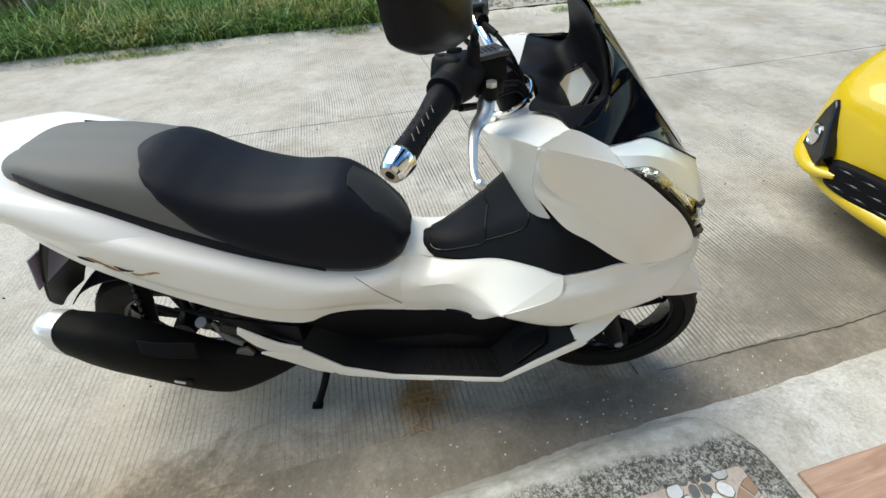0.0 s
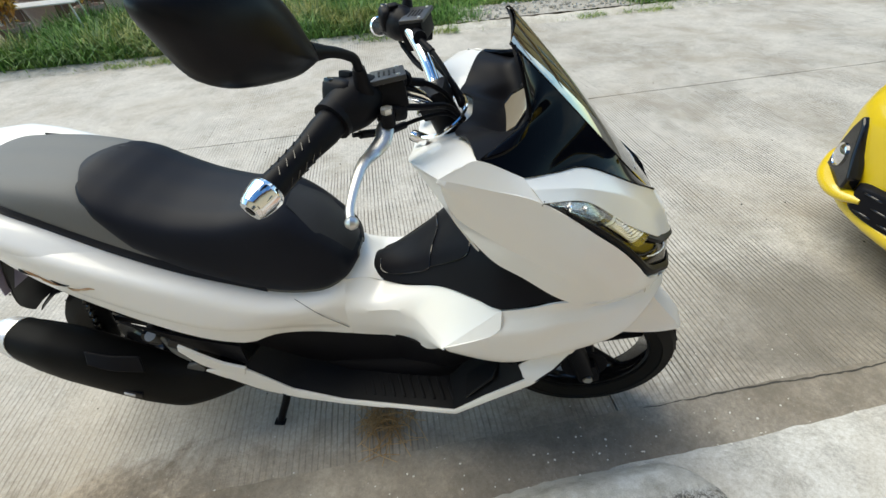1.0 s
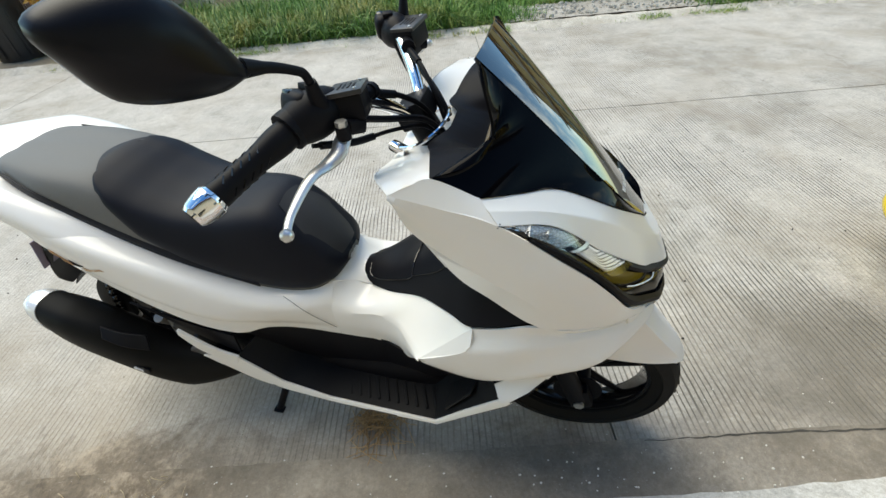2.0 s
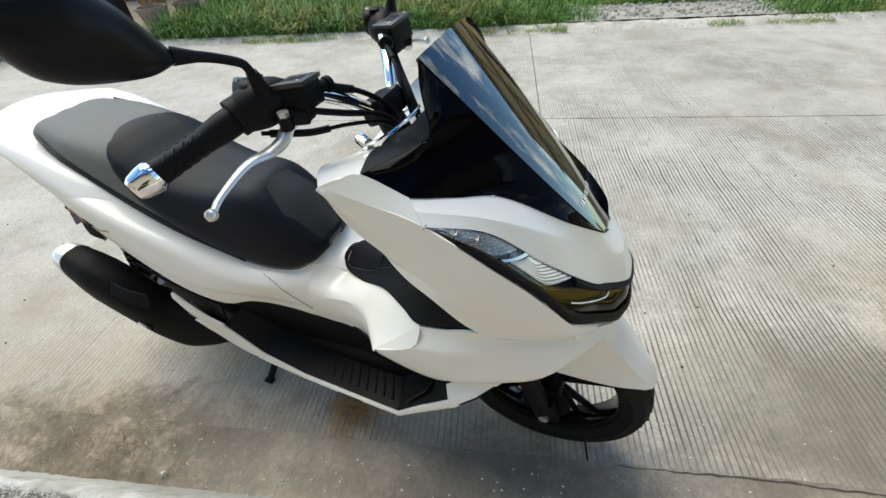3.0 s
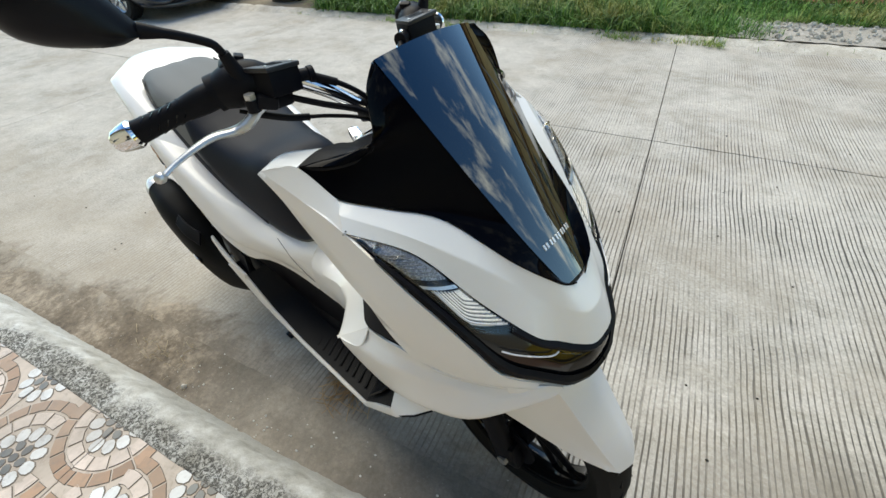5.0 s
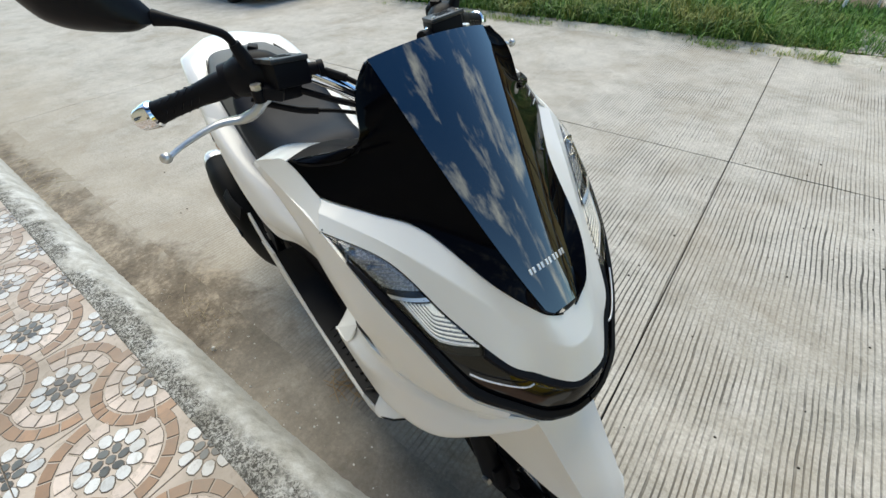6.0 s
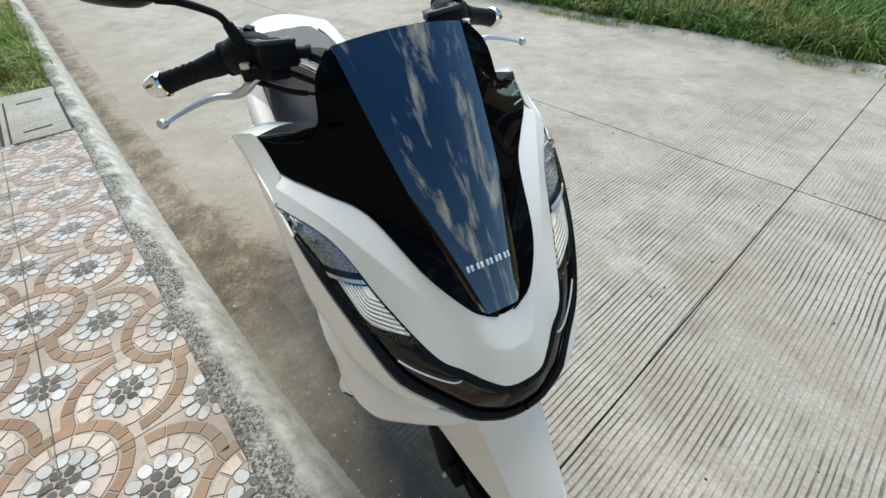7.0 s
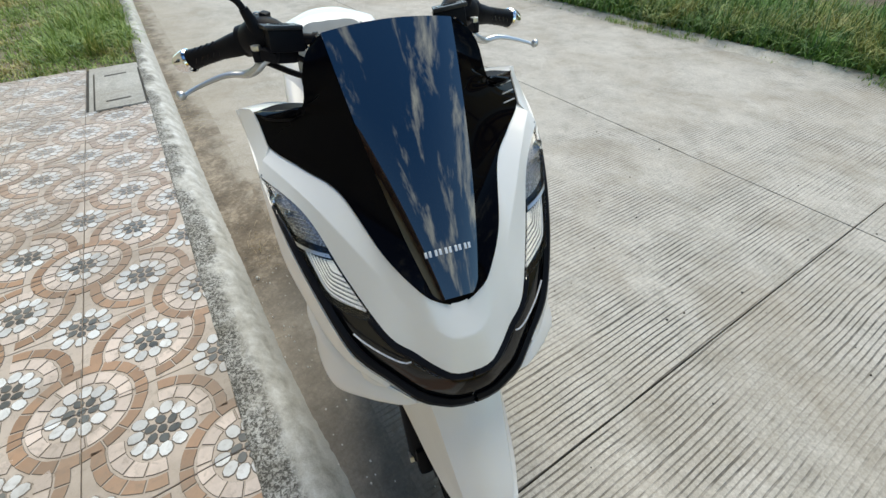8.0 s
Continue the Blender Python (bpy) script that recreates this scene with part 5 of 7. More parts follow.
def seg_rows(a, b, n):
    """Two rails cut into straight stretches, so that their corners stay sharp."""
    out = []
    for r in (a, b):
        pts = []
        for p, q in zip(r, r[1:]):
            pts += [tuple(np.array(p) + (np.array(q) - np.array(p)) * t) for t in np.linspace(0, 1, n, endpoint=False)]
        out.append(pts + [r[-1]])
    return np.array(out)


for s in (-1, 1):
    g = seg_rows(side([LOW], s)[0], side([LOWT], s)[0], 5)
    part("skirt", sheet(np.array([g[0], (g[0] + g[1]) / 2 + np.array((0, s * 0.002, 0)), g[1]]), 0.006, (-0.5, 0, 0.5)), M_WHITE, scooter, "white edge strip below the footboard", bevel=0.0015)
    g2b = seg_rows(side([LOW], s)[0], side([[(x + 0.01, w - 0.05, z - 0.006) for x, w, z in LOW]], s)[0], 3)
    part("skirt_underside", sheet(g2b, 0.004, (-0.5, 0, 0.5)), M_BLACK, scooter)
    part("skirt_fin", sheet(loft(side([[(-0.850, 0.229, 0.432), (-0.905, 0.233, 0.462), (-0.978, 0.233, 0.525)], [(-0.862, 0.230, 0.405), (-0.945, 0.233, 0.440), (-0.985, 0.234, 0.505)]], s), 12, 5), 0.008, (-0.9, 0, 0.5)), M_WHITE, scooter, bevel=0.002)
    mo = [(x, w - 0.004, z + 0.0) for x, w, z in LOWT[1:8]]
    mi = [(-0.835, 0.165, 0.440), (-0.755, 0.135, 0.338), (-0.640, 0.125, 0.294), (-0.480, 0.122, 0.283), (-0.372, 0.128, 0.284), (-0.298, 0.135, 0.385), (-0.236, 0.150, 0.488)]
    g3b = seg_rows(side([mo], s)[0], side([mi], s)[0], 4)
    board = part("footboard", sheet(g3b, 0.008, (-0.5, 0, 0.0)), M_MAT, scooter, "black rubber footboard with ribbed mat")
    wi = [(-0.847, 0.194, 0.500), (-0.774, 0.156, 0.489), (-0.660, 0.130, 0.468), (-0.510, 0.126, 0.456), (-0.413, 0.164, 0.462), (-0.362, 0.205, 0.545), (-0.214, 0.170, 0.500)]
    g4 = seg_rows(side([mi], s)[0], side([wi], s)[0], 4)
    part("footwell_wall", sheet(g4, 0.004, (-0.5, 0, 0.4)), M_BLACK, scooter)
    part("inner_corner", sheet(loft(side([[(-0.245, 0.150, 0.490), (-0.300, 0.14, 0.54), (-0.362, 0.205, 0.547)], [(-0.215, 0.230, 0.493), (-0.25, 0.222, 0.505), (-0.31, 0.222, 0.527)]], s), 8, 4), 0.003, (-0.3, 0, 0.7)), M_BLACK, scooter)
    for k in range(11):
        part("mat_rib", box((0.007, 0.07, 0.005), pose(-0.625 + 0.026 * k, s * 0.172, 0.2885 - 0.0085 * k / 10, 0, 0, s * -22), 0.0015, 1), M_MAT, board)
    for k in range(5):
        part("toe_rib", box((0.05, 0.008, 0.004), pose(-0.2885, s * (0.155 + 0.016 * k), 0.381, 0, -54.5, 0), 0.0012, 1), M_MAT, board)
    part("toe_pad", prism([(-0.06, -0.038), (0.05, -0.035), (0.075, 0.0), (0.045, 0.036), (-0.06, 0.034)], 0.006, pose(-0.283, s * 0.188, 0.384, 0, -54.5, 0)), M_MAT, board, bevel=0.002)

# underside, engine, stand
part("belly", stations([(-0.95, 0, 0.33, 0.11, 0.09), (-0.75, 0, 0.27, 0.14, 0.075), (-0.4, 0, 0.29, 0.14, 0.085), (-0.24, 0, 0.42, 0.12, 0.10)], 16, power=4), M_BLACK, scooter)
part("inner_frame", stations([(-1.30, 0, 0.62, 0.10, 0.06), (-1.05, 0, 0.56, 0.14, 0.09), (-0.80, 0, 0.48, 0.13, 0.10), (-0.60, 0, 0.42, 0.11, 0.12), (-0.40, 0, 0.44, 0.10, 0.12), (-0.22, 0, 0.58, 0.10, 0.14), (-0.12, 0, 0.66, 0.10, 0.12)], 16, power=3), M_BLACK, scooter)
part("engine", merge(stations([(-1.32, 0.10, 0.29, 0.05, 0.10), (-1.15, 0.09, 0.31, 0.06, 0.11), (-0.92, 0.05, 0.33, 0.10, 0.10), (-0.82, 0.0, 0.33, 0.11, 0.08)], 18, power=3),
     box((0.16, 0.22, 0.12), pose(-0.98, -0.02, 0.36, 0, 12, 0), 0.02), box((0.14, 0.10, 0.10), pose(-0.90, -0.12, 0.37, 0, 20, 0), 0.02),
     tube([(-1.08, -0.11, 0.44), (-1.0, -0.13, 0.46), (-0.93, -0.14, 0.43)], 0.018, 10), tube([(-1.14, -0.08, 0.50), (-1.02, -0.10, 0.47)], 0.022, 10)), M_ENGINE, scooter, "grimy dark engine under the seat")
part("airbox", merge(box((0.34, 0.15, 0.13), pose(-1.10, 0.0, 0.46, 0, 18, 0), 0.03), box((0.20, 0.10, 0.16), pose(-1.02, -0.07, 0.42, 0, 10, 0), 0.02)), M_BLACK, scooter, "black plastic airbox")
for k in range(6):
    part("cooling_fin", lathe([(0.03, 0), (0.055, 0), (0.055, 0.004), (0.03, 0.004), (0.03, 0)], 20, "X"), M_ENGINE, scooter).location = (-0.90 + 0.012 * k, -0.12, 0.36)
part("swing_bracket", merge(box((0.10, 0.03, 0.035), pose(-1.02, -0.17, 0.44, 0, 35, 8), 0.008), box((0.03, 0.035, 0.08), pose(-0.985, -0.18, 0.405, 0, -25, 0), 0.008)), M_ENGINE, scooter, "grey cast bracket")
for s in (-1, 1):
    shock = part("shock_absorber", tube([(-1.215, s * 0.125, 0.640), (-1.300, s * 0.125, 0.395)], 0.018, 14, 3), M_BLACK, scooter, "black coil shock absorber")
    coil = [(-1.215 - 0.085 * t + 0.0, s * 0.125 + 0.027 * math.cos(2 * math.pi * 9 * t), 0.640 - 0.245 * t + 0.027 * math.sin(2 * math.pi * 9 * t) * 0.35) for t in np.linspace(0.08, 0.88, 120)]
    part("coil", tube(coil, 0.0045, 6, 240), M_GLOSS, shock)
    part("shock_foot", box((0.03, 0.035, 0.04), pose(-1.302, s * 0.125, 0.39), 0.008), M_ALU, shock)
    part("stand_leg", tube([(-0.845, s * 0.09, 0.27), (-0.885, s * 0.125, 0.12), (-0.925, s * 0.165, 0.018)], 0.012, 10), M_BLACK, scooter)
    part("stand_foot", box((0.035, 0.024, 0.010), pose(-0.930, s * 0.168, 0.007 + s * 0.0053 * -1 * 0), 0.004), M_BLACK, scooter)
for s in (-1, 1):
    part("rear_under_panel", sheet(loft(side([[(-1.125, 0.198, 0.560), (-0.985, 0.204, 0.520), (-0.850, 0.206, 0.492)], [(-1.075, 0.190, 0.515), (-0.960, 0.205, 0.470), (-0.850, 0.214, 0.432)]], s), 12, 5), 0.005, (-0.9, 0, 0.5)), M_BLACK, scooter)
part("peg_pivot", merge(tube([(-1.112, -0.155, 0.440), (-1.108, -0.176, 0.478)], 0.014, 14, 3), tube([(-1.09, -0.165, 0.462), (-1.06, -0.18, 0.425), (-1.02, -0.19, 0.405)], [0.008, 0.011, 0.010], 10, 12)), M_CAST, scooter, "bare grey cast foot peg pivot")
part("peg_tab", prism([(-0.018, -0.040), (0.016, -0.034), (0.024, 0.030), (0.002, 0.050), (-0.020, 0.020)], 0.010, pose(-1.040, -0.188, 0.352, 90, 0, 0) @ pose(0, 0, 0, 0, 0, -32)), M_CAST, scooter, bevel=0.002)
part("hugger", sheet(np.array([[((0.285 + 0.0 * w) * math.cos(q) - 1.313, w, 0.262 + (0.285 - 2.0 * w * w) * math.sin(q)) for w in np.linspace(-0.075, 0.075, 9)] for q in np.linspace(radians(60), radians(140), 14)]), 0.003, (-1.313, 0, 0.26)), M_BLACK, scooter)
holder = part("plate_holder", sheet(loft([[(-1.40, -0.085, 0.735), (-1.42, 0, 0.745), (-1.40, 0.085, 0.735)], [(-1.48, -0.092, 0.62), (-1.51, 0, 0.62), (-1.48, 0.092, 0.62)], [(-1.575, -0.080, 0.47), (-1.60, 0, 0.47), (-1.575, 0.080, 0.47)], [(-1.605, -0.050, 0.405), (-1.62, 0, 0.40), (-1.605, 0.050, 0.405)]], 12, 14), 0.006, (-1.2, 0, 0.5)), M_BLACK, scooter, "black rear mudguard with plate holder")
part("number_plate", box((0.004, 0.17, 0.115), pose(-1.512, -0.02, 0.585, 0, 24, 0), 0.001), M_PLATE, holder, "thin number plate with lavender back")

# exhaust
muffler = part("exhaust", stations([(-1.411, -0.208, 0.490, 0.048, 0.056), (-1.365, -0.210, 0.468, 0.056, 0.068), (-1.313, -0.212, 0.446, 0.060, 0.078), (-1.235, -0.212, 0.405, 0.060, 0.086), (-1.157, -0.207, 0.346, 0.057, 0.092), (-1.09, -0.195, 0.300, 0.052, 0.085), (-1.00, -0.175, 0.295, 0.042, 0.062), (-0.90, -0.145, 0.310, 0.030, 0.042)], 26, 40, 2.6), M_EXHAUST, scooter, "matt black exhaust with heat guard")
part("end_cap", stations([(-1.465, -0.206, 0.512, 0.016, 0.018), (-1.458, -0.207, 0.509, 0.032, 0.037), (-1.435, -0.208, 0.500, 0.045, 0.052), (-1.405, -0.208, 0.488, 0.0505, 0.0585)], 24, 9, 2.6), M_BADGE, muffler, "pale silver exhaust end cap")
part("outlet", tube([(-1.470, -0.207, 0.506), (-1.456, -0.207, 0.502)], 0.012, 14, 3), M_BLACK, muffler)
part("heat_guard", sheet(loft([[(-1.230, -0.238, 0.496), (-1.17, -0.240, 0.484), (-1.105, -0.232, 0.472)], [(-1.215, -0.262, 0.476), (-1.16, -0.264, 0.456), (-1.098, -0.252, 0.434)]], 14, 5), 0.006, (-1.261, -0.2, 0.42)), M_BLACK, muffler, "satin black heat guard wedge", bevel=0.002)
part("slot_recess", box((0.050, 0.006, 0.026), pose(-1.172, -0.2645, 0.352, 0, 24, 0), 0.002), M_BLACK, muffler)
part("slot_insert", box((0.026, 0.005, 0.010), pose(-1.178, -0.2675, 0.351, 0, 24, 0), 0.001), M_BADGE, muffler, "bright slot insert")

# windscreen and instrument cowl
EDGE = [(-0.2385, 0.106, 1.1065), (-0.2315, 0.126, 1.0895), (-0.2240, 0.137, 1.0670), (-0.2140, 0.1455, 1.0294), (-0.2205, 0.1625, 1.0085), (-0.2465, 0.2020, 1.0015), (-0.2905, 0.2290, 0.9982)]
RIDGE = [(-0.246, 0.098, 1.110), (-0.197, 0.093, 1.064), (-0.155, 0.084, 1.018), (-0.108, 0.074, 0.968), (-0.064, 0.064, 0.922), (-0.022, 0.054, 0.878), (0.012, 0.044, 0.842), (0.0395, 0.031, 0.8105)]


def smooth_rail(points, degree=3, n=60):
    """A plain polynomial through the run of a rail, so that the screen reflects without ripples."""
    p = np.array(points)
    s = np.r_[0, np.cumsum(np.linalg.norm(np.diff(p, axis=0), axis=1))]
    t = np.linspace(0, s[-1], n)
    return np.stack([np.polyval(np.polyfit(s, p[:, k], degree), t) for k in range(3)], 1)


r_rail = smooth_rail(RIDGE)
run = np.gradient(r_rail, axis=0)
rise = np.stack([-run[:, 2], np.zeros(60), run[:, 0]], 1)
rise /= np.linalg.norm(rise, axis=1, keepdims=True)
sag = r_rail[:, 1] ** 2 / (2 * np.linspace(0.34, 0.12, 60))
scr = np.zeros((60, 41, 3))
for j, u in enumerate(np.linspace(-1, 1, 41)):
    scr[:, j] = np.stack([r_rail[:, 0], r_rail[:, 1] * u, r_rail[:, 2]], 1) + rise * (sag * (1 - u * u))[:, None]
screen = part("windscreen", sheet(scr, 0.003, (-0.5, 0, 0.7)), M_SCREEN, scooter, "dark tinted glossy windscreen")


def wing_grid():
    """The wing that folds back from the screen's ridge: up to its free edge behind, down to the white cowl (left half)."""
    back, rim = cr(EDGE, 24), cr([EDGE[-1]] + [(x + 0.001, w, z + 0.003) for x, w, z in K1[:-1]], 46)
    edge = np.vstack([back[:-1], rim])
    side_way = (scr[:, 40] - scr[:, 39]) / np.linalg.norm(scr[:, 40] - scr[:, 39], axis=1, keepdims=True)
    k = np.r_[np.linspace(0, 17, 23, endpoint=False), np.linspace(17, 59, 46)]
    at = lambda g: np.stack([np.interp(k, range(60), g[:, c]) for c in range(3)], 1)
    ridge, way = at(r_rail) - at(rise) * 0.0015, at(side_way)
    chord = edge - ridge
    size = np.linalg.norm(chord, axis=1, keepdims=True)
    out = []
    for v in np.linspace(0, 1, 14):
        h1, h2 = v ** 3 - 2 * v * v + v, v ** 3 - v * v
        out.append(ridge + chord * (3 * v * v - 2 * v ** 3) + (way * size * 0.12 + chord * 0.88) * h1 + chord * h2)
    return np.array(out)


for s in (-1, 1):
    part("screen_wing", sheet(wing_grid() * np.array((1, s, 1)), 0.003, (-0.5, 0, 0.7)), M_WING, scooter, "gloss black wing beside the windscreen", 60)
# plain bars stand for the maker's lettering near the foot of the screen
row = int(np.argmin(np.abs(scr[:, 20, 2] - 0.868)))
for k in range(10):
    y = -0.0315 + 0.015 * (k // 2) + 0.0062 * (k % 2)
    u = float(np.interp(y, scr[row, :, 1], range(41)))
    j = min(39, int(u))
    p = scr[row, j] * (1 - u + j) + scr[row, j + 1] * (u - j)
    a, b = Vector(scr[row, j + 1] - scr[row, j]).normalized(), Vector(scr[row - 3, j] - scr[row + 3, j]).normalized()
    n_ = a.cross(b).normalized()
    n_ = n_ if n_.x > 0 else -n_
    rot = Matrix((n_, a, n_.cross(a))).transposed().to_4x4()
    part("badge_bar", box((0.0012, 0.0040, 0.0088), Matrix.Translation(Vector(p) + n_ * 0.0006) @ rot, 0.0003, 1), M_BADGE, screen, "silver-white badge stroke" if k == 0 else "")

dish = [full(r) for r in (
    [(-0.2905, 0.2275, 0.9975), (-0.247, 0.200, 0.9995), (-0.2225, 0.160, 1.006), (-0.218, 0.143, 1.029), (-0.229, 0.132, 1.066), (-0.244, 0.098, 1.101), (-0.244, 0.05, 1.109), (-0.243, 0, 1.111)],
    [(-0.300, 0.185, 1.001), (-0.262, 0.150, 0.999), (-0.232, 0.125, 0.992), (-0.215, 0.11, 1.00), (-0.205, 0.09, 1.01), (-0.195, 0.04, 1.012), (-0.19, 0, 1.012)],
    [(-0.312, 0.140, 0.990), (-0.280, 0.120, 0.985), (-0.250, 0.100, 0.975), (-0.232, 0.08, 0.955), (-0.218, 0.06, 0.95), (-0.21, 0.03, 0.948), (-0.208, 0, 0.948)],
    [(-0.322, 0.110, 0.974), (-0.330, 0.088, 0.970), (-0.324, 0.070, 0.972), (-0.314, 0.055, 0.974), (-0.304, 0.035, 0.976), (-0.302, 0.015, 0.978), (-0.302, 0, 0.978)])]
panel("instrument_cowl", dish, M_BLACK, 61, 26, 0.004, label="black instrument cowl behind the screen", toward=(0, 0, 0.7))
HEX = [(-0.054, -0.028), (-0.069, 0.004), (-0.043, 0.039), (0.043, 0.039), (0.069, 0.004), (0.054, -0.028)]
DIAL = pose(-0.229, 0, 0.960, 0, 42, 0) @ pose(0, 0, 0, 90, 0, -90)
meter = part("meter", prism([(a * 1.18, b * 1.22) for a, b in HEX], 0.030, DIAL @ pose(0, 0, -0.026)), M_BLACK, scooter, "six-cornered instrument cluster with black rim", bevel=0.004)
part("meter_glass", prism([(a * 0.93, b * 0.90) for a, b in HEX], 0.003, DIAL @ pose(0, 0, 0.0035)), M_DIAL, meter, "dull tan reflecting meter glass", bevel=0.0015)
for a, b in zip(HEX, HEX[1:] + HEX[:1]):
    part("rim_edge", tube([tuple(DIAL @ Vector((p[0] * 1.03, p[1] * 1.03, 0.0045))) for p in (a, b)], 0.0026, 8, 3), M_GLOSS, meter)
for a in (-1, 1):
    for b in (-0.022, 0.026):
        part("meter_bolt", lathe([(0, 0), (0.006, 0), (0.006, 0.006), (0.003, 0.008), (0, 0.008)], 10, "Z"), M_BLACK, meter).matrix_basis = DIAL @ pose(a * 0.079, b, -0.006)
part("dash_ring", tube(full([(-0.396, 0.050, 0.940), (-0.358, 0.066, 0.955), (-0.325, 0.048, 0.974), (-0.314, 0.0, 0.980)]), 0.0035, 8, 50), M_CHROME, scooter, "thin chrome trim ring")
for s in (-1, 1):
    part("ring_end", box((0.035, 0.02, 0.016), pose(-0.397, s * 0.045, 0.938, 0, 15, s * 20), 0.005), M_CHROME, scooter)

# handlebar
DECAL = [(-1.245, 0.735), (-1.075, 0.690)]
MIRROR_OUTLINE = [(0.012, -0.002), (0.045, -0.012), (0.100, -0.008), (0.130, 0.002), (0.144, 0.014), (0.158, 0.040), (0.168, 0.062), (0.162, 0.076), (0.125, 0.088), (0.085, 0.086), (0.050, 0.058), (0.020, 0.014)]
part("stem", tube([(-0.32, 0, 0.88), (-0.366, 0, 0.98)], [0.03, 0.026], 16, 4), M_BLACK, scooter)
part("bar_clamp", box((0.055, 0.075, 0.045), pose(-0.370, 0, 0.990, 0, -20, 0), 0.010), M_BLACK, scooter)
for s in (-1, 1):
    sd = lambda pts: side([pts], s)[0]
    part("handlebar", tube(sd([(-0.368, 0.0, 0.992), (-0.372, 0.035, 0.996), (-0.396, 0.085, 1.036), (-0.436, 0.150, 1.071), (-0.474, 0.215, 1.061), (-0.530, 0.331, 1.027)]), 0.0115, 14, 40), M_CHROME, scooter, "chrome handlebar tube")
    g0, g1 = np.array((-0.476, 0.220, 1.059)), np.array((-0.531, 0.332, 1.0265))
    d = (g1 - g0) / np.linalg.norm(g1 - g0)
    grip = part("grip", tube(sd([tuple(g0), tuple(g0 + d * 0.01), tuple(g0 + d * 0.012), tuple(g1 - d * 0.006), tuple(g1)]), [0.020, 0.0205, 0.0165, 0.0165, 0.0185], 20, 30), M_BLACK, scooter, "black ribbed rubber grip")
    marks = []
    for k in range(7):
        for q in np.linspace(0, 2 * math.pi, 6, endpoint=False):
            c = g0 + d * (0.026 + 0.014 * k)
            a = np.array((math.cos(q) * 0.9, 0, math.sin(q)))
            a -= d * (a @ d)
            a /= np.linalg.norm(a)
            p = c + a * 0.0166
            t = np.cross(d, a) * 0.004 + d * 0.004
            marks.append(tube(sd([tuple(p - t), tuple(p + t)]), 0.0009, 5, 2))
    part("grip_ribs", merge(*marks), M_GLOSS, grip)
    e0 = g1 + d * 0.0005
    cap = part("bar_end", tube(sd([tuple(e0), tuple(e0 + d * 0.004), tuple(e0 + d * 0.02), tuple(e0 + d * 0.034), tuple(e0 + d * 0.036)]), [0.0185, 0.0215, 0.0212, 0.0205, 0.0195, 0.0183, 0.0170, 0.0135], 36, 40), M_CHROME, scooter, "tapered chrome bar end")
    part("cap_hole", tube(sd([tuple(e0 + d * 0.0335), tuple(e0 + d * 0.0368)]), 0.0065, 14, 2), M_BLACK, cap)
    h0 = np.array((-0.452, 0.188, 1.068))
    rot = pose(0, 0, 0, s * 16, 0, s * 26)
    sw = part("switch_box", merge(tube(sd([(-0.432, 0.150, 1.072), (-0.452, 0.186, 1.068), (-0.475, 0.217, 1.060)]), [0.017, 0.026, 0.031, 0.033, 0.033, 0.030, 0.026], 22, 18), box((0.050, 0.040, 0.046), pose(-0.470, s * 0.190, 1.077) @ rot, 0.016, 3), tube(sd([(-0.473, 0.213, 1.0615), (-0.479, 0.226, 1.058)]), 0.027, 18, 3)), M_BLACK, scooter, "black handlebar switch box")
    part("switch_button", box((0.016, 0.012, 0.012), pose(-0.482, s * 0.190, 1.096) @ rot, 0.004), M_GLOSS, sw)
    part("switch_button", box((0.020, 0.014, 0.010), pose(-0.462, s * 0.176, 1.100) @ rot, 0.003), M_BLACK, sw)
    rr = pose(0, 0, 0, s * 8, -6, s * -14)
    res = part("brake_reservoir", merge(box((0.046, 0.060, 0.036), pose(-0.414, s * 0.154, 1.068) @ rr, 0.004), box((0.034, 0.046, 0.03), pose(-0.420, s * 0.160, 1.044) @ rr, 0.008), tube(sd([(-0.412, 0.124, 1.066), (-0.404, 0.100, 1.064)]), 0.010, 14, 3), tube(sd([(-0.404, 0.104, 1.064), (-0.402, 0.096, 1.064)]), 0.013, 10, 2)), M_BLACK, scooter, "black brake fluid reservoir")
    part("reservoir_cap", box((0.050, 0.064, 0.007), pose(-0.414, s * 0.154, 1.089) @ rr, 0.002), M_CAP, res, "grey-black reservoir cap")
    for k in range(4):
        part("cap_lettering", box((0.0028, 0.030 - 0.006 * (k % 2), 0.0006), pose(-0.414, s * 0.154, 1.089) @ rr @ pose((k - 1.5) * 0.007, 0, 0.0038)), M_BLACK, res)
    for dy in (-0.024, 0.024):
        part("cap_screw", lathe([(0, 0), (0.003, 0), (0.003, 0.0015), (0, 0.002)], 10, "Z"), M_BOLT, res).matrix_basis = pose(-0.414, s * 0.154, 1.089) @ rr @ pose(0.015, dy, 0.0035)
    lever = part("brake_lever", tube(sd([(-0.410, 0.180, 1.044), (-0.416, 0.198, 1.037), (-0.419, 0.215, 1.024), (-0.430, 0.234, 1.016), (-0.437, 0.262, 1.017), (-0.440, 0.290, 1.012), (-0.441, 0.330, 1.000), (-0.436, 0.353, 0.992)]), [0.009, 0.0135, 0.012, 0.0092, 0.0076, 0.0066, 0.0058, 0.0054], 14, 48, flat=0.6), M_ALU, scooter, "polished silver brake lever with ball end")
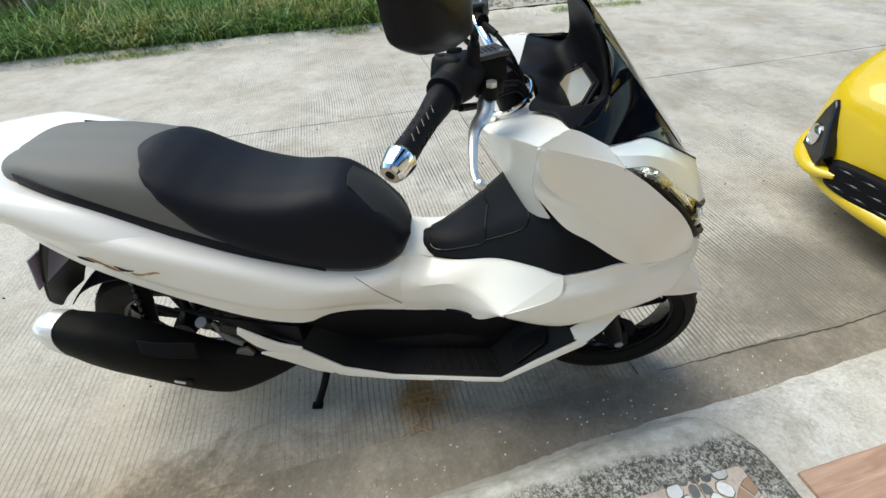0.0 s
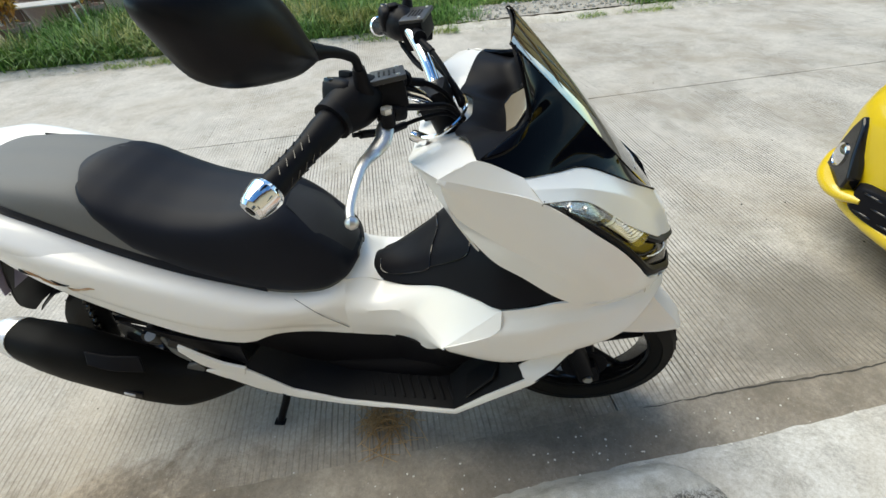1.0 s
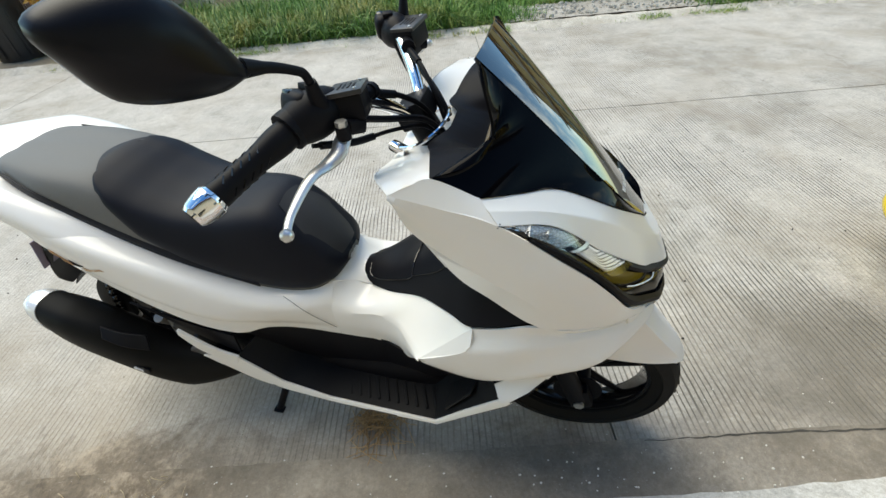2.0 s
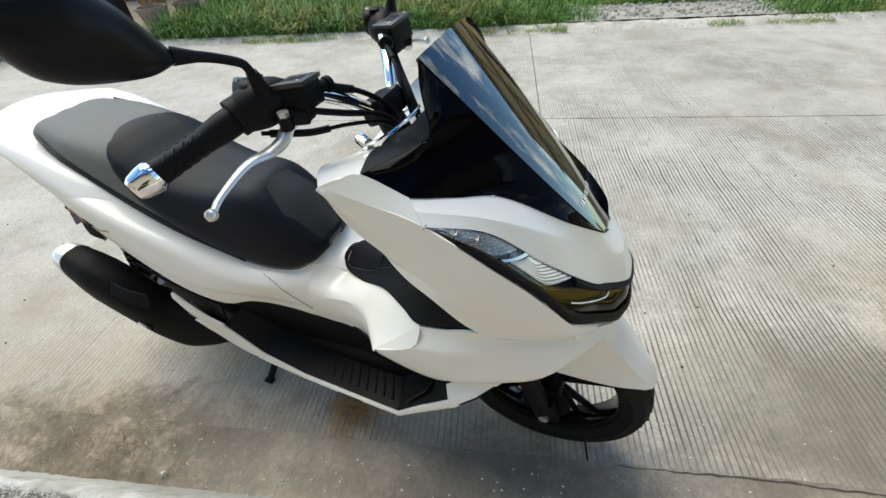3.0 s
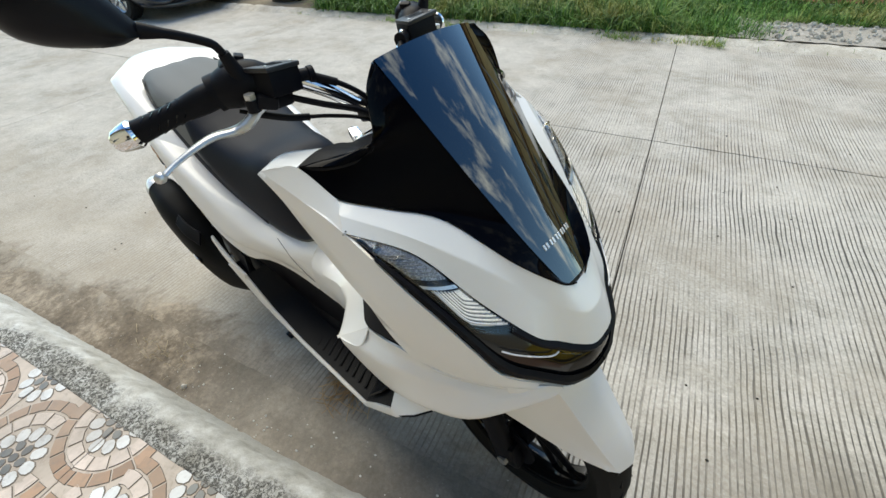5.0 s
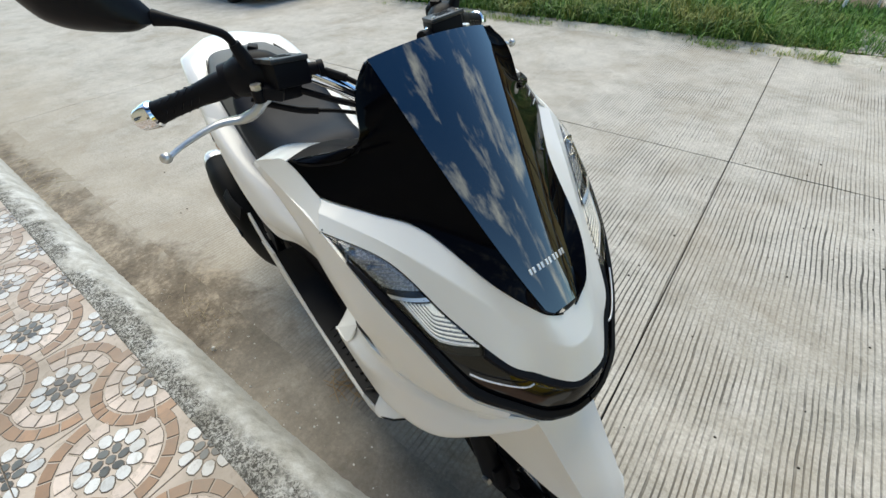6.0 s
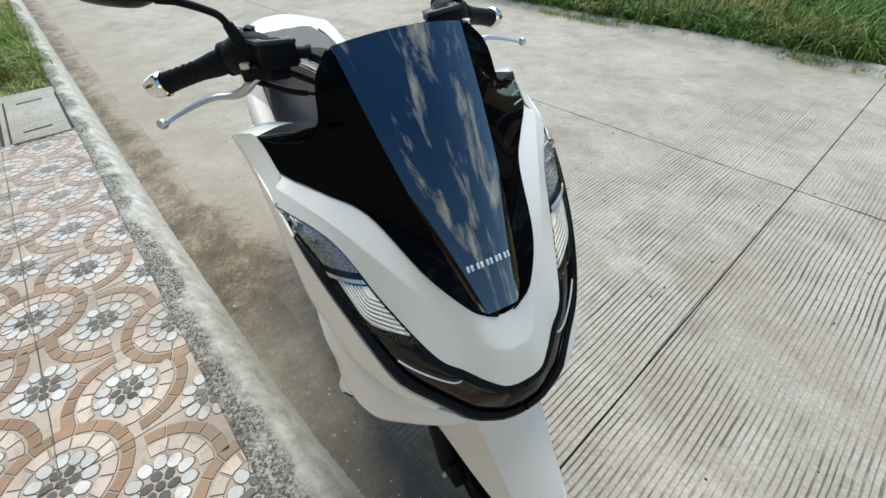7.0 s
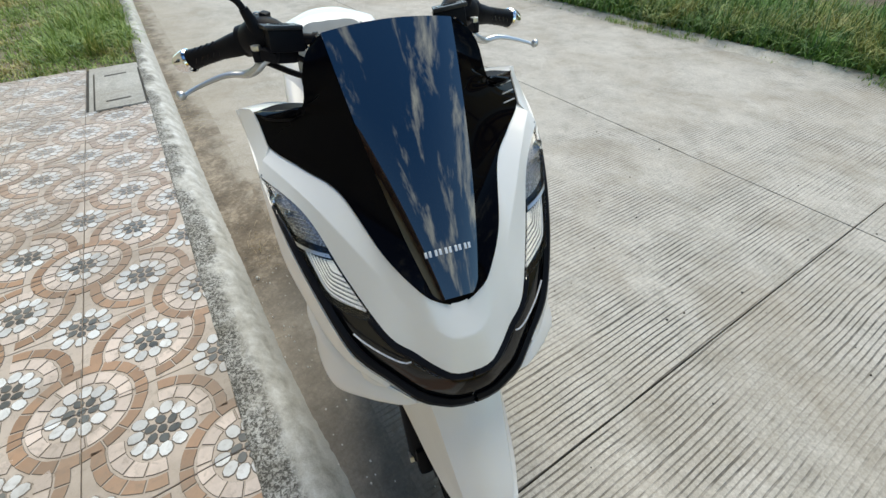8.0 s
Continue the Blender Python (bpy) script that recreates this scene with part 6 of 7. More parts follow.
    part("lever_ball", stations([(-0.4425, s * 0.355, 0.994, 0.002, 0.002), (-0.440, s * 0.355, 0.994, 0.006, 0.006), (-0.434, s * 0.355, 0.994, 0.0088, 0.0088), (-0.428, s * 0.355, 0.994, 0.006, 0.006), (-0.4255, s * 0.355, 0.994, 0.002, 0.002)], 16, 17), M_ALU, lever)
    part("lever_bracket", merge(box((0.035, 0.030, 0.020), pose(-0.408, s * 0.180, 1.049) @ rot, 0.006), tube(sd([(-0.410, 0.203, 1.040), (-0.410, 0.203, 1.058)]), 0.010, 14, 2)), M_BLACK, lever)
    part("pivot_bolt", tube(sd([(-0.410, 0.203, 1.057), (-0.410, 0.203, 1.0655)]), 0.0085, 6, 2), M_BOLT, lever)
    # mirror
    part("mirror_boot", tube(sd([(-0.434, 0.190, 1.070), (-0.437, 0.198, 1.092), (-0.436, 0.206, 1.118)]), [0.013, 0.011, 0.008], 14, 10), M_BLACK, scooter)
    part("mirror_arm", tube(sd([(-0.436, 0.204, 1.112), (-0.436, 0.213, 1.130), (-0.439, 0.228, 1.140), (-0.446, 0.256, 1.153), (-0.460, 0.286, 1.163)]), [0.0058, 0.0058, 0.0058, 0.0064, 0.0105], 12, 30), M_BLACK, scooter)
    org = np.array((-0.452, 0.272, 1.160))
    ax = np.array((-0.522, 0.392, 1.170)) - org
    ax /= np.linalg.norm(ax)
    up = np.array((-0.523, 0.418, 1.230)) - org
    up -= ax * (up @ ax)
    up /= np.linalg.norm(up)
    fw = np.cross(ax, up)
    fw = fw if fw[0] > 0 else -fw
    outline = MIRROR_OUTLINE
    ring = cr([org + ax * a + up * b for a, b in outline + outline[:1]], 61)[:-1]
    cen = ring.mean(0)
    shell = []
    for k, dep in ((1.0, -0.006), (1.01, 0.0), (0.97, 0.012), (0.87, 0.0215), (0.72, 0.029), (0.54, 0.034), (0.36, 0.0368), (0.18, 0.0381), (0.0005, 0.0385)):
        shell.append([tuple((cen + (p - cen) * k + fw * dep) * np.array((1, s, 1))) for p in np.vstack([ring, ring[:1]])])
    head = part("mirror_shell", sheet(np.array(shell)), M_MIRROR, scooter, "black teardrop mirror housing")
    glass = bmesh.new()
    glass.faces.new([glass.verts.new(tuple((cen + (p - cen) * 0.985 - fw * 0.003) * np.array((1, s, 1)))) for p in ring])
    part("mirror_glass", glass, M_CHROME, head, "mirror glass")
    # cables
    part("brake_hose", tube(sd([(-0.402, 0.098, 1.060), (-0.372, 0.065, 1.042), (-0.345, 0.035, 1.010), (-0.325, 0.02, 0.965)]), 0.0045, 8, 24), M_BLACK, scooter)
    part("hose_sleeve", tube(sd([(-0.400, 0.096, 1.059), (-0.378, 0.072, 1.047)]), 0.0065, 10, 6), M_BLACK, scooter)
    part("control_cable", tube(sd([(-0.428, 0.160, 1.048), (-0.385, 0.105, 1.022), (-0.345, 0.055, 1.000), (-0.318, 0.03, 0.965)]), 0.0055, 8, 28), M_BLACK, scooter)
    part("control_cable", tube(sd([(-0.462, 0.205, 1.028), (-0.425, 0.150, 1.006), (-0.385, 0.095, 0.998), (-0.345, 0.05, 0.985), (-0.32, 0.03, 0.955)]), 0.0035, 8, 28), M_BLACK, scooter)
    part("cable_sleeve", tube(sd([(-0.455, 0.196, 1.024), (-0.425, 0.150, 1.006), (-0.405, 0.121, 1.001)]), 0.0058, 10, 12), M_BLACK, scooter)
    # model decal on the side cover, drawn as plain strokes
    cov = loft(side([U, SH, MB, MBL, LB, LI], s), 90, 60).reshape(-1, 3)
    for k in range(6):
        t = k / 5
        run = []
        for f in np.linspace(0, 1, 5):
            x = DECAL[0][0] + (DECAL[1][0] - DECAL[0][0]) * (t * 0.78 + f * 0.22)
            z = DECAL[0][1] + (DECAL[1][1] - DECAL[0][1]) * (t * 0.78 + f * 0.22) + 0.006 * math.sin(3.1 * f + k) + (0.004 if k % 2 else -0.003)
            p = cov[np.argmin((cov[:, 0] - x) ** 2 + (cov[:, 2] - z) ** 2)]
            run.append((x, p[1] + s * 0.0006, z))
        part("decal_stroke", tube(run, [0.0008, 0.0034, 0.003, 0.0006], 6, 14, flat=0.8), M_BRONZE if k % 3 else M_BLACK, scooter)
# sticker on the left wing, drawn as plain bars
wing = wing_grid()
for k, i in enumerate((25, 27, 29)):
    p = wing[9, i] + np.array((0.0015, 0.001, 0.0015))
    q = wing[12, i] + np.array((0.0015, 0.001, 0.0015))
    part("sticker_bar", tube([tuple(p), tuple((p + q) / 2), tuple(q)], 0.0012, 6, 6), M_SILVERD, scooter)


# ---------------------------------------------------------------- grass, far side and surroundings
def leaf_material(name, lo, hi, dry, rough=0.6):
    m, n, l, p = nodes_of(name)
    geo = n.new("ShaderNodeNewGeometry")
    patch = noise_node(n, l, geo.outputs["Position"], 1.1, 3)
    col = ramp_node(n, l, geo.outputs["Random Per Island"], [(0.0, lo), (1.0, hi)])
    f = math_node(n, l, "ADD", patch, math_node(n, l, "MULTIPLY", geo.outputs["Random Per Island"], 0.18))
    col = mix_node(n, l, ramp_node(n, l, f, [(0.64, 0.0), (0.80, 0.85)]), col, dry)
    l.new(col, p.inputs["Base Color"])
    p.inputs["Roughness"].default_value = rough
    p.inputs["Subsurface Weight"].default_value = 0.0
    return m


M_GRASS = leaf_material("tall_green_grass", (0.025, 0.085, 0.014), (0.16, 0.34, 0.05), (0.42, 0.37, 0.12))
M_LAWN = leaf_material("dry_green_lawn", (0.13, 0.23, 0.04), (0.32, 0.42, 0.10), (0.55, 0.44, 0.18))
M_STRAW = leaf_material("dry_straw", (0.30, 0.17, 0.06), (0.55, 0.36, 0.17), (0.42, 0.24, 0.09))
M_STRAWPALE = leaf_material("pale_dead_grass", (0.34, 0.27, 0.17), (0.52, 0.43, 0.29), (0.40, 0.31, 0.19))
M_LEAF = leaf_material("orange_croton_leaves", (0.40, 0.17, 0.03), (0.60, 0.36, 0.05), (0.10, 0.16, 0.03))


def blades(area, count, h0, h1, width, z, seed, clump=0.0, density=None):
    """Many bent blades: each four short faces that taper to a point."""
    rng = np.random.RandomState(seed)
    x0, x1, y0, y1 = area
    verts, faces = [], []
    cx, cy = rng.uniform(x0, x1, 1 + count // 25), rng.uniform(y0, y1, 1 + count // 25)
    size, way = rng.uniform(0.45, 1.25, len(cx)), rng.uniform(0, 6.283, len(cx))
    for k in range(count):
        if clump and rng.rand() < clump:
            i = rng.randint(len(cx))
            tall, turn = size[i], way[i] + rng.normal(0, 1.1)
            x, y = cx[i] + rng.normal(0, 0.05), cy[i] + rng.normal(0, 0.05)
        else:
            x, y, tall, turn = rng.uniform(x0, x1), rng.uniform(y0, y1), 0.7, rng.uniform(0, 6.283)
        if density is not None and rng.rand() > density(x, y):
            continue
        h, w, q, lean = rng.uniform(h0, h1) * tall, width * rng.uniform(0.6, 1.3), turn, rng.uniform(0.2, 1.75)
        dx, dy = math.cos(q), math.sin(q)
        b = len(verts)
        for t, ww in ((0.0, 1.0), (0.45, 0.85), (0.8, 0.5)):
            ox, oy, oz = dx * lean * h * t * t * 0.8, dy * lean * h * t * t * 0.8, h * (t - 0.38 * lean * t * t)
            verts.append((x + ox - dy * w * ww, y + oy + dx * w * ww, z + oz))
            verts.append((x + ox + dy * w * ww, y + oy - dx * w * ww, z + oz))
        verts.append((x + dx * lean * h * 0.85, y + dy * lean * h * 0.85, z + h * (1 - 0.45 * lean)))
        faces += [(b, b + 1, b + 3, b + 2), (b + 2, b + 3, b + 5, b + 4), (b + 4, b + 5, b + 6)]
    me = bpy.data.meshes.new("blades")
    me.from_pydata(verts, [], faces)
    return me


def grass_field(name, me, mat, label):
    me.materials.append(mat)
    return tagged(new(name, me), label, "grass", "", "stuff")


gravel_edge = lambda x, y: 1.0 if x < 1.1 or x > 3.9 else max(0.0, 1.0 - (x - 1.1) / 0.6, (x - 3.3) / 0.6) if y < 6.2 else 1.0
grass_field("verge_grass", blades((-4.0, 0.6, 5.44, 7.3), 52000, 0.08, 0.44, 0.0060, 0.03, 31, 0.75), M_GRASS, "tall green grass on the far verge")
grass_field("short_verge_grass", blades((0.4, 4.8, 5.46, 7.4), 34000, 0.04, 0.20, 0.0050, 0.03, 37, 0.8, gravel_edge), M_GRASS, "short patchy green grass beside the gravel")
grass_field("low_verge_grass", blades((-4.2, 4.8, 5.42, 7.2), 14000, 0.03, 0.12, 0.005, 0.04, 32, 0.3, gravel_edge), M_LAWN, "short yellowing grass at the far kerb")
grass_field("lawn", blades((-9.0, -3.80, -2.6, 0.24), 27000, 0.03, 0.13, 0.005, 0.07, 33, 0.4), M_LAWN, "patchy yellow-green grass at the end of the pavement")
grass_field("lawn_tufts", blades((-7.0, -4.6, -0.5, 0.22), 900, 0.08, 0.22, 0.005, 0.07, 34, 0.7), M_LAWN, "dry grass tufts beside the kerb")
grass_field("lawn_weeds", blades((-6.2, -4.3, -0.42, 0.22), 1900, 0.10, 0.34, 0.005, 0.07, 35, 0.9), M_LAWN, "tall green weeds growing in the lawn beside the kerb")
kerb_weeds = lambda x, y: 1.0 if math.sin(x * 2.3) + 0.6 * math.sin(x * 7.1 + 1.0) > 0.35 else 0.04
grass_field("kerb_weeds", blades((-4.2, 4.8, 5.20, 5.50), 9000, 0.02, 0.075, 0.0035, 0.012, 36, 0.85, kerb_weeds), M_LAWN, "low yellow-green weeds creeping over the far kerb")
solid("verge_soil", sheet_ground(-30, 30, FAR + 0.15, 9.2, 0.035, 120, 40, 0.012, 8), M_SOIL, "brown soil below the grass of the far verge", "soil", kind="structure")
solid("lawn_soil", sheet_ground(-30, -3.79, -3.0, KERB_IN, 0.075, 60, 30, 0.01, 9), M_SOIL, "brown soil below the lawn", "soil", kind="structure")
solid("gravel_patch", sheet_ground(1.2, 3.8, FAR + 0.16, 6.3, 0.052, 60, 24, 0.006, 10), M_GRAVEL, "pale dusty gravel beside the far kerb", "gravel", kind="structure")


def pebbles(count, area, z, r0, r1, seed):
    rng = np.random.RandomState(seed)
    bm = bmesh.new()
    for _ in range(count):
        r = rng.uniform(r0, r1)
        bmesh.ops.create_icosphere(bm, subdivisions=1, radius=r, matrix=pose(rng.uniform(*area[:2]), rng.uniform(*area[2:]), z + r * 0.35, rng.uniform(0, 90), rng.uniform(0, 90), 0) @ Matrix.Diagonal((1.2, 1, 0.7, 1)))
    return bm


tagged(part("gravel_stones", pebbles(260, (1.3, 3.7, 5.5, 6.2), 0.052, 0.01, 0.03, 41), M_FARKERB, None, smooth=False), "loose pale gravel stones beside the far kerb", "stones", "", "stuff")
M_PEBBLE = plain("pale_pebble", (0.72, 0.69, 0.63), 0.8, 0, 0, 60, 0.15, 0.3, 0.001)
solid("pebble", pebbles(1, (-0.47, -0.469, 0.43, 0.431), -0.004, 0.011, 0.0111, 3), M_PEBBLE, "single pale pebble in the gutter", "pebble")
tagged(part("gutter_grit", pebbles(230, (-0.6, 1.5, 0.40, 0.74), -0.004, 0.0015, 0.0042, 42), M_PEBBLE, None, smooth=False), "fine pale grit scattered in the gutter", "grit", "", "stuff")
tagged(part("road_grit", pebbles(120, (-2.5, 3.0, 0.7, 3.2), 0.0, 0.002, 0.005, 43), M_JOINT, None, smooth=False), "dark grit scattered on the road", "grit", "", "stuff")


def straw(count, cx, cy, rx, ry, seed, length=0.07):
    rng = np.random.RandomState(seed)
    bms = []
    for _ in range(count):
        x, y, q, n = cx + rng.normal(0, rx), cy + rng.normal(0, ry), rng.uniform(0, 6.283), rng.uniform(0.4, 1.3) * length
        z = rng.uniform(0.0, 0.012)
        bend = rng.uniform(-0.3, 0.3) * n
        dx, dy = math.cos(q), math.sin(q)
        bms.append(tube([(x - dx * n, y - dy * n, z), (x - dy * bend, y + dx * bend, z + rng.uniform(0.002, 0.018)), (x + dx * n, y + dy * n, z)], 0.0011, 4, 6))
    return merge(*bms)


tagged(part("dry_straw", straw(120, 0.06, 0.70, 0.045, 0.045, 51, 0.055), M_STRAW, None), "small tangle of dry straw under the scooter", "straw", "", "stuff")
tagged(part("dry_straw_kerb", straw(34, -0.70, 0.50, 0.09, 0.035, 52, 0.022), M_STRAWPALE, None), "dry straw wisps lying along the kerb", "straw", "", "stuff")
tagged(part("dry_straw_far", straw(50, -2.5, 0.46, 0.35, 0.05, 53, 0.05), M_STRAWPALE, None), "dead grass and straw gathered in the gutter", "straw", "", "stuff")

# ---------------------------------------------------------------- parked cars
M_YELLOW = plain("yellow_car_paint", (0.66, 0.46, 0.016), 0.28, 0, 0.7, 500, 0.03, 0, rough_var=0.04)
M_DARKCAR = plain("dark_car_paint", (0.012, 0.012, 0.014), 0.3, 0, 0.7, 300, 0.1, 0, rough_var=0.04)
M_GLASS = plain("dark_car_glass", (0.01, 0.012, 0.014), 0.05, 0, 0.6, 30, 0.1, 0)
M_GREYRIM = plain("grey_alloy_rim", (0.45, 0.45, 0.46), 0.35, 0.8, 0, 100, 0.1, 0)


def car(name, m, paint, label):
    """A small hatchback; x points to its front, which lies at x = 0."""
    c = thing(name, m, label, "car", "parked cars")
    part("body", stations([(0.020, 0, 0.37, 0.52, 0.12), (-0.005, 0, 0.385, 0.70, 0.18), (-0.06, 0, 0.40, 0.80, 0.22), (-0.14, 0, 0.41, 0.845, 0.265), (-0.26, 0, 0.445, 0.862, 0.30), (-0.50, 0, 0.49, 0.868, 0.345), (-0.95, 0, 0.53, 0.87, 0.385),
                           (-1.5, 0, 0.56, 0.87, 0.41), (-3.2, 0, 0.57, 0.87, 0.42), (-3.7, 0, 0.58, 0.83, 0.40), (-3.9, 0, 0.56, 0.70, 0.34)], 52, 60, 5.5), paint, c)
    part("cabin", stations([(-0.95, 0, 0.88, 0.66, 0.03), (-1.35, 0, 1.06, 0.68, 0.20), (-1.75, 0, 1.17, 0.66, 0.31), (-2.6, 0, 1.19, 0.66, 0.32), (-3.3, 0, 1.13, 0.64, 0.28), (-3.75, 0, 0.98, 0.58, 0.12)], 36, 40, 3.4), M_GLASS, c)
    part("roof", stations([(-1.70, 0, 1.455, 0.50, 0.035), (-2.0, 0, 1.475, 0.56, 0.045), (-2.8, 0, 1.475, 0.56, 0.045), (-3.3, 0, 1.42, 0.54, 0.04)], 24, 20, 3), paint, c)
    part("lip", tube([(-0.26, 0.845, 0.215), (-0.08, 0.70, 0.192), (0.015, 0.45, 0.185), (0.035, 0.0, 0.182), (0.015, -0.45, 0.185), (-0.08, -0.70, 0.192), (-0.26, -0.845, 0.215)], [0.02, 0.034, 0.036, 0.036, 0.036, 0.034, 0.02], 14, 60), paint, c, "body-coloured front lip")
    grille = part("grille", stations([(0.010, 0, 0.262, 0.60, 0.070), (0.045, 0, 0.262, 0.57, 0.066), (0.052, 0, 0.262, 0.55, 0.055)], 30, 6, 6), M_BLACK, c, "black mesh grille")
    for k in range(11):
        for j in (-1, 0, 1):
            part("grille_bar", box((0.012, 0.075, 0.010), pose(0.054 - abs(k - 5) * 0.001, -0.50 + 0.1 * k + (0.05 if j == 0 else 0), 0.262 + 0.038 * j), 0.003, 1), M_GLOSS, grille)
    for s in (-1, 1):
        part("bumper_wing", tube([(-0.22, s * 0.855, 0.34), (-0.11, s * 0.815, 0.285), (-0.015, s * 0.725, 0.252), (0.030, s * 0.62, 0.245), (0.040, s * 0.53, 0.262)], [0.012, 0.034, 0.046, 0.042, 0.018], 16, 40, flat=0.75), paint, c, "body-coloured wing below the fog lamp")
        outline = [(-0.120, -0.080), (0.0, -0.105), (0.075, -0.07), (0.080, 0.0), (0.050, 0.11), (0.02, 0.165), (-0.015, 0.14), (-0.07, 0.04), (-0.125, -0.03)]
        pod = part("fog_pocket", prism([(s * a, b) for a, b in outline], 0.05, pose(-0.040, s * 0.695, 0.352) @ pose(0, 0, 0, 0, 0, s * 30) @ pose(0, 0, 0, 90, 0, 90)), M_GLOSS, c, "black fog lamp pocket", bevel=0.008)
        fog = part("fog_lamp", lathe([(0.0, 0.014), (0.030, 0.010), (0.043, 0.0), (0.047, 0.004), (0.047, -0.02)], 28, "X"), M_CHROME, pod, "round chrome fog lamp")
        fog.matrix_basis = pose(-0.040, s * 0.695, 0.352) @ pose(0, 0, 0, 0, 0, s * 30) @ pose(0.052, s * 0.012, 0.005)
        part("headlight", stations([(-0.16, s * 0.66, 0.60, 0.10, 0.03), (-0.26, s * 0.72, 0.635, 0.115, 0.055), (-0.45, s * 0.77, 0.69, 0.085, 0.06), (-0.68, s * 0.815, 0.745, 0.035, 0.03)], 20, 16, 2.6), M_REFLECT, c, "clear swept-back headlight")
        part("mirror", stations([(-1.22, s * 0.96, 0.98, 0.06, 0.03), (-1.30, s * 0.97, 0.98, 0.10, 0.075), (-1.36, s * 0.97, 0.98, 0.09, 0.07)], 16, 10, 3), paint, c)
        for x in (-0.72, -3.20):
            w = part("wheel", lathe([(0.19, -0.09), (0.27, -0.095), (0.295, -0.07), (0.30, 0.0), (0.295, 0.07), (0.27, 0.095), (0.19, 0.09)], 44), M_RUBBER, c, "black car tyre on an alloy rim")
            w.location = (x, s * 0.785, 0.30)
            part("rim", lathe([(0.0, s * 0.060), (0.05, s * 0.075), (0.06, s * 0.055), (0.17, s * 0.060), (0.195, s * 0.085), (0.195, s * 0.06)], 30), M_GREYRIM, w)
            for k in range(5):
                part("spoke", box((0.13, 0.02, 0.035), pose(0, 0, 0, 0, 72 * k, 0) @ pose(0.11, s * 0.068, 0), 0.005, 1), M_GREYRIM, w)
            part("arch", lathe([(0.315, -0.10), (0.345, -0.10), (0.345, 0.095), (0.315, 0.095), (0.315, -0.10)], 40, arc=math.pi), M_BLACK, c).location = (x, s * 0.785, 0.31)
    return c


car("yellow_car", pose(2.02, 0.55, 0.0, 0, 0, 180), M_YELLOW, "bright yellow hatchback car parked nose-on to the road edge")
car("dark_car", pose(-5.85, 5.05, 0.0), M_DARKCAR, "dark hatchback car parked by the far verge")

# ---------------------------------------------------------------- far garden
M_CLAY = plain("weathered_clay", (0.36, 0.27, 0.22), 0.85, 0, 0, 40, 0.25, 0.4, 0.002)
M_BIN = plain("black_plastic_bin", (0.012, 0.012, 0.013), 0.5, 0, 0, 60, 0.3, 0.2, 0.001)
M_PORCH = plain("warm_beige_porch_render", (0.60, 0.49, 0.34), 0.8, 0, 0, 12, 0.25, 0.4, 0.003)
M_BEIGE = plain("beige_render", (0.58, 0.52, 0.42), 0.9, 0, 0, 12, 0.18, 0.4, 0.003)
M_OCHRE = plain("ochre_house_wall", (0.74, 0.50, 0.21), 0.85, 0, 0, 6, 0.2, 0.3, 0.004)
M_ROOF = plain("brown_roof", (0.16, 0.085, 0.05), 0.75, 0, 0, 8, 0.3, 0.4, 0.004)
M_REDTILE = plain("red_floor_tile", (0.26, 0.085, 0.05), 0.45, 0, 0, 20, 0.25, 0.2, 0.001)
M_PVC = plain("white_plastic", (0.75, 0.75, 0.73), 0.45, 0, 0, 60, 0.05, 0.05, 0.0005)
M_WHITEMETAL = plain("white_painted_metal", (0.68, 0.67, 0.64), 0.5, 0, 0, 60, 0.12, 0.1, 0.0005)


def flower_pot(m, r, h, label, plant, seed):
    pot = thing("flower_pot", m, label, "flower pot", "garden pots")
    part("pot", lathe([(0.0, 0.0), (r * 0.68, 0.0), (r * 0.92, h * 0.84), (r, h * 0.85), (r * 1.02, h), (r * 0.90, h), (r * 0.86, h * 0.88), (0.0, h * 0.86)], 32, "Z"), M_CLAY, pot)
    if plant:
        rng = np.random.RandomState(seed)
        stems, leaves = [], bmesh.new()
        for k in range(9):
            q, n, hh = rng.uniform(0, 6.28), rng.uniform(0.1, 0.3), rng.uniform(0.35, 0.8)
            top = (n * math.cos(q), n * math.sin(q), h * 0.85 + hh)
            stems.append(tube([(0.03 * math.cos(q), 0.03 * math.sin(q), h * 0.85), (top[0] * 0.4, top[1] * 0.4, h * 0.85 + hh * 0.5), top], [0.009, 0.004], 6, 8))
            for _ in range(34):
                t = rng.uniform(0.25, 1.05)
                p = Vector((top[0] * t, top[1] * t, h * 0.85 + hh * t))
                mm = Matrix.Translation(p) @ pose(0, 0, 0, rng.uniform(-60, 60), rng.uniform(-60, 60), rng.uniform(0, 360))
                a, b = rng.uniform(0.06, 0.13), rng.uniform(0.012, 0.03)
                vs = [leaves.verts.new(mm @ Vector(v)) for v in ((0, 0, 0), (a * 0.5, b, 0.01), (a, 0, -0.01), (a * 0.5, -b, 0.01))]
                leaves.faces.new(vs)
        part("stems", merge(*stems), M_CLAY, pot)
        part("leaves", leaves, M_LEAF, pot, "orange and green leaves", smooth=False)
    return pot


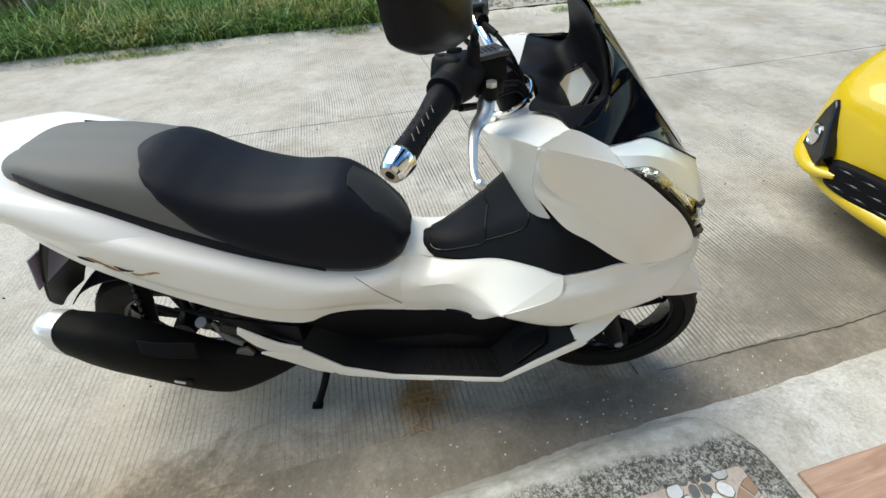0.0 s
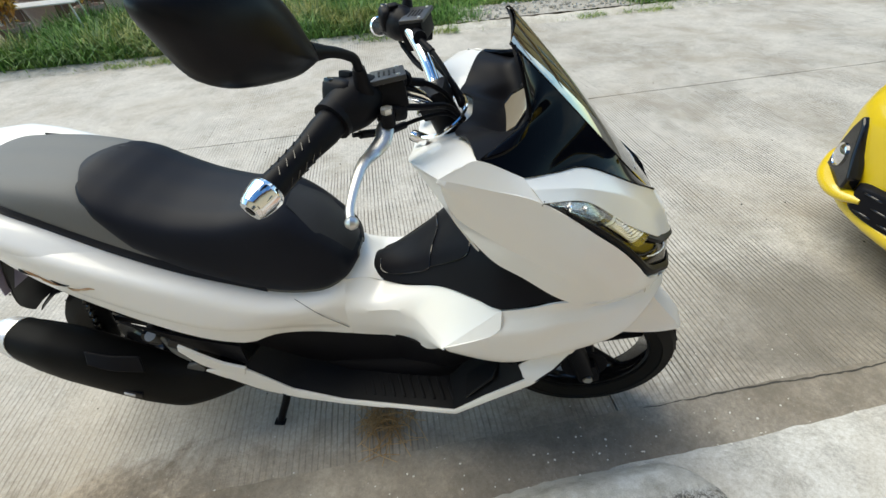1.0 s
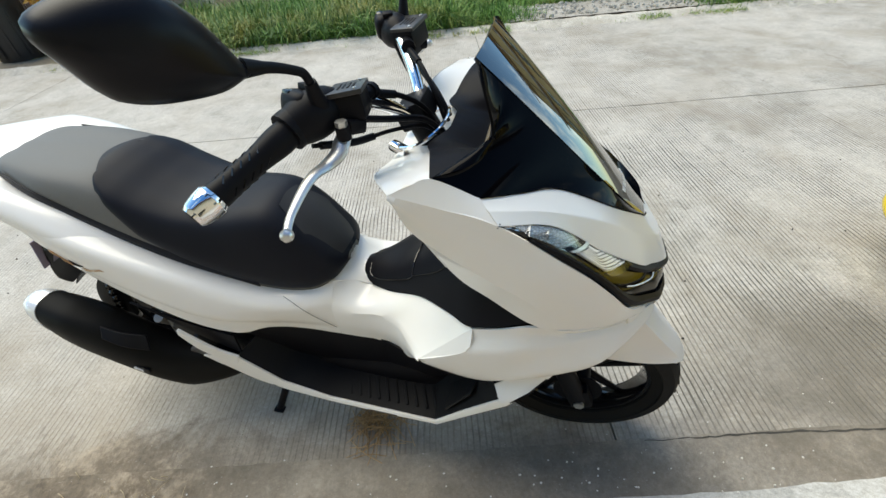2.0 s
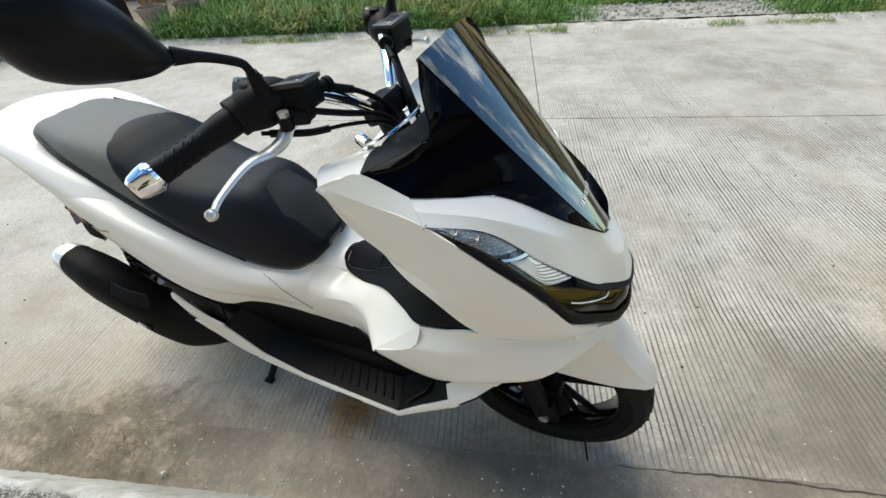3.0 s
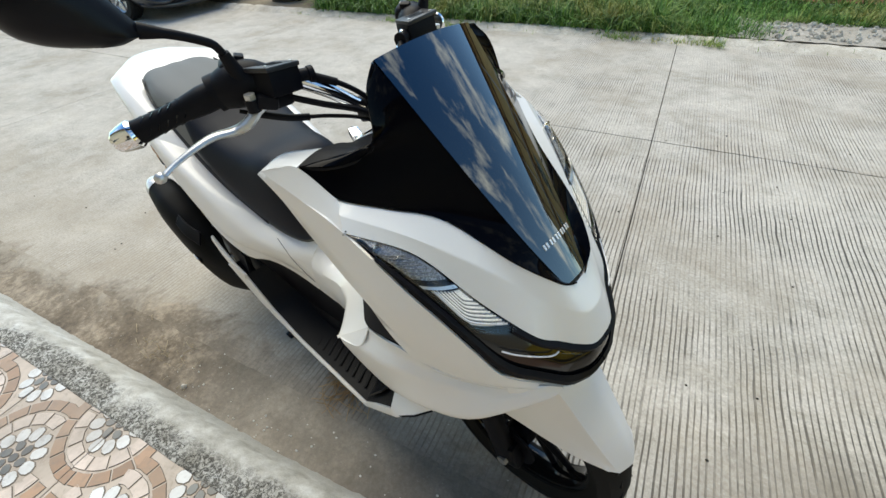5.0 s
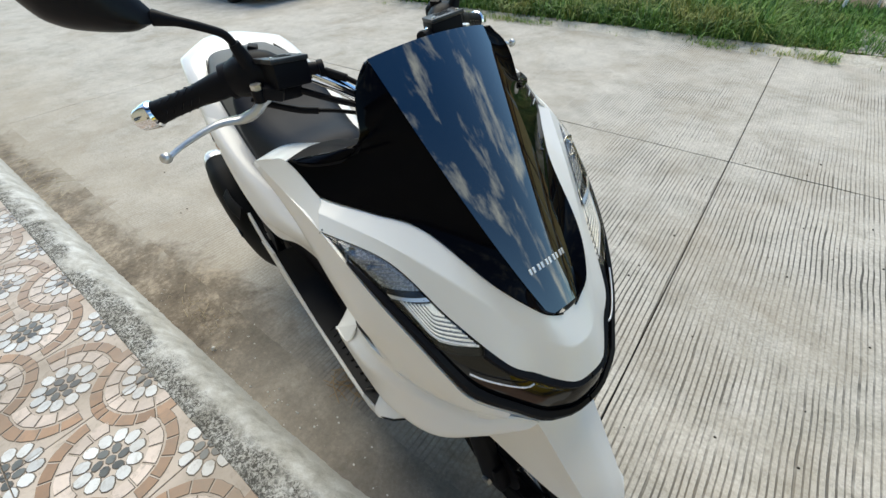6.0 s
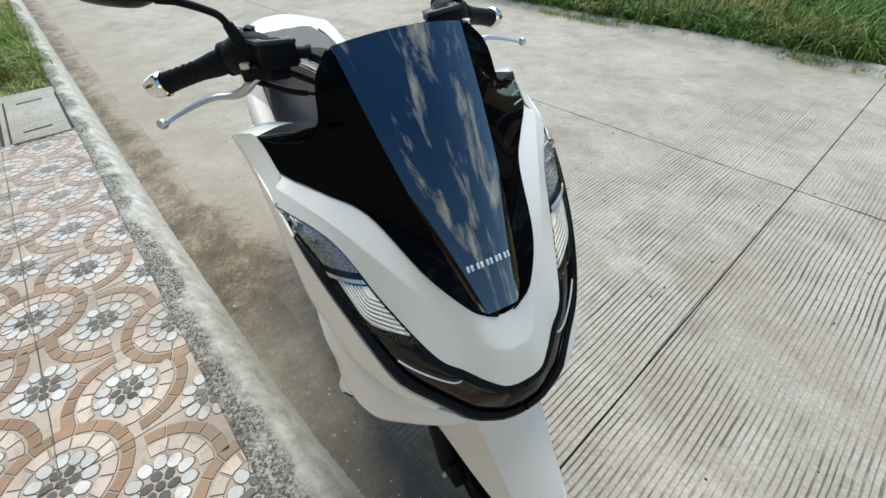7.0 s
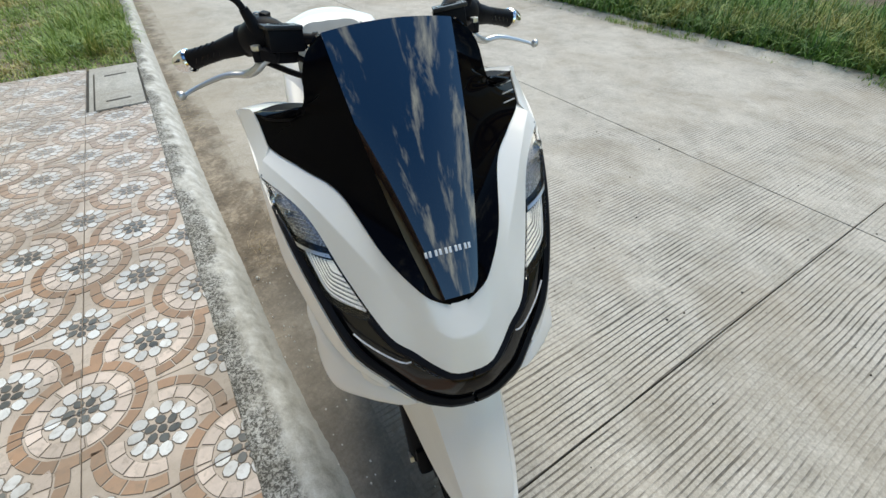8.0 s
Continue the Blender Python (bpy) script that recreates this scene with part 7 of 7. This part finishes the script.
flower_pot(pose(-4.28, 5.92, 0.04), 0.19, 0.30, "weathered clay pot with an orange-leaved shrub", True, 61)
flower_pot(pose(-4.05, 6.35, 0.04), 0.17, 0.28, "grey clay pot with an orange-leaved plant", True, 62)
flower_pot(pose(-4.75, 6.60, 0.04), 0.20, 0.32, "clay pot with a tall orange-leaved plant", True, 63)
flower_pot(pose(-3.60, 7.30, 0.04), 0.18, 0.30, "clay pot with a leafy plant beside the bench", True, 64)
flower_pot(pose(-4.60, 7.90, 0.04), 0.22, 0.36, "large clay pot standing behind the others", True, 65)
bin_ = thing("waste_bin", pose(-5.02, 5.95, 0.04), "black plastic bin standing beside the clay pots", "bin")
part("tub", lathe([(0, 0), (0.26, 0), (0.30, 0.72), (0.32, 0.73), (0.32, 0.77), (0.29, 0.77), (0.0, 0.75)], 36, "Z"), M_BIN, bin_)
for k in range(12):
    part("rib", box((0.012, 0.03, 0.62), pose(0.285 * math.cos(k * 0.5236), 0.285 * math.sin(k * 0.5236), 0.36, 0, 0, 30 * k) , 0.004, 1), M_BIN, bin_)
bench = thing("bench", pose(-3.9, 6.75, 0.04, 0, 0, 10), "white metal bench frame with thin legs", "bench")
for x in (-0.4, 0.4):
    for y in (-0.16, 0.16):
        part("leg", tube([(x * 1.1, y * 1.2, 0), (x, y, 0.42)], 0.011, 8, 3), M_WHITEMETAL, bench)
for y in np.linspace(-0.18, 0.18, 5):
    part("slat", box((0.95, 0.05, 0.018), pose(0, y, 0.43), 0.004, 1), M_WHITEMETAL, bench)
solid("gate_post", box((0.34, 0.34, 1.7), pose(-3.35, 7.75, 0.85), 0.02), M_BEIGE, "beige rendered concrete gate post in the grass", "post")
solid("garden_fence", merge(*[box((0.10, 0.02, 1.1), pose(-8.6 + 0.125 * k, 8.55 + 0.004 * (k % 3), 0.57), 0.003, 1) for k in range(40)], box((5.0, 0.04, 0.08), pose(-6.1, 8.58, 0.35)), box((5.0, 0.04, 0.08), pose(-6.1, 8.58, 0.85))), M_ROOF, "dark brown board fence behind the pots", "fence")

porch = thing("porch_floor", FLAT, "red-brown tiled porch floor", "floor", kind="structure")
for i in range(12):
    for j in range(6):
        part("porch_tile", box((0.396, 0.396, 0.02), pose(1.75 + 0.4 * i, 7.45 + 0.4 * j, 0.075), 0.003, 1), M_REDTILE, porch, smooth=False)
part("porch_step", box((4.9, 2.5, 0.06), pose(3.95, 8.45, 0.035)), M_FARKERB, porch, smooth=False)
chair = thing("garden_chair", pose(1.28, 7.34, 0.04, 0, 0, -75), "white moulded plastic garden chair on the grass", "chair")
for x in (-0.2, 0.2):
    for y in (-0.2, 0.2):
        part("leg", tube([(x * 1.2, y * 1.2, 0), (x, y, 0.41)], [0.016, 0.022], 10, 4), M_PVC, chair)
part("seat", box((0.44, 0.44, 0.025), pose(0, 0, 0.42), 0.01), M_PVC, chair)
part("backrest", sheet(loft([[(-0.2, -0.2, 0.42), (-0.24, 0, 0.42), (-0.2, 0.2, 0.42)], [(-0.27, -0.2, 0.85), (-0.32, 0, 0.88), (-0.27, 0.2, 0.85)]], 10, 8), 0.012, (0, 0, 0.6)), M_PVC, chair)
for s in (-1, 1):
    part("armrest", tube([(0.2, s * 0.22, 0.42), (0.2, s * 0.24, 0.60), (-0.05, s * 0.24, 0.63), (-0.25, s * 0.21, 0.66)], 0.018, 10, 20), M_PVC, chair)


# ---------------------------------------------------------------- houses that close the place
def house(name, m, width, depth, height, wall_mat, label, openings):
    """A plain house: walls with openings, eaves and a pitched roof; its front faces -y."""
    h = thing(name, m, label, "house", kind="structure")
    xs = sorted({-width / 2, width / 2, *[v for o in openings for v in (o[0], o[1])]})
    for a, b in zip(xs, xs[1:]):
        o = [q for q in openings if q[0] <= a and q[1] >= b]
        zs = [(0, height)] if not o else [(0, o[0][2]), (o[0][3], height)]
        for z0, z1 in zs:
            if z1 - z0 > 0.01:
                part("wall", box((b - a, 0.2, z1 - z0), pose((a + b) / 2, 0.1, (z0 + z1) / 2)), wall_mat, h, smooth=False)
    for x0, x1, z0, z1 in openings:
        win = part("window", box((x1 - x0, 0.03, z1 - z0), pose((x0 + x1) / 2, 0.14, (z0 + z1) / 2)), M_GLASS, h, smooth=False)
        part("window_frame", box((x1 - x0, 0.05, 0.06), pose((x0 + x1) / 2, 0.10, (z0 + z1) / 2)), M_WHITEMETAL, win, smooth=False)
    part("rear_wall", box((width, 0.2, height), pose(0, depth, height / 2)), wall_mat, h, smooth=False)
    for x in (-width / 2 + 0.1, width / 2 - 0.1):
        part("end_wall", box((0.196, depth, height), pose(x, depth / 2 + 0.1, height / 2)), wall_mat, h, smooth=False)
    part("roof", sheet(np.array([[(x, y, z) for x in (-width / 2 - 0.5, width / 2 + 0.5)] for y, z in ((-0.8, height - 0.1), (depth / 2, height + 1.5), (depth + 0.8, height - 0.1))]), 0.15, (0, depth / 2, 0)), M_ROOF, h, smooth=False)
    return h


wins = [(-6.5, -5.2, 0.9, 2.1), (-3.5, -2.4, 0.0, 2.1), (-1.0, 0.6, 0.9, 2.1), (2.4, 3.6, 0.9, 2.1), (5.0, 6.2, 0.9, 2.1)]
ochre = house("ochre_house", pose(6.5, 10.6, 0), 15, 6, 5.2, M_OCHRE, "ochre house with brown roof across the road", wins)
for z, t in ((2.55, 0.16), (3.05, 0.08), (4.6, 0.14)):
    part("beam", box((15.04, 0.10, t), pose(0, -0.052, z)), M_ROOF, ochre, smooth=False)
for k in range(7):
    part("post", box((0.14, 0.08, 5.0), pose(-7.2 + 2.4 * k, -0.15, 2.5)), M_ROOF if k % 2 else M_WHITEMETAL, ochre, smooth=False)
part("balcony", box((15.0, 0.9, 0.14), pose(0, -0.56, 2.85)), M_BEIGE, ochre, smooth=False)
house("beige_house", pose(-10.5, 10.9, 0), 15, 6, 3.2, M_BEIGE, "beige house with brown roof across the road", wins)
house("near_house", pose(-1.5, -3.4, 0, 0, 0, 180), 22, 7, 5.4, M_PORCH, "plain warm beige house behind the pavement", wins)
solid("yard_floor", sheet_ground(-30, 30, -3.4, -2.0, 0.09, 30, 6, 0.002, 13), M_COVER, "grey concrete yard strip behind the pavement", "yard", kind="structure")
